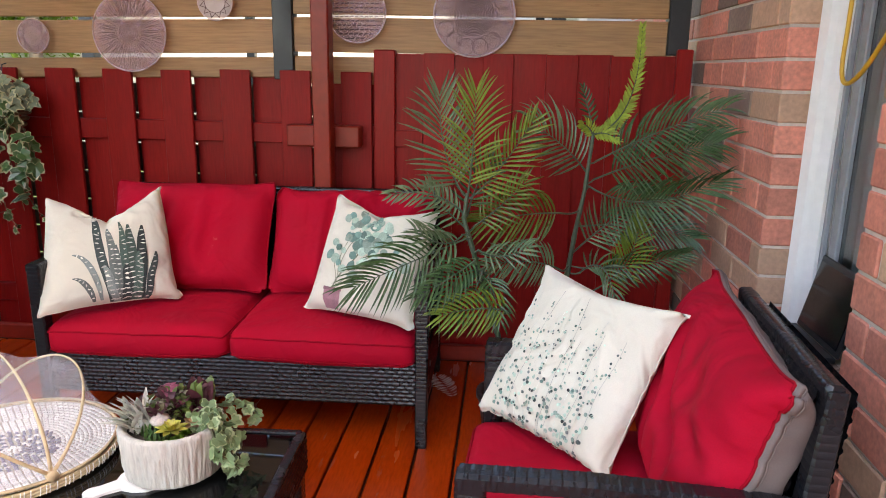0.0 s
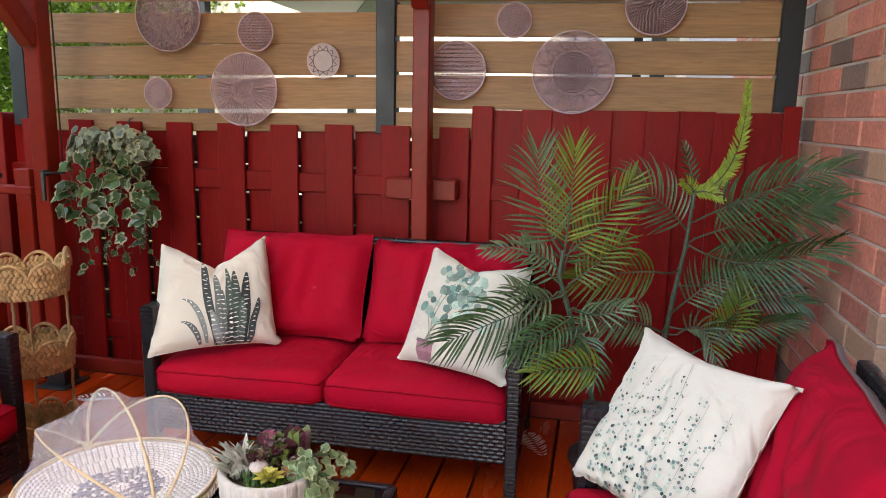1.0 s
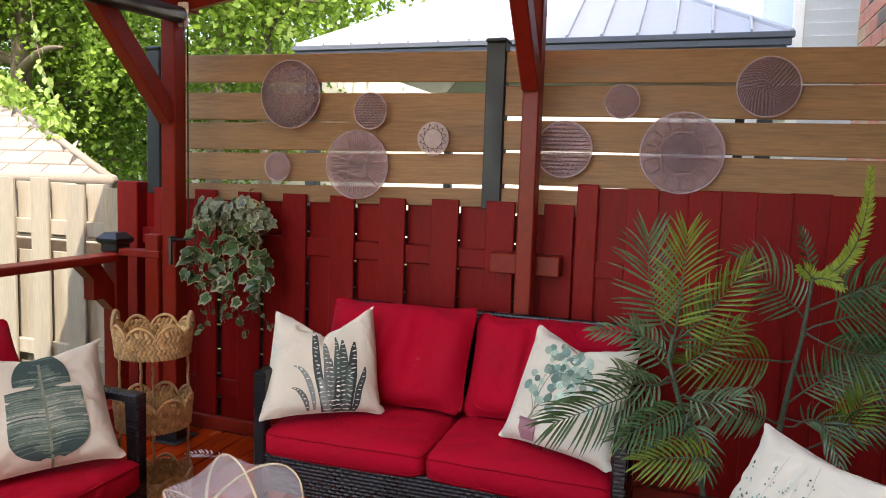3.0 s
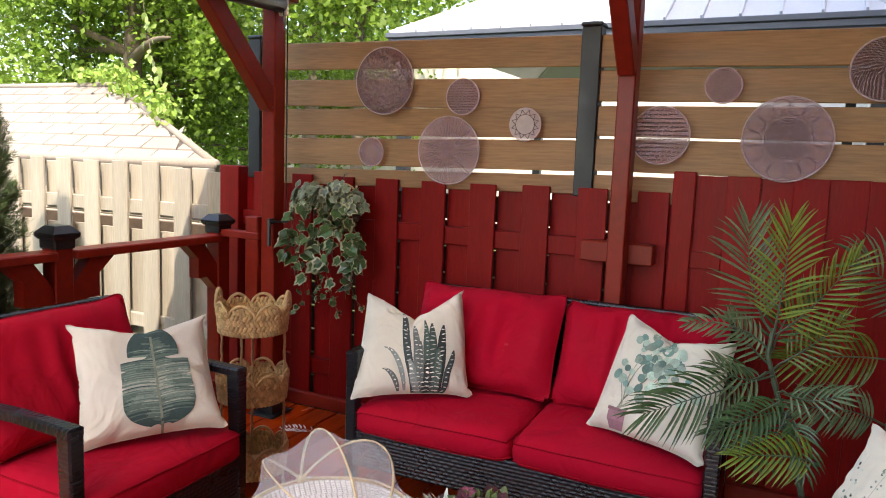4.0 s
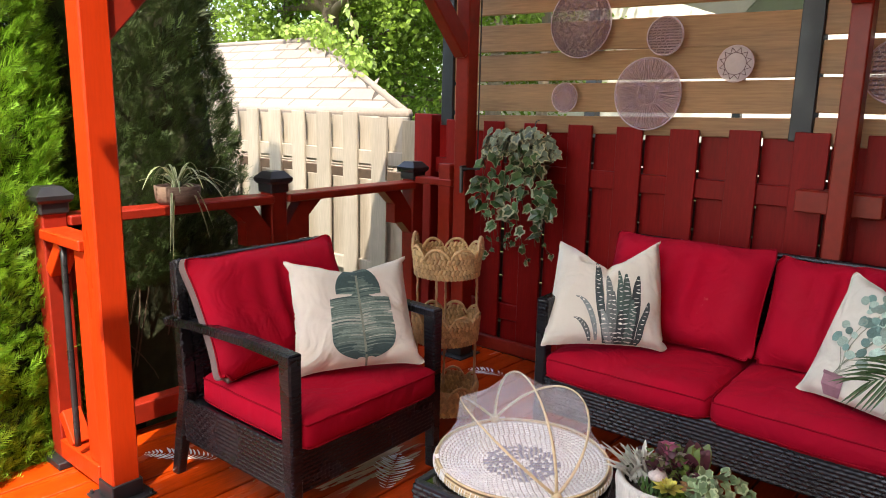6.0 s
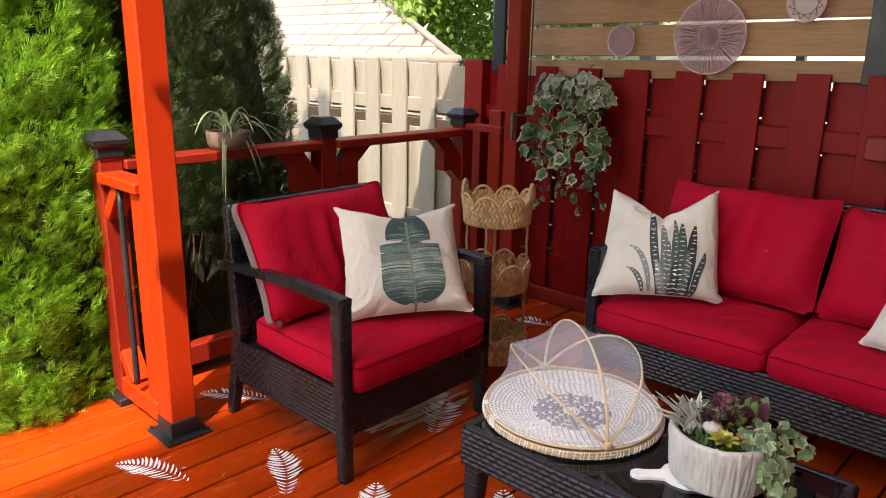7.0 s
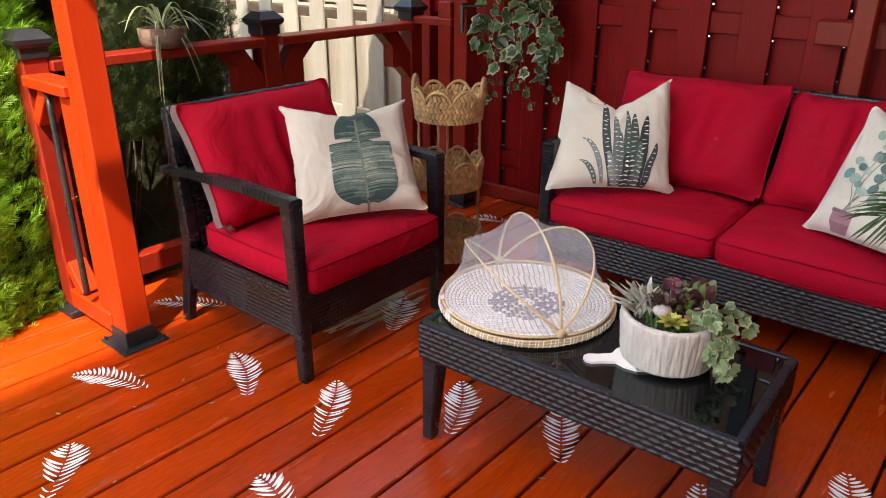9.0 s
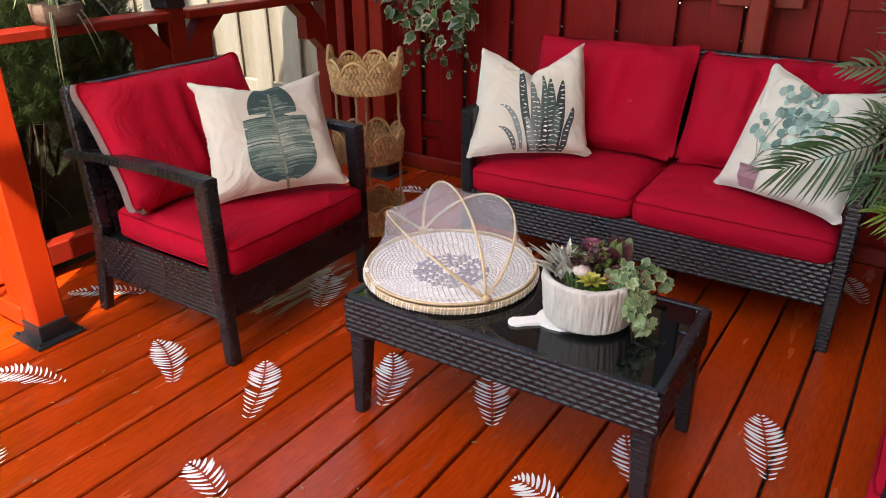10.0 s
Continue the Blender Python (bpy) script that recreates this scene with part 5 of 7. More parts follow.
# ---- leaf stencils on the deck ----


def fern(tip, mid, stalk, width, bare=0.86):
    """A painted fern frond, bent through mid, from its tip to its stalk; a thin unpainted midrib shows."""
    a, m, b = (Vector((*q, 0)) for q in (tip, mid, stalk))
    m = lerp(m, (a + b) / 2, 0.5)
    curve = quad_curve(a, m * 2 - (a + b) / 2, b, 60)
    L = sum((curve[i + 1] - curve[i]).length for i in range(60))
    g = G()
    n = max(12, int(L * bare / 0.0172))
    for k in range(n):
        t = 0.01 + (bare - 0.01) * k / (n - 1)
        i = int(t * 60)
        p = curve[i]
        tan = (curve[min(i + 1, 60)] - curve[max(i - 1, 0)]).normalized()
        nor = Vector((-tan.y, tan.x, 0))
        q = t / bare
        ln = 1.10 * width * (0.06 + 0.94 * math.sin(math.pi * min(q * 0.86 + 0.03, 1)) ** 1.1) * rnd.uniform(0.84, 1.10)
        for s in (-1, 1):
            if rnd.random() < 0.02:
                continue
            d0 = (nor * s - tan * rnd.uniform(0.34, 0.54)).normalized()
            w = 0.0047 * (0.6 + 0.5 * math.sin(math.pi * min(q + 0.15, 1))) * rnd.uniform(0.85, 1.1)
            o = p + d0 * 0.0028
            left, right = [], []
            for f, ww in ((0, 0.45), (0.25, 0.9), (0.55, 1.0), (0.82, 0.62)):
                d = (d0 - tan * (0.28 * f)).normalized()
                e = Vector((-d.y, d.x, 0))
                c = o + d * ln * f
                left.append(c - e * w * ww * rnd.uniform(0.85, 1.1))
                right.append(c + e * w * ww * rnd.uniform(0.85, 1.1))
            end = o + (d0 - tan * 0.28).normalized() * ln
            ring = left + [end] + right[::-1]
            g.add([(v.x, v.y, 0.0022 + 0.00004 * (2 * k + (s > 0))) for v in ring], [tuple(range(9))])
    thing("leaf_stencil", g, STENCIL, "white fern frond stencilled on the deck boards", "stencil", "fern stencils")


for row in (((-2.521, 0.746), (-2.440, 0.845), (-2.186, 0.873), 0.060), ((-2.225, 1.186), (-2.075, 1.160), (-1.925, 1.020), 0.062), ((-1.807, 1.306), (-1.680, 1.190), (-1.560, 0.930), 0.062, 0.72),
            ((-1.481, 1.579), (-1.379, 1.475), (-1.330, 1.320), 0.068, 0.95), ((-1.153, 1.690), (-1.075, 1.560), (-0.975, 1.390), 0.064), ((-0.660, 1.608), (-0.608, 1.500), (-0.524, 1.400), 0.060),
            ((-0.362, 1.920), (-0.310, 1.780), (-0.276, 1.595), 0.068), ((-1.613, 0.842), (-1.530, 0.850), (-1.371, 0.770), 0.062), ((-0.841, 1.283), (-0.770, 1.290), (-0.640, 1.230), 0.060),
            ((-0.290, 3.060), (-0.240, 2.970), (-0.170, 2.800), 0.070), ((-2.821, 1.220), (-2.720, 1.335), (-2.520, 1.415), 0.058), ((-2.060, 1.910), (-1.990, 1.800), (-1.880, 1.640), 0.085),
            ((-2.460, 2.890), (-2.360, 2.945), (-2.210, 2.945), 0.060), ((-2.154, 0.564), (-2.070, 0.515), (-1.940, 0.380), 0.066)):
    fern(*row)
# bare weathered patch where the stain has worn away
WORN = material("bare_worn_wood", (0.50, 0.36, 0.21), 0.8, vary=0.35, scale=6, grain=60, stretch=(6, 0.8, 1), bump=0.4)
g = G()
for k in range(60):
    x, y = -2.11 + rnd.gauss(0, 0.085), 1.74 + rnd.gauss(0, 0.09)
    l, w = rnd.uniform(0.02, 0.12), rnd.uniform(0.003, 0.013)
    h_ = 0.0004 + 0.000018 * k
    g.add([(x - w * rnd.uniform(0.3, 1), y - l, h_), (x + w * rnd.uniform(0.3, 1), y - l * 0.7, h_), (x + w, y + l * rnd.uniform(0.4, 0.9), h_), (x, y + l, h_), (x - w, y + l * rnd.uniform(0.2, 0.8), h_)], [(0, 1, 2, 3, 4)])
thing("worn_patch", g, WORN, "bare weathered streaks where deck paint has worn off", "wear mark", kind="stuff")

# ---- food cover and tray on the table ----
TC, TZ = Vector((-1.222, 1.552, 0.394)), 0.394
cover = empty("food_cover_tray", pose(TC.x, TC.y, TZ), "round whitewashed woven tray with a white net folding cover", "food cover")
part("tray_base", G().lathe([(0.0005, 0.004), (0.225, 0.004), (0.243, 0.016), (0.250, 0.026), (0.254, 0.016), (0.244, 0.0), (0.0005, 0.0)], n=56), SPLIT, cover, "straw-coloured tray base", smooth=True)
g, gg = G(), G()
rad, k = 0.010, 0
while rad < 0.237:
    n = max(5, round(2 * math.pi * rad / 0.0165))
    for i in range(n):
        a = 2 * math.pi * (i + 0.5 * (k % 2)) / n
        petal = 0.028 < rad < 0.108 and (k % 2 == 0 or math.sin(a * 12) > 0)
        lift_ = 0.0095 + 0.012 * (rad / 0.22) ** 4
        if petal:
            gg.box((rad * math.cos(a), rad * math.sin(a), lift_ + 0.001), (0.0135, 0.0065, 0.005), Matrix.Rotation(a + 0.55, 4, "Z"), 0.002)
        else:
            g.box((rad * math.cos(a), rad * math.sin(a), lift_), (0.0076, 0.0125 if rad > 0.02 else 0.008, 0.0055), Matrix.Rotation(a + 0.30, 4, "Z"), 0.0018)
    rad += 0.0108
    k += 1
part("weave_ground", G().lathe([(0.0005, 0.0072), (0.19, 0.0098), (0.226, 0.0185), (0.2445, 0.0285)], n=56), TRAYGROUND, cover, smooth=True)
part("white_weave", g, TRAYWHITE, cover, "whitewashed woven stitches")["kind"] = "stuff"
part("grey_weave", gg, TRAYGREY, cover, "grey flower of stitches in the middle")["kind"] = "stuff"
for z, r, w in ((0.010, 0.2535, 0.0030), (0.0165, 0.2545, 0.0034), (0.0235, 0.2535, 0.0034), (0.034, 0.2490, 0.0040)):
    part("rim_cane", G().tube([((r + 0.0008 * math.sin(7 * a + z * 90)) * math.cos(a), (r + 0.0008 * math.sin(7 * a + z * 90)) * math.sin(a), z + 0.0012 * math.sin(5 * a + z * 200)) for a in (2 * math.pi * i / 72 for i in range(73))], w, 7, False), SPLIT, cover, "pale split cane" if w < 0.0035 else "", smooth=True)
lace = G()
for i in range(118):
    a = 2 * math.pi * (i + 0.3 * math.sin(i * 1.7)) / 118
    lace.tube([(0.2565 * math.cos(a), 0.2565 * math.sin(a), 0.006), (0.2590 * math.cos(a + 0.006), 0.2590 * math.sin(a + 0.006), 0.0165), (0.2560 * math.cos(a + 0.012), 0.2560 * math.sin(a + 0.012), 0.0270)], 0.0013, 4)
part("lacing", lace, TRAYWHITE, cover, "pale lacing wound round the rim")
for a0 in (3.9, 4.25, 0.9, 2.4):
    for j in range(4):
        a = a0 + j * 0.028
        part("lashing", G().tube([(0.259 * math.cos(a), 0.259 * math.sin(a), 0.012), (0.258 * math.cos(a), 0.258 * math.sin(a), 0.038), (0.244 * math.cos(a), 0.244 * math.sin(a), 0.040)], 0.0016, 5), TRAYWHITE, cover)
axis = Vector((0.206, -0.142, 0)).normalized()
across = Vector((axis.y, -axis.x, 0))
HR = 0.243
THETAS = (0.0, 42.0, 90.0, 134.0, 180.0)


def hoop(theta, phi, r=HR):
    d = across * math.cos(theta) + Vector((0, 0, 1)) * math.sin(theta)
    return axis * (r * math.cos(phi)) + d * (r * math.sin(phi) * (1.0 - 0.03 * math.sin(theta))) + Vector((0, 0, 0.040))


for th in THETAS[1:4]:
    part("hoop", G().tube([hoop(radians(th), math.pi * i / 24) for i in range(25)], [0.0036 + 0.0010 * math.cos(2 * math.pi * i / 24) + 0.0003 * math.sin(i * 2.3) for i in range(25)], 7), SPLIT, cover, "split bamboo hoop", smooth=True)
for e in (1, -1):
    part("hinge_knot", G().tube([axis * (e * 0.238) + Vector((0, 0, 0.040)), axis * (e * 0.256) + Vector((0, 0, 0.040))], 0.013, 14), SPLIT, cover, "round bamboo hinge", smooth=True)


def net_at(u, v):
    t = u * 4
    i = min(int(t), 3)
    f = t - i
    th = radians(lerp(THETAS[i], THETAS[i + 1], f))
    phi = math.pi * lerp(0.02, 0.98, v)
    sag = 1 - 0.13 * math.sin(math.pi * f) * math.sin(phi) ** 0.8 + 0.012 * noise.noise(Vector((u * 9, v * 9, 2)))
    q = hoop(th, phi, HR * sag + 0.001)
    q.z = max(q.z, 0.032 + 0.004 * noise.noise(Vector((q.x * 30, q.y * 30, 1))))
    return q


def net_material(name, thin, thick):
    m = bpy.data.materials.new(name)
    m.use_nodes = True
    nt = m.node_tree
    bs = nt.nodes["Principled BSDF"]
    bs.inputs["Base Color"].default_value, bs.inputs["Roughness"].default_value = (0.95, 0.94, 1.0, 1), 0.8
    tr_, mx_ = nt.nodes.new("ShaderNodeBsdfTransparent"), nt.nodes.new("ShaderNodeMixShader")
    tl_, mx2 = nt.nodes.new("ShaderNodeBsdfTranslucent"), nt.nodes.new("ShaderNodeMixShader")
    tl_.inputs["Color"].default_value = (0.90, 0.90, 1.0, 1)
    nz_ = nt.nodes.new("ShaderNodeTexNoise")
    nz_.inputs["Scale"].default_value = 7
    mr_ = nt.nodes.new("ShaderNodeMapRange")
    mr_.inputs[1].default_value, mr_.inputs[2].default_value, mr_.inputs[3].default_value, mr_.inputs[4].default_value = 0.3, 0.7, thin, thick
    nt.links.new(nz_.outputs[0], mr_.inputs[0])
    nt.links.new(mr_.outputs[0], mx_.inputs[0])
    mx2.inputs[0].default_value = 0.35
    nt.links.new(bs.outputs[0], mx2.inputs[1])
    nt.links.new(tl_.outputs[0], mx2.inputs[2])
    nt.links.new(tr_.outputs[0], mx_.inputs[1])
    nt.links.new(mx2.outputs[0], mx_.inputs[2])
    nt.links.new(mx_.outputs[0], nt.nodes["Material Output"].inputs[0])
    return m


part("net", G().grid(net_at, 56, 28), net_material("white_net", 0.16, 0.25), cover, "sheer white net stretched on hoops", smooth=True)

# ---- planter on a small white board ----
PC = Vector((-0.782, 1.535, 0))
g = G()
outline = []
hd = (Vector((-0.928, 1.404, 0)) - PC).normalized()
hs = Vector((-hd.y, hd.x, 0))
prof = ((-0.05, 0.0), (-0.04, 0.03), (-0.01, 0.055), (0.04, 0.064), (0.088, 0.060), (0.116, 0.042), (0.132, 0.021), (0.170, 0.018), (0.193, 0.021), (0.207, 0.013), (0.212, 0.0))
for s in (1, -1):
    outline += [PC + hd * a + hs * (s * b) for a, b in (prof if s > 0 else prof[::-1][1:-1])]
lo, hi = [(p.x, p.y, 0.3935) for p in outline], [(p.x, p.y, 0.4005) for p in outline]
n = len(outline)
g.add(lo + hi, [tuple(range(n))[::-1], tuple(range(n, 2 * n))] + [(i, (i + 1) % n, n + (i + 1) % n, n + i) for i in range(n)])
thing("serving_board", g, WHITE, "small white serving board with a handle under the planter", "board")

planter = empty("succulent_planter", pose(PC.x, PC.y, 0.401), "carved cement bowl planted with succulents and trailing ivy", "planter")


def bark_wobble(a, z, r):
    if r <= 0.104:
        return 0.0
    ridge = 1 - 2 * abs(noise.noise(Vector((a * 13, z * 9, 1))))
    return 0.0045 * ridge + 0.0035 * noise.noise(Vector((a * 34, z * 12, 5))) - 0.002


part("bowl", G().lathe([(0.0005, 0.0), (0.100, 0.0), (0.110, 0.006)] + [(0.112 + 0.009 * math.sin(1.5 * q / 14), 0.010 + 0.110 * q / 14) for q in range(15)] + [(0.119, 0.128), (0.112, 0.131), (0.104, 0.126), (0.103, 0.10), (0.0005, 0.10)], n=200, wobble=bark_wobble), CONCRETE, planter, smooth=True)
part("soil", G().lathe([(0.0005, 0.118), (0.06, 0.116), (0.104, 0.108)], n=24), SOIL, planter)
RT, FR = Vector((0.83, 0.56, 0)), Vector((0.56, -0.83, 0))      # across and towards the seats' open side


def spot(r, f, z):
    return RT * r + FR * f + Vector((0, 0, z))


def blade(g, base, tip, width, n=5, cup=0.0, slot=0, bend=0.0):
    """A pointed leaf from base to tip."""
    base, tip = Vector(base), Vector(tip)
    d = tip - base
    side = d.cross(Vector((0, 0, 1)))
    side = side.normalized() if side.length > 1e-6 else Vector((1, 0, 0))
    up = side.cross(d).normalized()
    vs = []
    for i in range(n + 1):
        t = i / n
        w = width * 0.5 * math.sin(math.pi * min(0.98, 0.12 + 0.86 * t)) ** 0.8
        c = base + d * t + up * (bend * math.sin(math.pi * t))
        vs += [c - side * w + up * cup * w, c, c + side * w + up * cup * w]
    fs = []
    for i in range(n):
        for j in (0, 1):
            fs.append((3 * i + j, 3 * i + j + 1, 3 * i + 3 + j + 1, 3 * i + 3 + j))
    g.add(vs, fs, slot)


def rosette(name, c, r, mat, label, rings=3, n=8, lift=0.6, width=0.5):
    g = G()
    for k in range(rings):
        f = 1 - k / (rings + 0.5)
        for i in range(n):
            a = 2 * math.pi * (i + 0.5 * k) / n
            blade(g, Vector(c), Vector(c) + Vector((math.cos(a) * r * f, math.sin(a) * r * f, r * (lift * (k + 0.5) / rings + 0.1))), r * width, 4, 0.35)
    part(name, g, mat, planter, label, smooth=True)


SILVER = leaf_material("silver_leaf", (0.58, 0.58, 0.50), 0.7, tint=0.2)
LEMON = leaf_material("lemon_succulent", (0.52, 0.50, 0.10), 0.5, tint=0.2)
PEACH = leaf_material("peach_succulent", (0.42, 0.24, 0.13), 0.5, tint=0.2)
BURGUNDY = leaf_material("burgundy_leaf", (0.085, 0.024, 0.032), 0.5, tint=0.4)
BEGONIA = leaf_material("begonia_leaf", (0.12, 0.17, 0.035), 0.45, tint=0.3)
FRESH = leaf_material("fresh_green", (0.16, 0.33, 0.03), 0.5, tint=0.3)
rp = random.Random(12)
g = G()
for k in range(44):
    b = spot(-0.070 + rp.uniform(-0.02, 0.02), -0.01 + rp.uniform(-0.03, 0.03), 0.115)
    t = b + RT * rp.uniform(-0.085, 0.03) + FR * rp.uniform(-0.045, 0.05) + Vector((0, 0, rp.uniform(0.02, 0.10)))
    blade(g, b, t, 0.017, 5, 0.5, bend=0.008)
part("silver_leaves", g, SILVER, planter, "silvery felted pointed leaves", smooth=True)
part("stone", G().lathe([(0.0005, 0.0), (0.020, 0.004), (0.024, 0.011), (0.018, 0.022), (0.0005, 0.027)], spot(-0.030, 0.035, 0.138), 18), material("speckled_stone", (0.55, 0.47, 0.42), 0.8, vary=0.3, grain=200, spots=(0.16, 0.09, 0.08), spot_amount=0.4, spot_scale=120), planter, "speckled pale cap", smooth=True)
rosette("lemon_rosette", spot(-0.012, 0.074, 0.134), 0.040, LEMON, "lemon yellow succulent rosette")
rosette("peach_rosette", spot(0.040, 0.060, 0.130), 0.033, PEACH, "peach succulent rosette", 2, 7)
for k in range(5):
    rosette("green_sedum", spot(-0.035 + 0.018 * k, 0.092 - 0.003 * k * k, 0.114), 0.017, FRESH, "bright green sedum", 2, 6)
g = G()
for k in range(210):
    a = rp.uniform(0, 6.28)
    across_ = rp.gauss(0.012, 0.034)
    b = spot(across_, -0.005 + rp.gauss(0, 0.028), 0.128 + rp.uniform(0, 0.070) * max(0.3, 1 - abs(across_) * 9))
    size_ = rp.uniform(0.014, 0.028)
    blade(g, b, b + Vector((math.cos(a) * size_, math.sin(a) * size_, rp.uniform(-0.006, 0.022))), size_ * 0.9, 4, rp.uniform(0.1, 0.7), rp.choice((0, 0, 1, 1, 2, 3)), bend=rp.uniform(0.002, 0.009))
part("crinkled_leaves", g, [BURGUNDY, BEGONIA, leaf_material("pale_crinkle", (0.30, 0.30, 0.19), 0.5, tint=0.3), leaf_material("plum_edge", (0.24, 0.055, 0.095), 0.5, tint=0.3)], planter, "crinkled burgundy and green leaves", smooth=True)
g = G()
for k in range(16):
    b = spot(0.070 + rp.gauss(0, 0.012), -0.02 + rp.gauss(0, 0.015), 0.125)
    a = rp.uniform(0.2, 2.9)
    blade(g, b, b + RT * (math.cos(a) * 0.04) + FR * rp.uniform(-0.03, 0.02) + Vector((0, 0, 0.03 + 0.05 * math.sin(a))), 0.045, 6, 0.2, k % 3 == 0 and 1 or 0, bend=0.008)
part("fan_leaves", g, [BURGUNDY, BEGONIA], planter, "dark red begonia leaves edged green", smooth=True)
g = G()
for k in range(60):
    b = spot(-0.08 + rp.uniform(0, 0.06), 0.045 + rp.uniform(-0.03, 0.04), 0.112)
    blade(g, b, b + Vector((rp.uniform(-0.015, 0.015), rp.uniform(-0.015, 0.015), rp.uniform(0.012, 0.035))), 0.007, 3)
part("moss_sprigs", g, leaf_material("moss_green", (0.06, 0.13, 0.03), 0.6), planter, "fine green sprigs", smooth=True)


def ivy_leaf(g, c, size, normal, spin, inner=0, outer=1):
    """A five-lobed leaf with a pale edge."""
    n = Vector(normal).normalized()
    x = Vector((0, 0, -1)) - n * -n.z
    x = x.normalized() if x.length > 0.05 else n.orthogonal().normalized()
    x = Matrix.Rotation(1.1 * math.sin(spin), 3, n) @ x
    y = n.cross(x)
    lobes = ((0, 1.12), (0.22, 0.92), (0.50, 0.72), (0.86, 0.88), (1.15, 0.80), (1.42, 0.66), (1.95, 0.74), (2.55, 0.58), (3.1416, 0.24))
    fold = 0.25 + 0.2 * math.sin(spin * 7)
    ring = [(a, r) for a, r in lobes] + [(-a, r) for a, r in lobes[-2:0:-1]]
    out = [Vector(c)] + [Vector(c) + (x * math.cos(a) + y * math.sin(a)) * (size * r) + n * (size * (fold * abs(math.sin(a)) * r - 0.30 * r * r * math.cos(a / 2) ** 2)) for a, r in ring]
    m = len(ring)
    mids = [Vector(c) + (p - Vector(c)) * ((0.70 if math.sin(spin * 5) > 0.72 else 0.90) + 0.10 * math.sin(spin * 11 + i * 2.3)) for i, p in enumerate(out[1:])]
    vs = out[:1] + mids + out[1:]
    g.add(vs, [(0, 1 + i, 1 + (i + 1) % m) for i in range(m)], inner)
    g.add(vs, [(1 + i, 1 + m + i, 1 + m + (i + 1) % m, 1 + (i + 1) % m) for i in range(m)], outer)


def ivy_trail(name, parent, pts, count, size, mats, seed, label="", sway=0.03):
    r = random.Random(seed)
    g = G()
    curve = []
    for i in range(len(pts) - 1):
        curve += [lerp(Vector(pts[i]), Vector(pts[i + 1]), j / 8) for j in range(8)]
    for k in range(count):
        p = curve[int((k + r.random()) / count * (len(curve) - 1))]
        off = Vector((r.uniform(-sway, sway), r.uniform(-sway, sway * 0.4), r.uniform(-sway, sway)))
        ivy_leaf(g, p + off, size * r.uniform(0.6, 1.15), (r.gauss(0.1, 0.6), -0.8 + r.gauss(0, 0.35), 0.55 + r.gauss(0, 0.5)), r.uniform(0, 6.28))
        g.tube([p, p + off], 0.0011, 4, False, 2)
    g.tube(curve, 0.0016, 5, False, 2)
    part(name, g, mats, parent, label, smooth=False)


VINE = leaf_material("vine_stem", (0.14, 0.11, 0.05), 0.7, translucent=0)
for k, (end, sd) in enumerate((((0.135, 0.065, -0.055), 1), ((0.115, 0.10, 0.0), 2), ((0.15, 0.02, 0.02), 3), ((0.20, -0.02, 0.085), 4), ((0.085, 0.11, 0.06), 5), ((0.125, 0.09, -0.02), 6))):
    e = spot(*end)
    ivy_trail("ivy_trail", planter, [spot(0.055, 0.045, 0.135), spot(lerp(0.055, end[0], 0.55), lerp(0.045, end[1], 0.7), 0.15), e + Vector((0, 0, 0.05)) * (1 if end[2] < 0.05 else 0.2), e], 22, 0.0225, [IVY_GREY, IVY_FROST, VINE], 40 + sd, "pale frosted ivy", sway=0.02)

# ---- three-tier seagrass basket stand ----
BC = Vector((-2.145, 2.300, 0))
stand = empty("tiered_basket", pose(BC.x, BC.y, 0), "three-tier braided seagrass basket with scalloped rims", "basket stand")
BR = 0.150
for zb in (0.690, 0.392, 0.070):
    g = G()
    rows, n = 5, 50
    for j in range(rows):
        for i in range(n):
            a0 = 2 * math.pi * (i + 0.5 * (j % 2)) / n
            z = zb + 0.013 + j * 0.0235
            if z - zb > 0.078 + 0.050 * abs(math.sin(a0 * 4)) ** 0.7:
                continue
            r = BR - 0.012 * (1 - j / rows)
            m = Matrix.Rotation(a0 + math.pi / 2, 4, "Z") @ Matrix.Rotation(0.38 if j % 2 else -0.38, 4, "Y")
            g.box((r * math.cos(a0), r * math.sin(a0), z), (0.0165, 0.018, 0.0285), m, 0.0075)
    tier = part("basket", g, SEAGRASS, stand, "braided seagrass basket")
    part("lining", G().lathe([(BR - 0.012, zb), (BR - 0.006, zb + 0.05), (BR - 0.004, zb + 0.080)], n=32), SEAGRASS, tier)
    rimp = []
    for i in range(97):
        a = 2 * math.pi * i / 96
        rimp.append((BR * math.cos(a), BR * math.sin(a), zb + 0.085 + 0.050 * abs(math.sin(a * 4)) ** 0.7))
    part("rim", G().tube(rimp, 0.0065, 6, False), SEAGRASS, tier, smooth=True)
    part("bottom", G().lathe([(0.0005, zb), (BR - 0.012, zb), (BR - 0.012, zb + 0.008), (0.0005, zb + 0.008)], n=32), SEAGRASS, tier)
for a in (0.55, 2.3, 3.6, 5.08):
    x, y = (BR - 0.016) * math.cos(a), (BR - 0.016) * math.sin(a)
    pts = [(x + 0.0012 * math.cos(i * 1.7), y + 0.0012 * math.sin(i * 1.7), 0.0 + 0.76 * i / 40) for i in range(41)]
    part("rope_leg", G().tube(pts, [0.0052 + 0.0013 * (i % 2) for i in range(41)], 7), ROPE, stand, smooth=True)
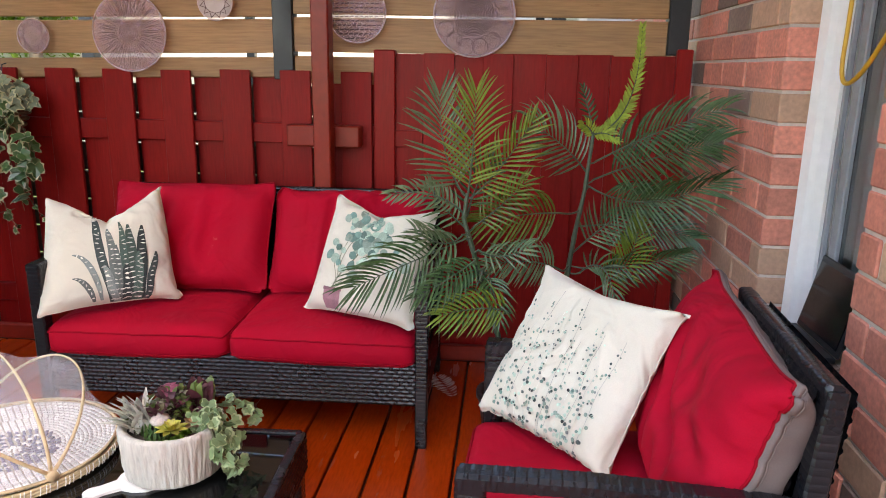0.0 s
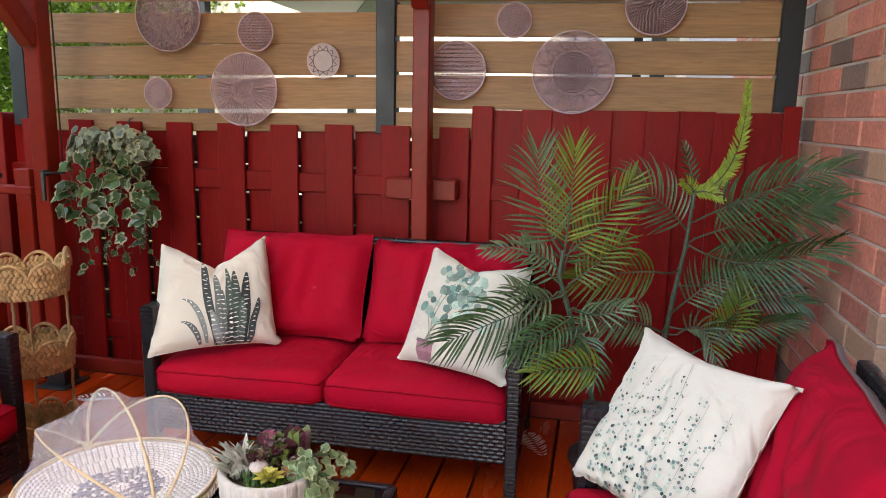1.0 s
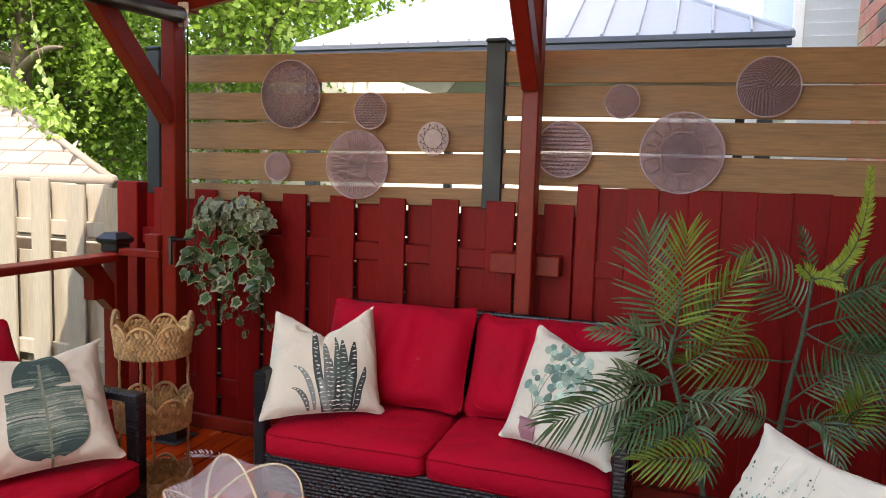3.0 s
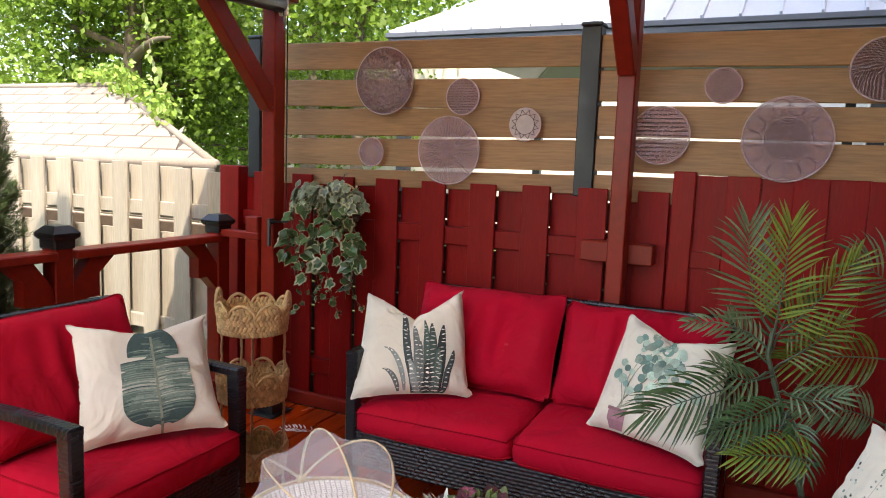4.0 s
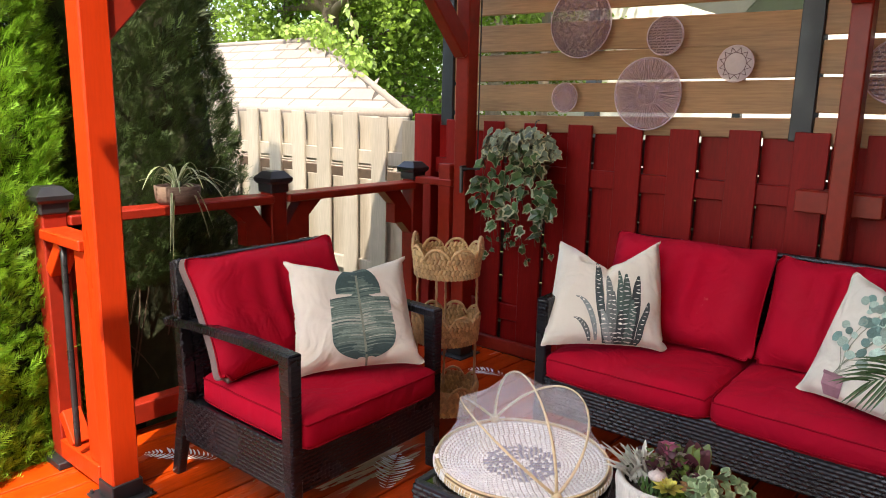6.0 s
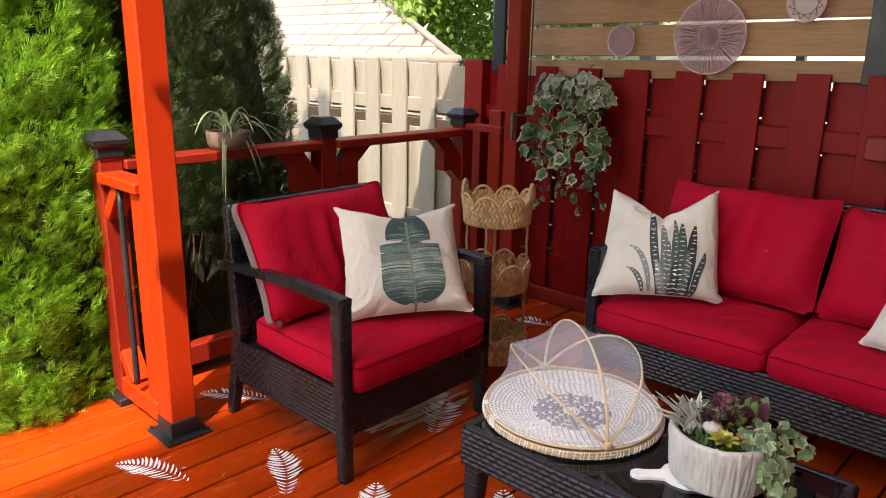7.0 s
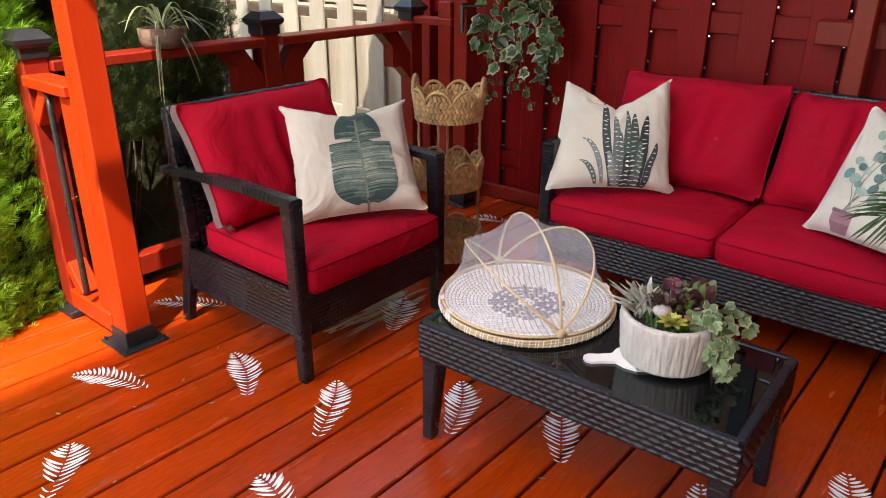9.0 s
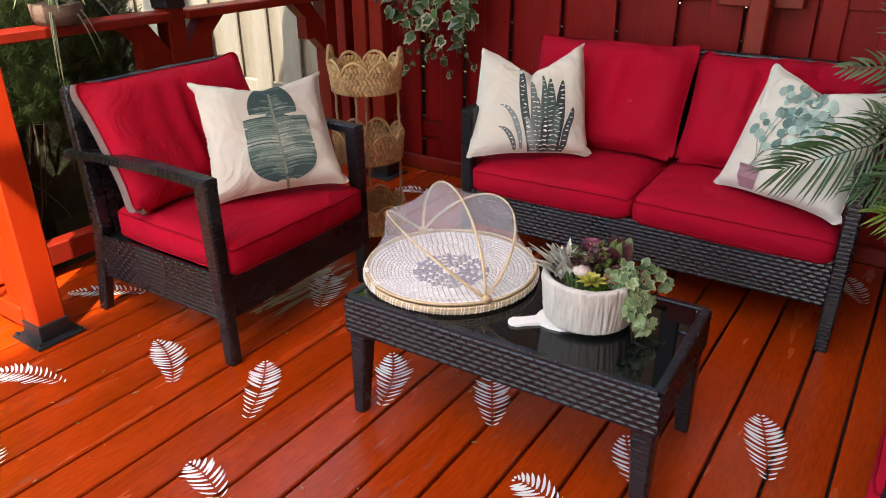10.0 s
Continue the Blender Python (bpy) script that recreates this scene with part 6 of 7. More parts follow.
for a in (0.40, 3.54):
    c = Vector((BR * math.cos(a), BR * math.sin(a), 0.79))
    t = Vector((-math.sin(a), math.cos(a), 0))
    pts = [c + t * (0.034 * math.cos(math.pi * i / 14)) + Vector((0, 0, 0.075 * math.sin(math.pi * i / 14) ** 0.8)) for i in range(15)]
    part("handle", G().tube(pts, [0.0075 + 0.0015 * (i % 2) for i in range(15)], 7), ROPE, stand, "rope handle", smooth=True)
g = G().span((-2.745, 2.955, 0.0), (-2.575, 3.14, 0.008), 0.002).span((-2.712, 2.996, 0.008), (-2.607, 3.104, 0.075), 0.003)
thing("post_shoe", g, BLACK, "black steel shoe round the corner post foot", "post base")
crank = thing("blind_crank", G().tube([(-2.612, 3.000, 1.085), (-2.615, 2.965, 1.085), (-2.49, 2.965, 1.092)], 0.006, 6).tube([(-2.612, 2.965, 1.09), (-2.608, 2.96, 0.955)], 0.010, 8).span((-2.625, 2.96, 1.07), (-2.605, 3.004, 1.10), 0.003), PLASTIC, "black crank handle of the roller blind on the post", "crank")
thing("blind_cable", G().tube([(-2.610, 3.098, 2.24), (-2.610, 3.100, 1.10)], 0.004, 6), PLASTIC, "thin black blind cable down the corner post", "cable")

# ---- laptop on the sill and yellow lead ----
lap = empty("laptop", pose(0.832, 2.045, 0.606, 0, 0, -1), "black open laptop on the brick sill", "laptop")
part("base", G().span((-0.12, -0.145, 0.0), (0.07, 0.145, 0.018), 0.004), PLASTIC, lap)
g = G()
for i in range(4):
    for j in range(9):
        g.span((-0.105 + i * 0.032, -0.128 + j * 0.0285, 0.018), (-0.080 + i * 0.032, -0.105 + j * 0.0285, 0.0205), 0.001)
part("keyboard", g, BLACK, lap)
lid = part("lid", G().box((0.098, 0, 0.125), (0.010, 0.290, 0.225), Matrix.Rotation(radians(13), 4, "Y"), 0.004), PLASTIC, lap)
part("display", G().box((0.0915, 0, 0.127), (0.003, 0.265, 0.19), Matrix.Rotation(radians(13), 4, "Y"), 0.001), material("dark_display", (0.008, 0.008, 0.011), 0.12, vary=0.1, bump=0), lid, "switched-off glossy display")
YEL = material("yellow_lead", (0.55, 0.30, 0.02), 0.5, vary=0.1, bump=0.05)
thing("extension_lead", G().tube(quad_curve((0.79, 1.90, 2.1), (0.79, 1.85, 1.62), (0.785, 1.855, 1.40), 8) + quad_curve((0.785, 1.855, 1.40), (0.785, 1.852, 1.325), (0.785, 1.79, 1.348), 8)[1:] + quad_curve((0.785, 1.79, 1.348), (0.785, 1.71, 1.375), (0.785, 1.58, 1.54), 8)[1:], 0.0055, 8), YEL, "yellow extension lead looped beside the window", "cable", smooth=True)
thing("junction_pipe", G().tube([(0.775, 1.35, 0.0), (0.775, 1.35, 0.42)], 0.022, 10).span((0.745, 1.30, 0.36), (0.797, 1.40, 0.47), 0.006), GREIGE, "grey utility pipe on the brick wall", "pipe", smooth=False)

# ---- dry leaf flecks on the deck ----
rl = random.Random(61)
FLECK = leaf_material("dry_fleck", (0.26, 0.22, 0.10), 0.8, tint=0.5, translucent=0)
g = G()
for k in range(90):
    x, y = rl.uniform(-2.6, 0.3), rl.uniform(0.3, 1.6)
    a, l = rl.uniform(0, 6.28), rl.uniform(0.004, 0.013)
    d, w = Vector((math.cos(a), math.sin(a), 0)) * l, Vector((-math.sin(a), math.cos(a), 0)) * l * 0.35
    p = Vector((x, y, 0.0032))
    g.add([p - d, p - w, p + d + Vector((0, 0, 0.002)), p + w], [(0, 1, 2, 3)])
thing("leaf_litter", g, FLECK, "tiny dry leaf flecks scattered on the deck", "debris", kind="stuff")

# ---- potted palms behind the seats ----


def frond(root, base, ctrl, tip, mats, seed, leaf=0.15, gap=0.021, name="frond"):
    """A feather leaf: an arching midrib with folded leaflets on both sides."""
    r = random.Random(seed)
    n = 36
    a, b, c = Vector(base), Vector(ctrl) * 2 - (Vector(base) + Vector(tip)) / 2, Vector(tip)
    curve = quad_curve(a, b, c, n)
    run = [0.0]
    for i in range(n):
        run.append(run[-1] + (curve[i + 1] - curve[i]).length)
    g = G()
    g.tube(curve, [0.0040 * (1 - 0.72 * i / n) for i in range(n + 1)], 6, False, 1)
    face = Vector((r.gauss(0.05, 0.22), -1.0, r.uniform(0.05, 0.55))).normalized()
    stalk = 0.16 if leaf > 0.06 else 0.04
    count = max(9, int(run[-1] * (1 - stalk) / gap))
    for k in range(count):
        f = k / (count - 1)
        t = lerp(stalk, 0.995, f)
        i = min(int(t * n), n - 1)
        p = lerp(curve[i], curve[i + 1], t * n - i)
        tan = (curve[i + 1] - curve[max(i - 1, 0)]).normalized()
        side = tan.cross(face).normalized()
        for s in (-1, 1):
            if r.random() < 0.03:
                continue
            ln = 1.2 * leaf * (0.55 + 0.45 * math.sin(math.pi * (0.10 + 0.62 * f))) * (1 - 0.38 * f ** 3) * r.uniform(0.90, 1.06)
            ang = lerp(1.22, 0.42, f ** 1.2) + r.uniform(-0.06, 0.06)
            vee = r.uniform(0.22, 0.42)
            fall = r.uniform(0.05, 0.16)
            pts, q = [p], p
            for m in range(5):
                now = ang * (1 - 0.085 * m)
                d = (tan * math.cos(now) + side * (s * math.sin(now)) + face * (vee * (1 - 0.3 * m)) + Vector((0, 0, -fall * m))).normalized()
                q = q + d * ln / 5
                pts.append(q)
            wide = (pts[3] - p).cross(face).normalized()
            w = (0.0016, 0.0038, 0.0044, 0.0038, 0.0024)
            vs = []
            for m in range(5):
                vs += [pts[m] - wide * w[m] + face * w[m] * 0.35, pts[m], pts[m] + wide * w[m] + face * w[m] * 0.35]
            vs.append(pts[5])
            fs = []
            for m in range(4):
                fs += [(3 * m, 3 * m + 1, 3 * m + 4, 3 * m + 3), (3 * m + 1, 3 * m + 2, 3 * m + 5, 3 * m + 4)]
            g.add(vs, fs + [(12, 13, 15), (13, 14, 15)])
    part(name, g, mats, root)


def palm(name, stem, fronds, label, seed):
    root = empty(name, pose(stem[0][0], stem[0][1], 0), label, "potted plant")
    foot = Vector((stem[0][0], stem[0][1], 0))
    cv = []
    for i in range(len(stem) - 1):
        cv += [lerp(Vector(stem[i]), Vector(stem[i + 1]), j / 8) - foot for j in range(8)]
    cv.append(Vector(stem[-1]) - foot)
    g = G()
    g.tube(cv, [(0.0115 if i % 5 else 0.0135) * (1 - 0.45 * i / len(cv)) for i in range(len(cv))], 9)
    part("stem", g, PALM_STEM, root, "grey-green jointed stem", smooth=True)
    for k, (b, c, t, leaf, kind) in enumerate(fronds):
        b, c, t = (Vector(q) - foot for q in (b, c, t))
        near = min(cv, key=lambda q: (q - b).length + max(0, q.z - b.z))
        mats = [(PALM, PALM_YOUNG, PALM_GREY, PALM_SHOOT, PALM_OLIVE)[kind], PALM_STEM]
        if (near - b).length > 0.012:
            part("petiole", G().tube(quad_curve(near, (near + b) / 2 + Vector((0, 0, -0.01)), b, 6), 0.0036, 6), PALM_STEM, root, smooth=True)
        frond(root, b, c, t, mats, seed + k, leaf, 0.009 if kind == 3 else 0.0155)
    pot = part("pot", G().lathe([(0.0005, 0.0), (0.10, 0.0), (0.125, 0.17), (0.132, 0.17), (0.132, 0.19), (0.115, 0.19), (0.112, 0.16), (0.0005, 0.16)], (0, 0, 0.002), 28), PLASTIC, root, "black plastic pot", smooth=True)
    part("soil", G().lathe([(0.0005, 0.172), (0.113, 0.168)], (0, 0, 0), 20), SOIL, pot)
    return root


palm("palm", ((0.05, 2.52, 0.16), (-0.008, 2.50, 0.418), (-0.085, 2.50, 0.66), (-0.143, 2.50, 0.849), (-0.133, 2.50, 0.938)), (
    ((-0.143, 2.5, 0.93), (-0.21, 2.485, 1.08), (-0.232, 2.47, 1.272), 0.16, 2),
    ((-0.131, 2.5, 0.923), (-0.117, 2.48, 1.086), (-0.109, 2.46, 1.285), 0.15, 1),
    ((-0.115, 2.5, 0.928), (-0.021, 2.51, 1.031), (0.084, 2.52, 1.19), 0.125, 1),
    ((-0.121, 2.48, 0.786), (-0.287, 2.365, 0.731), (-0.481, 2.25, 0.659), 0.17, 0),
    ((-0.148, 2.5, 0.871), (-0.25, 2.46, 0.936), (-0.388, 2.42, 0.94), 0.075, 2),
    ((-0.141, 2.5, 0.82), (-0.214, 2.48, 0.891), (-0.265, 2.46, 0.957), 0.09, 2),
    ((-0.055, 2.46, 0.664), (-0.136, 2.41, 0.67), (-0.204, 2.36, 0.577), 0.1, 0),
    ((-0.085, 2.44, 0.724), (-0.162, 2.37, 0.679), (-0.275, 2.3, 0.618), 0.11, 0),
    ((-0.048, 2.45, 0.653), (-0.032, 2.415, 0.623), (-0.006, 2.38, 0.524), 0.1, 0),
    ((0.04, 2.42, 0.536), (-0.061, 2.36, 0.566), (-0.198, 2.3, 0.557), 0.12, 1),
    ((-0.107, 2.52, 0.818), (-0.027, 2.535, 0.881), (0.065, 2.55, 0.973), 0.11, 4),
    ((-0.088, 2.48, 0.742), (-0.004, 2.5, 0.716), (0.09, 2.52, 0.749), 0.09, 2),
    ((-0.131, 2.53, 0.858), (-0.101, 2.555, 0.96), (-0.05, 2.58, 1.048), 0.11, 0),
    ((-0.143, 2.46, 0.8), (-0.203, 2.41, 0.778), (-0.291, 2.36, 0.825), 0.11, 2),
    ((-0.07, 2.45, 0.68), (-0.093, 2.415, 0.615), (-0.141, 2.38, 0.535), 0.1, 0),
), "bushy green areca palm in a pot beside the loveseat", 100)
palm("palm", ((0.235, 2.86, 0.16), (0.252, 2.83, 0.519), (0.281, 2.83, 0.749), (0.307, 2.83, 0.91), (0.325, 2.83, 1.127)), (
    ((0.231, 2.74, 0.832), (0.091, 2.68, 0.837), (-0.088, 2.62, 0.812), 0.165, 4),
    ((0.232, 2.74, 0.605), (0.099, 2.62, 0.67), (-0.06, 2.5, 0.68), 0.125, 2),
    ((0.325, 2.83, 1.127), (0.443, 2.81, 1.244), (0.471, 2.79, 1.519), 0.042, 3),
    ((0.323, 2.83, 1.123), (0.303, 2.815, 1.153), (0.276, 2.8, 1.167), 0.04, 3),
    ((0.328, 2.83, 1.124), (0.367, 2.805, 1.132), (0.409, 2.78, 1.113), 0.045, 3),
    ((0.324, 2.83, 1.145), (0.301, 2.835, 1.22), (0.278, 2.84, 1.296), 0.045, 0),
    ((0.31, 2.83, 0.978), (0.212, 2.785, 1.082), (0.1, 2.74, 1.157), 0.17, 2),
    ((0.337, 2.83, 0.952), (0.529, 2.69, 1.056), (0.711, 2.55, 1.13), 0.17, 0),
    ((0.34, 2.83, 1.022), (0.525, 2.705, 1.141), (0.722, 2.58, 1.241), 0.15, 0),
    ((0.32, 2.83, 0.927), (0.51, 2.665, 0.9), (0.713, 2.5, 1.012), 0.16, 0),
    ((0.284, 2.83, 0.666), (0.412, 2.765, 0.809), (0.547, 2.7, 0.925), 0.165, 2),
    ((0.357, 2.83, 0.499), (0.465, 2.755, 0.632), (0.499, 2.68, 0.815), 0.11, 1),
    ((0.36, 2.8, 0.606), (0.513, 2.725, 0.646), (0.662, 2.65, 0.715), 0.11, 0),
    ((0.306, 2.82, 0.578), (0.382, 2.76, 0.621), (0.437, 2.7, 0.508), 0.1, 2),
    ((0.295, 2.83, 0.766), (0.51, 2.765, 0.787), (0.696, 2.7, 0.763), 0.13, 0),
), "tall palm with dark feathery fronds beside the brick wall", 140)

# ---- variegated ivy in a hanging wall basket ----
ivy = empty("hanging_ivy", pose(-2.330, 3.16, 1.16), "variegated ivy trailing from a wicker wall basket on the fence", "hanging plant")
g = G()
for j in range(5):
    r = 0.12 - 0.012 * j
    pts = [(r * math.cos(a), 0.06 + r * 0.8 * math.sin(a), -0.028 * j) for a in (2 * math.pi * i / 24 for i in range(25))]
    g.tube(pts, 0.011, 6, False)
part("basket", g, material("dark_wicker_basket", (0.14, 0.08, 0.04), 0.8, vary=0.3, grain=90, bump=0.5), ivy, "brown wicker wall basket", smooth=True)
part("basket_handle", G().tube([(0.12 * math.cos(math.pi * i / 14), 0.08, 0.135 * math.sin(math.pi * i / 14)) for i in range(15)], 0.007, 6), ROPE, ivy, "arched wicker handle", smooth=True)
part("hook", G().tube([(0.0, 0.115, 0.19), (0.0, 0.085, 0.185), (0.0, 0.075, 0.15), (0.0, 0.08, 0.125)], 0.003, 6), BLACK, ivy)
ri = random.Random(31)
for k in range(17):      # the crown over the basket, crowded, its leaves paled as if catching light
    a = 3.1416 * (k + ri.uniform(0.1, 0.9)) / 17
    x = 0.215 * math.cos(a) + ri.gauss(0, 0.012)
    y = -0.05 - 0.07 * math.sin(a) + ri.gauss(0, 0.015)
    ivy_trail("ivy_trail", ivy, [(x * 0.25, 0.03, 0.05), (x * 0.75, y, 0.080 + 0.03 * math.sin(a) + ri.uniform(-0.02, 0.02)), (x * 1.05, y - 0.03, 0.03 + ri.uniform(-0.05, 0.03))], 9, 0.043, [IVY_LIT, IVY_EDGE, VINE], 200 + k, sway=0.030)
for k, (x0, x1, x2, reach, count) in enumerate(((-0.20, -0.21, -0.17, 0.30, 9), (-0.16, -0.20, -0.21, 0.36, 10), (-0.10, -0.14, -0.17, 0.40, 9), (0.12, 0.17, 0.19, 0.34, 13), (0.17, 0.22, 0.21, 0.30, 12), (0.10, 0.14, 0.16, 0.42, 12),
                                                (-0.03, -0.03, -0.01, 0.36, 10), (0.03, 0.05, 0.05, 0.30, 10), (-0.06, -0.05, -0.04, 0.42, 8), (0.02, 0.03, 0.06, 0.46, 8), (0.06, 0.10, 0.12, 0.50, 7), (-0.12, -0.12, -0.10, 0.46, 6))):
    y = -0.10 + ri.gauss(0, 0.02)
    ivy_trail("ivy_trail", ivy, [(x0 * 0.6, 0.0, 0.07), (x0, y, 0.03), (x1, y - 0.01, -reach * 0.5), (x2, y + 0.02, -reach)], count, 0.054, [IVY, IVY_EDGE, VINE], 230 + k, sway=0.034)
for k, pts in enumerate(((( -0.16, -0.08, -0.30), (-0.13, -0.08, -0.46), (-0.03, -0.06, -0.49), (0.08, -0.04, -0.46)), ((0.03, -0.08, -0.36), (0.06, -0.08, -0.50), (0.10, -0.06, -0.56)), ((-0.20, -0.08, -0.28), (-0.16, -0.06, -0.50), (-0.24, -0.04, -0.62)),
                         ((0.14, -0.08, -0.35), (0.19, -0.06, -0.47), (0.24, -0.05, -0.52)), ((-0.02, -0.08, -0.36), (-0.06, -0.06, -0.52)))):
    ivy_trail("ivy_trail", ivy, pts, 6, 0.026, [IVY, IVY_EDGE, VINE], 260 + k, sway=0.02)

# ---- spider plant on the rail ----
spider = empty("spider_plant", pose(-3.010, 1.525, 0.985), "spider plant in a weathered bark pot on the railing", "potted plant")
part("pot", G().lathe([(0.0005, 0), (0.080, 0), (0.092, 0.02), (0.094, 0.075), (0.085, 0.078), (0.082, 0.06), (0.0005, 0.06)], n=28, wobble=lambda a, z, r: 0.003 * noise.noise(Vector((a * 9, z * 20, 3)))), material("weathered_bark_pot", (0.12, 0.080, 0.058), 0.85, vary=0.35, grain=50, stretch=(1, 1, 3), bump=0.8, spots=(0.42, 0.38, 0.34), spot_amount=0.18, spot_scale=14), spider, smooth=True)
SPIDER = leaf_material("spider_leaf", (0.135, 0.20, 0.075), 0.45, tint=0.3)
SPIDER_W = leaf_material("spider_leaf_edge", (0.36, 0.40, 0.24), 0.45, tint=0.2)
rs = random.Random(77)
for k in range(26):
    a = rs.uniform(0, 6.28)
    l = rs.uniform(0.13, 0.29)
    drop = rs.uniform(-0.03, 0.06) if k > 3 else -rs.uniform(0.15, 0.30)
    if k <= 3:
        a = rs.uniform(-1.0, 0.6)
        l = 0.16
    d = Vector((math.cos(a), math.sin(a), 0))
    cv = quad_curve((0, 0, 0.06), d * l * 0.5 + Vector((0, 0, rs.uniform(0.14, 0.27))), d * l + Vector((0, 0, 0.05 + drop)), 10)
    g = G()
    vs = []
    for i, p in enumerate(cv):
        w = 0.0058 * (1 - (i / 10) ** 3) + 0.0005
        s = Vector((-d.y, d.x, 0))
        vs += [p - s * w, p - s * w * 0.45, p + s * w * 0.45, p + s * w]
    for i in range(10):
        for j in range(3):
            g.add([vs[4 * i + j], vs[4 * i + j + 1], vs[4 * i + 5 + j], vs[4 * i + 4 + j]], [(0, 1, 2, 3)], 1 if j == 1 else 0)
    part("leaf", g, [SPIDER_W, SPIDER], spider)

# ---- cedars beside the rail ----


def cedar(cx, cy, radius, z0, z1, n, seed, label, squash=1.0, mats=(CEDAR, CEDAR_IN), bare=0.0):
    r = random.Random(seed)
    root = empty("cedar", pose(cx, cy, z0), label, "conifer")
    h = z1 - z0
    part("trunk", G().tube([(0, 0, -0.1), (0.02, 0.0, h * 0.5), (0, 0.02, h * 0.97)], [0.07, 0.05, 0.01], 8), BARK, root, smooth=True)

    def radius_at(t, a):
        base = radius * (1.0 - 0.75 * t ** 2.2) * (1.0 + 0.10 * min(1, t * 4))
        return base * (1 + 0.15 * noise.noise(Vector((math.cos(a) * 2 + seed, math.sin(a) * 2, t * 7))) + 0.13 * noise.noise(Vector((math.cos(a) * 6, math.sin(a) * 6 + seed, t * 20))))
    # near-black core paints in the shade between and below the sprays
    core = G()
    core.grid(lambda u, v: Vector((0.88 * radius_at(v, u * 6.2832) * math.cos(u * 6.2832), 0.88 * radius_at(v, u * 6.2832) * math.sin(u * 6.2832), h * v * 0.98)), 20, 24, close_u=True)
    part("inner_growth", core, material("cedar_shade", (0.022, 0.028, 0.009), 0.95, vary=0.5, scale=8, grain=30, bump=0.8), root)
    vs, fs, slots = [], [], []
    for k in range(n):
        t, a = bare + (1 - bare) * r.random() ** 1.25, r.uniform(0, 6.2832)
        depth = r.choice((1.03, 1.01, 0.99, 0.97, 0.93))
        rad = radius_at(t, a) * depth
        p = Vector((rad * math.cos(a), rad * math.sin(a) * squash, t * h))
        away = Vector((math.cos(a), math.sin(a), 0))
        tang = Vector((-away.y, away.x, 0))
        outw = (away * r.uniform(0.3, 0.9) + Vector((0, 0, r.uniform(0.35, 1.1))) + tang * r.gauss(0, 0.5)).normalized()
        side = outw.cross(away + Vector((r.gauss(0, 0.35), r.gauss(0, 0.35), r.gauss(0, 0.35)))).normalized()
        size = r.uniform(0.055, 0.105)
        # deeper sprays take the second material, darker by default for inner shade
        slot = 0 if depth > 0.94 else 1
        flat = outw.cross(side).normalized()
        for i in range(13):
            if i == 12:
                base, dirn, ln = p + outw * size * 0.75, outw, size * 0.30
            else:
                sg = 1 if i % 2 else -1
                h_ = (i // 2) / 6
                base = p + outw * size * (0.08 + 0.80 * h_)
                dirn = (outw * 0.95 + side * sg * 0.60 + flat * r.uniform(-0.25, 0.25)).normalized()
                ln = size * (0.58 - 0.30 * h_) * r.uniform(0.75, 1.15)
            wv = dirn.cross(flat).normalized() * (0.0010 + 0.0115 * size)
            o = len(vs)
            vs += [base, base + dirn * ln * 0.5 - wv, base + dirn * ln, base + dirn * ln * 0.5 + wv]
            fs.append((o, o + 1, o + 2, o + 3))
            slots.append(slot)
    g = G()
    g.v, g.f, g.m = [tuple(v) for v in vs], fs, slots
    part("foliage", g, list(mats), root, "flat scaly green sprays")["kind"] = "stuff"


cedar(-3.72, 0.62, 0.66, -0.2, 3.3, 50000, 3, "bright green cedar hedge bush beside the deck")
cedar(-3.78, 1.62, 0.52, -0.2, 3.6, 22000, 8, "green cedar behind the railing, its shade put into darker foliage", mats=(CEDAR_SHADED, CEDAR_SHADED), bare=0.20)
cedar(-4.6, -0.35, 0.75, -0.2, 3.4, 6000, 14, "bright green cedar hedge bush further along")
g = G()
rb = random.Random(5)
for k in range(26):
    a = Vector((-3.42 + rb.gauss(0, 0.08), rb.uniform(1.25, 2.2), -0.2))
    b = a + Vector((rb.uniform(-0.05, 0.22), rb.uniform(-0.2, 0.2), rb.uniform(0.5, 0.9)))
    g.tube(quad_curve(a, (a + b) / 2 + Vector((rb.gauss(0, 0.06), rb.gauss(0, 0.06), 0)), b, 6), 0.004, 4)
thing("bare_twigs", g, BARK, "bare brown cedar twigs low behind the railing", "twigs", kind="stuff")

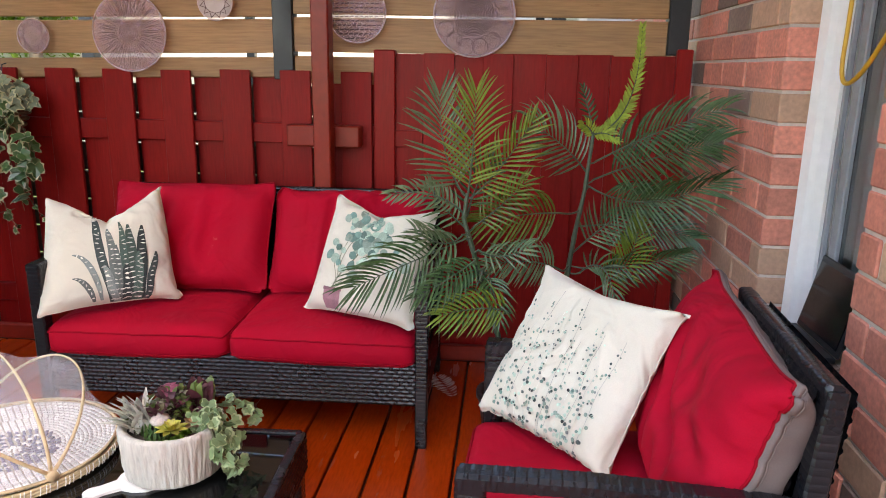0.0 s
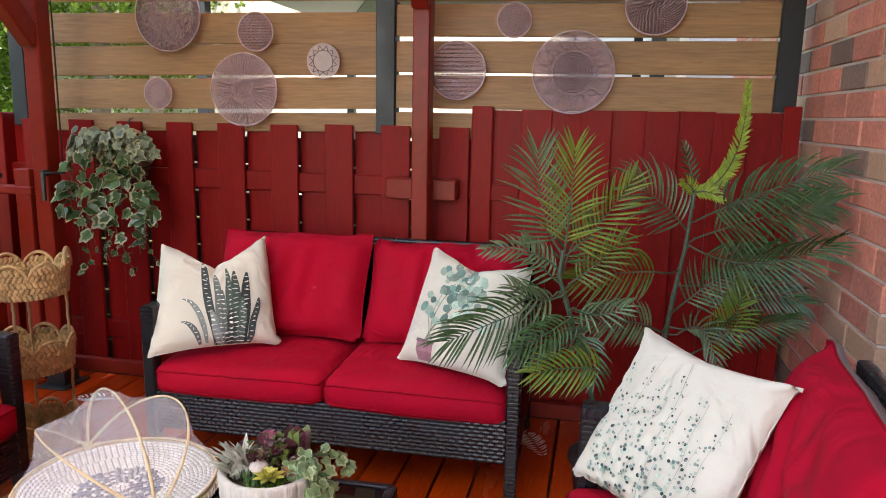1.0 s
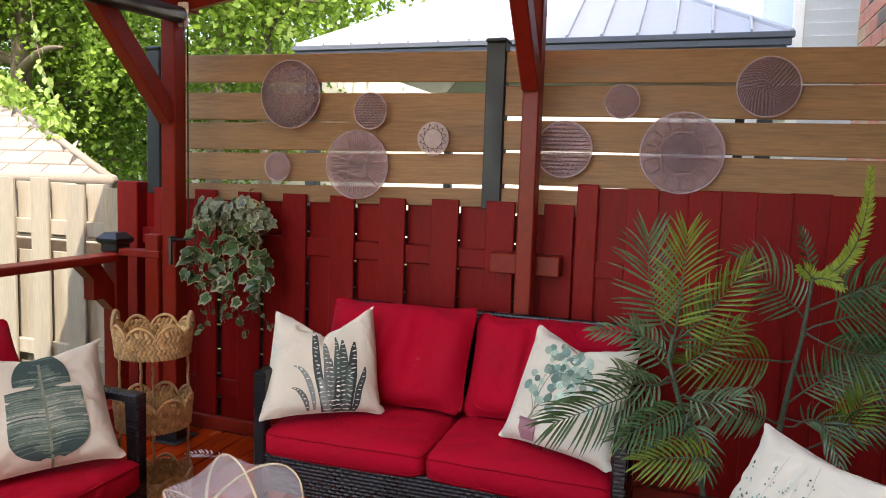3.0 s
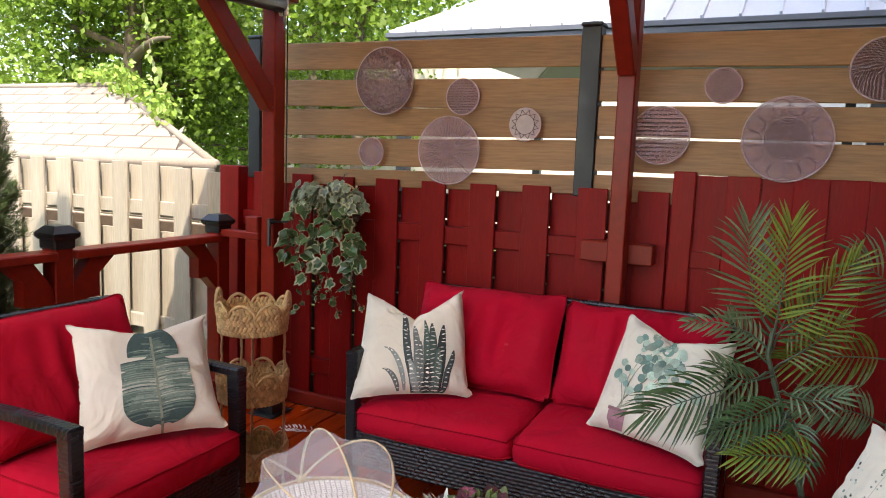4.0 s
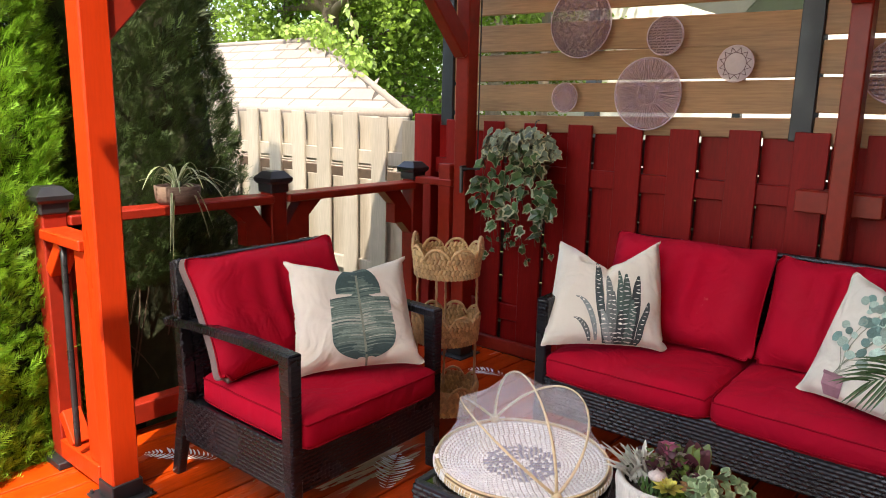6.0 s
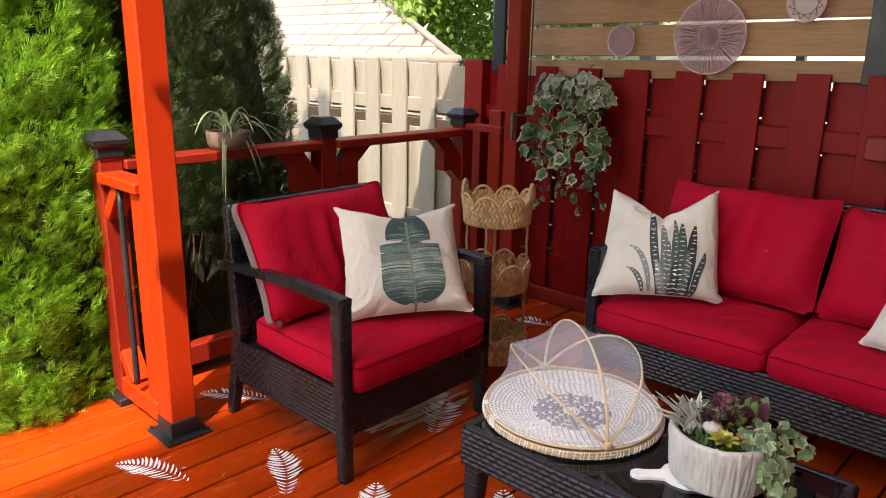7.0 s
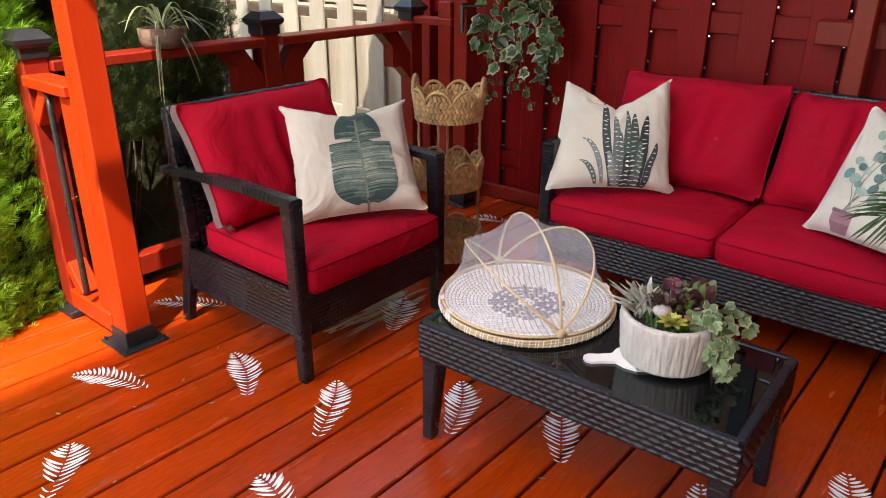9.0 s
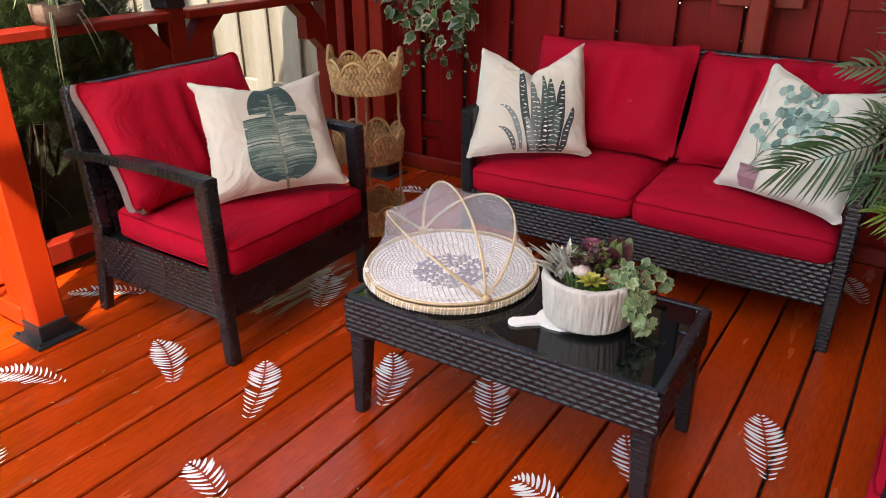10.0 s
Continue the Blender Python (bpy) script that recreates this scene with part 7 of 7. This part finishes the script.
# ---- trees beyond the fence ----


def tree(x, y, height, crown, n, seed, label, trunk=0.16, low=0.32, leaf=0.115, airy=False):
    r = random.Random(seed)
    root = empty("tree", pose(x, y, -0.22), label, "tree")
    g = G()
    top = Vector((r.uniform(-0.4, 0.4), r.uniform(-0.3, 0.3), height * 0.9))
    g.tube(quad_curve((0, 0, 0), (0.15, 0.1, height * 0.45), top, 10), [trunk * (1 - 0.075 * i) for i in range(11)], 9)
    tips = []
    for k in range(16):
        z = height * r.uniform(low, 0.85)
        a = r.uniform(0, 6.28)
        l = crown * r.uniform(0.5, 1.0)
        b = Vector((0.1, 0.07, z))
        e = b + Vector((math.cos(a) * l, math.sin(a) * l, l * r.uniform(-0.05, 0.5)))
        m = (b + e) / 2 + Vector((0, 0, 0.25))
        g.tube(quad_curve(b, m, e, 7), [0.07 * trunk / 0.16 * (1 - 0.12 * i) for i in range(8)], 6)
        tips += [lerp(m, e, 0.3), lerp(m, e, 0.7), e]
    part("trunk", g, BARK, root, smooth=True)
    vs, fs = [], []
    for k in range(n):
        c = tips[r.randrange(len(tips))] + Vector((r.gauss(0, 0.55), r.gauss(0, 0.55), r.gauss(0, 0.42)))
        if c.z < height * low * 0.86 or (airy and c.x * 0.76 - c.y * 0.65 > -0.4 and abs(c.x * 0.65 + c.y * 0.76) < 0.9 and c.z < 4.6):
            continue
        s = leaf * r.uniform(0.55, 1.15)
        d = Vector((r.gauss(0, 1), r.gauss(0, 1), r.gauss(0, 0.6) - 0.5)).normalized()
        w = d.orthogonal().normalized() * s * 0.36
        w = Matrix.Rotation(r.uniform(0, 3.14), 3, d) @ w
        o = len(vs)
        vs += [tuple(c), tuple(c + d * s * 0.5 + w), tuple(c + d * s), tuple(c + d * s * 0.5 - w)]
        fs.append((o, o + 1, o + 2, o + 3))
    g = G()
    g.v, g.f, g.m = vs, fs, [0] * len(fs)
    part("crown", g, TREE, root, "loose bright green leaves")["kind"] = "stuff"


tree(-13.4, 10.0, 8.5, 3.6, 30000, 2, "broad leafy tree behind the shed", 0.20, 0.22)
tree(-11.06, 9.23, 8.0, 3.2, 26000, 5, "leafy tree with a dark forked trunk behind the shed", 0.24, 0.22, airy=True)
tree(-8.0, 10.4, 8.0, 3.0, 19000, 6, "leafy tree behind the corner of the deck", 0.17, 0.46)
tree(-6.2, 9.2, 6.4, 2.2, 13000, 9, "younger leafy tree near the gazebo", 0.11, 0.52)
tree(-15.5, 9.0, 8.5, 3.8, 18000, 12, "broad leafy tree further along", 0.2, 0.2, 0.10)
tree(-10.2, 13.6, 6.0, 3.4, 22000, 17, "distant leafy tree beyond the gardens", 0.15, 0.14, 0.11)
tree(-14.5, 15.0, 5.5, 3.8, 16000, 21, "distant leafy tree beyond the gardens", 0.15, 0.1, 0.13)
tree(-12.9, 11.5, 8.0, 3.4, 26000, 33, "broad leafy tree in the second row", 0.18, 0.2, 0.10)
# a vine hanging from the tree in front of the crown
vine = empty("hanging_vine", pose(-6.40, 5.5, 2.62), "sunlit vine with large pale green leaves hanging from the tree", "vine")
rv = random.Random(14)
cv = quad_curve((-0.02, 0, 0.9), (-0.02, 0.02, -0.25), (0.36, 0, -0.62), 14)
part("stem", G().tube(cv, 0.004, 5), BARK, vine)
VINE_LEAF = leaf_material("vine_leaf", (0.26, 0.36, 0.10), 0.5, tint=0.3, translucent=0.35)
for k in range(22):
    c = cv[min(14, 5 + k * 9 // 21)] + Vector((rv.gauss(0, 0.03), rv.gauss(0, 0.03), rv.gauss(0, 0.03)))
    d = Vector((rv.gauss(0, 0.45), rv.gauss(-0.2, 0.3), -0.8)).normalized()
    w = Matrix.Rotation(rv.uniform(-0.8, 0.8), 3, d) @ d.cross(Vector((0, 1, 0))).normalized()
    s = rv.uniform(0.07, 0.13)
    g = G().add([c, c + d * s * 0.22 + w * s * 0.30, c + d * s * 0.55 + w * s * 0.27, c + d * s, c + d * s * 0.55 - w * s * 0.27, c + d * s * 0.22 - w * s * 0.30], [(0, 1, 2, 3), (0, 3, 4, 5)])
    part("leaf", g, VINE_LEAF, vine)
# sunlit sprigs hanging over the shed roof
sprigs = empty("overhanging_branch", pose(-6.30, 5.40, 2.05), "sunlit leafy branch hanging over the shed roof", "branch")
rg = random.Random(91)
gb, gl = G(), G()
for k in range(15):
    f = rg.uniform(-0.25, 0.62)
    foot = Vector((2.39 * f - 0.45, -1.03 * max(f, 0) + 0.05, -0.77 * max(f, 0) + 0.05))
    a = foot + Vector((rg.uniform(-0.6, 0.1), rg.uniform(0.2, 0.6), rg.uniform(0.02, 0.16)))
    e = foot + Vector((rg.uniform(-0.25, 0.15), rg.uniform(-0.15, 0.1), rg.uniform(-0.02, 0.10)))
    cv = quad_curve(a, (a + e) / 2 + Vector((0, 0, 0.08)), e, 10)
    gb.tube(cv, [0.006 - 0.0005 * i for i in range(11)], 5)
    for i in range(70):
        c = cv[rg.randrange(2, 11)] + Vector((rg.gauss(0, 0.09), rg.gauss(0, 0.08), abs(rg.gauss(0, 0.07))))
        d = Vector((rg.gauss(0, 0.6), rg.gauss(0, 0.6), rg.gauss(-0.7, 0.4))).normalized()
        w = Matrix.Rotation(rg.uniform(0, 3.14), 3, d) @ d.orthogonal().normalized()
        s = rg.uniform(0.05, 0.09)
        gl.add([c, c + d * s * 0.25 + w * s * 0.26, c + d * s * 0.55 + w * s * 0.27, c + d * s, c + d * s * 0.55 - w * s * 0.27, c + d * s * 0.25 - w * s * 0.26], [(0, 1, 2, 3), (0, 3, 4, 5)])
part("twig", gb, BARK, sprigs)
part("leaves", gl, leaf_material("sunlit_leaf", (0.18, 0.29, 0.045), 0.5, translucent=0.3), sprigs, "bright yellow-green leaves")["kind"] = "stuff"
hedge = G()
rh = random.Random(50)
for k in range(9000):
    c = Vector((rh.uniform(-26, 4), 18 + rh.gauss(0, 0.6), rh.uniform(-0.2, 2.9) + 0.5 * math.sin(k)))
    s = rh.uniform(0.15, 0.32)
    d = Vector((rh.gauss(0, 1), rh.gauss(0, 0.4), rh.gauss(0, 1))).normalized()
    w = d.orthogonal().normalized() * s * 0.4
    hedge.add([c, c + d * s * 0.5 + w, c + d * s, c + d * s * 0.5 - w], [(0, 1, 2, 3)])
thing("far_hedge", hedge, TREE, "distant green hedge beyond the gardens", "hedge", kind="stuff")
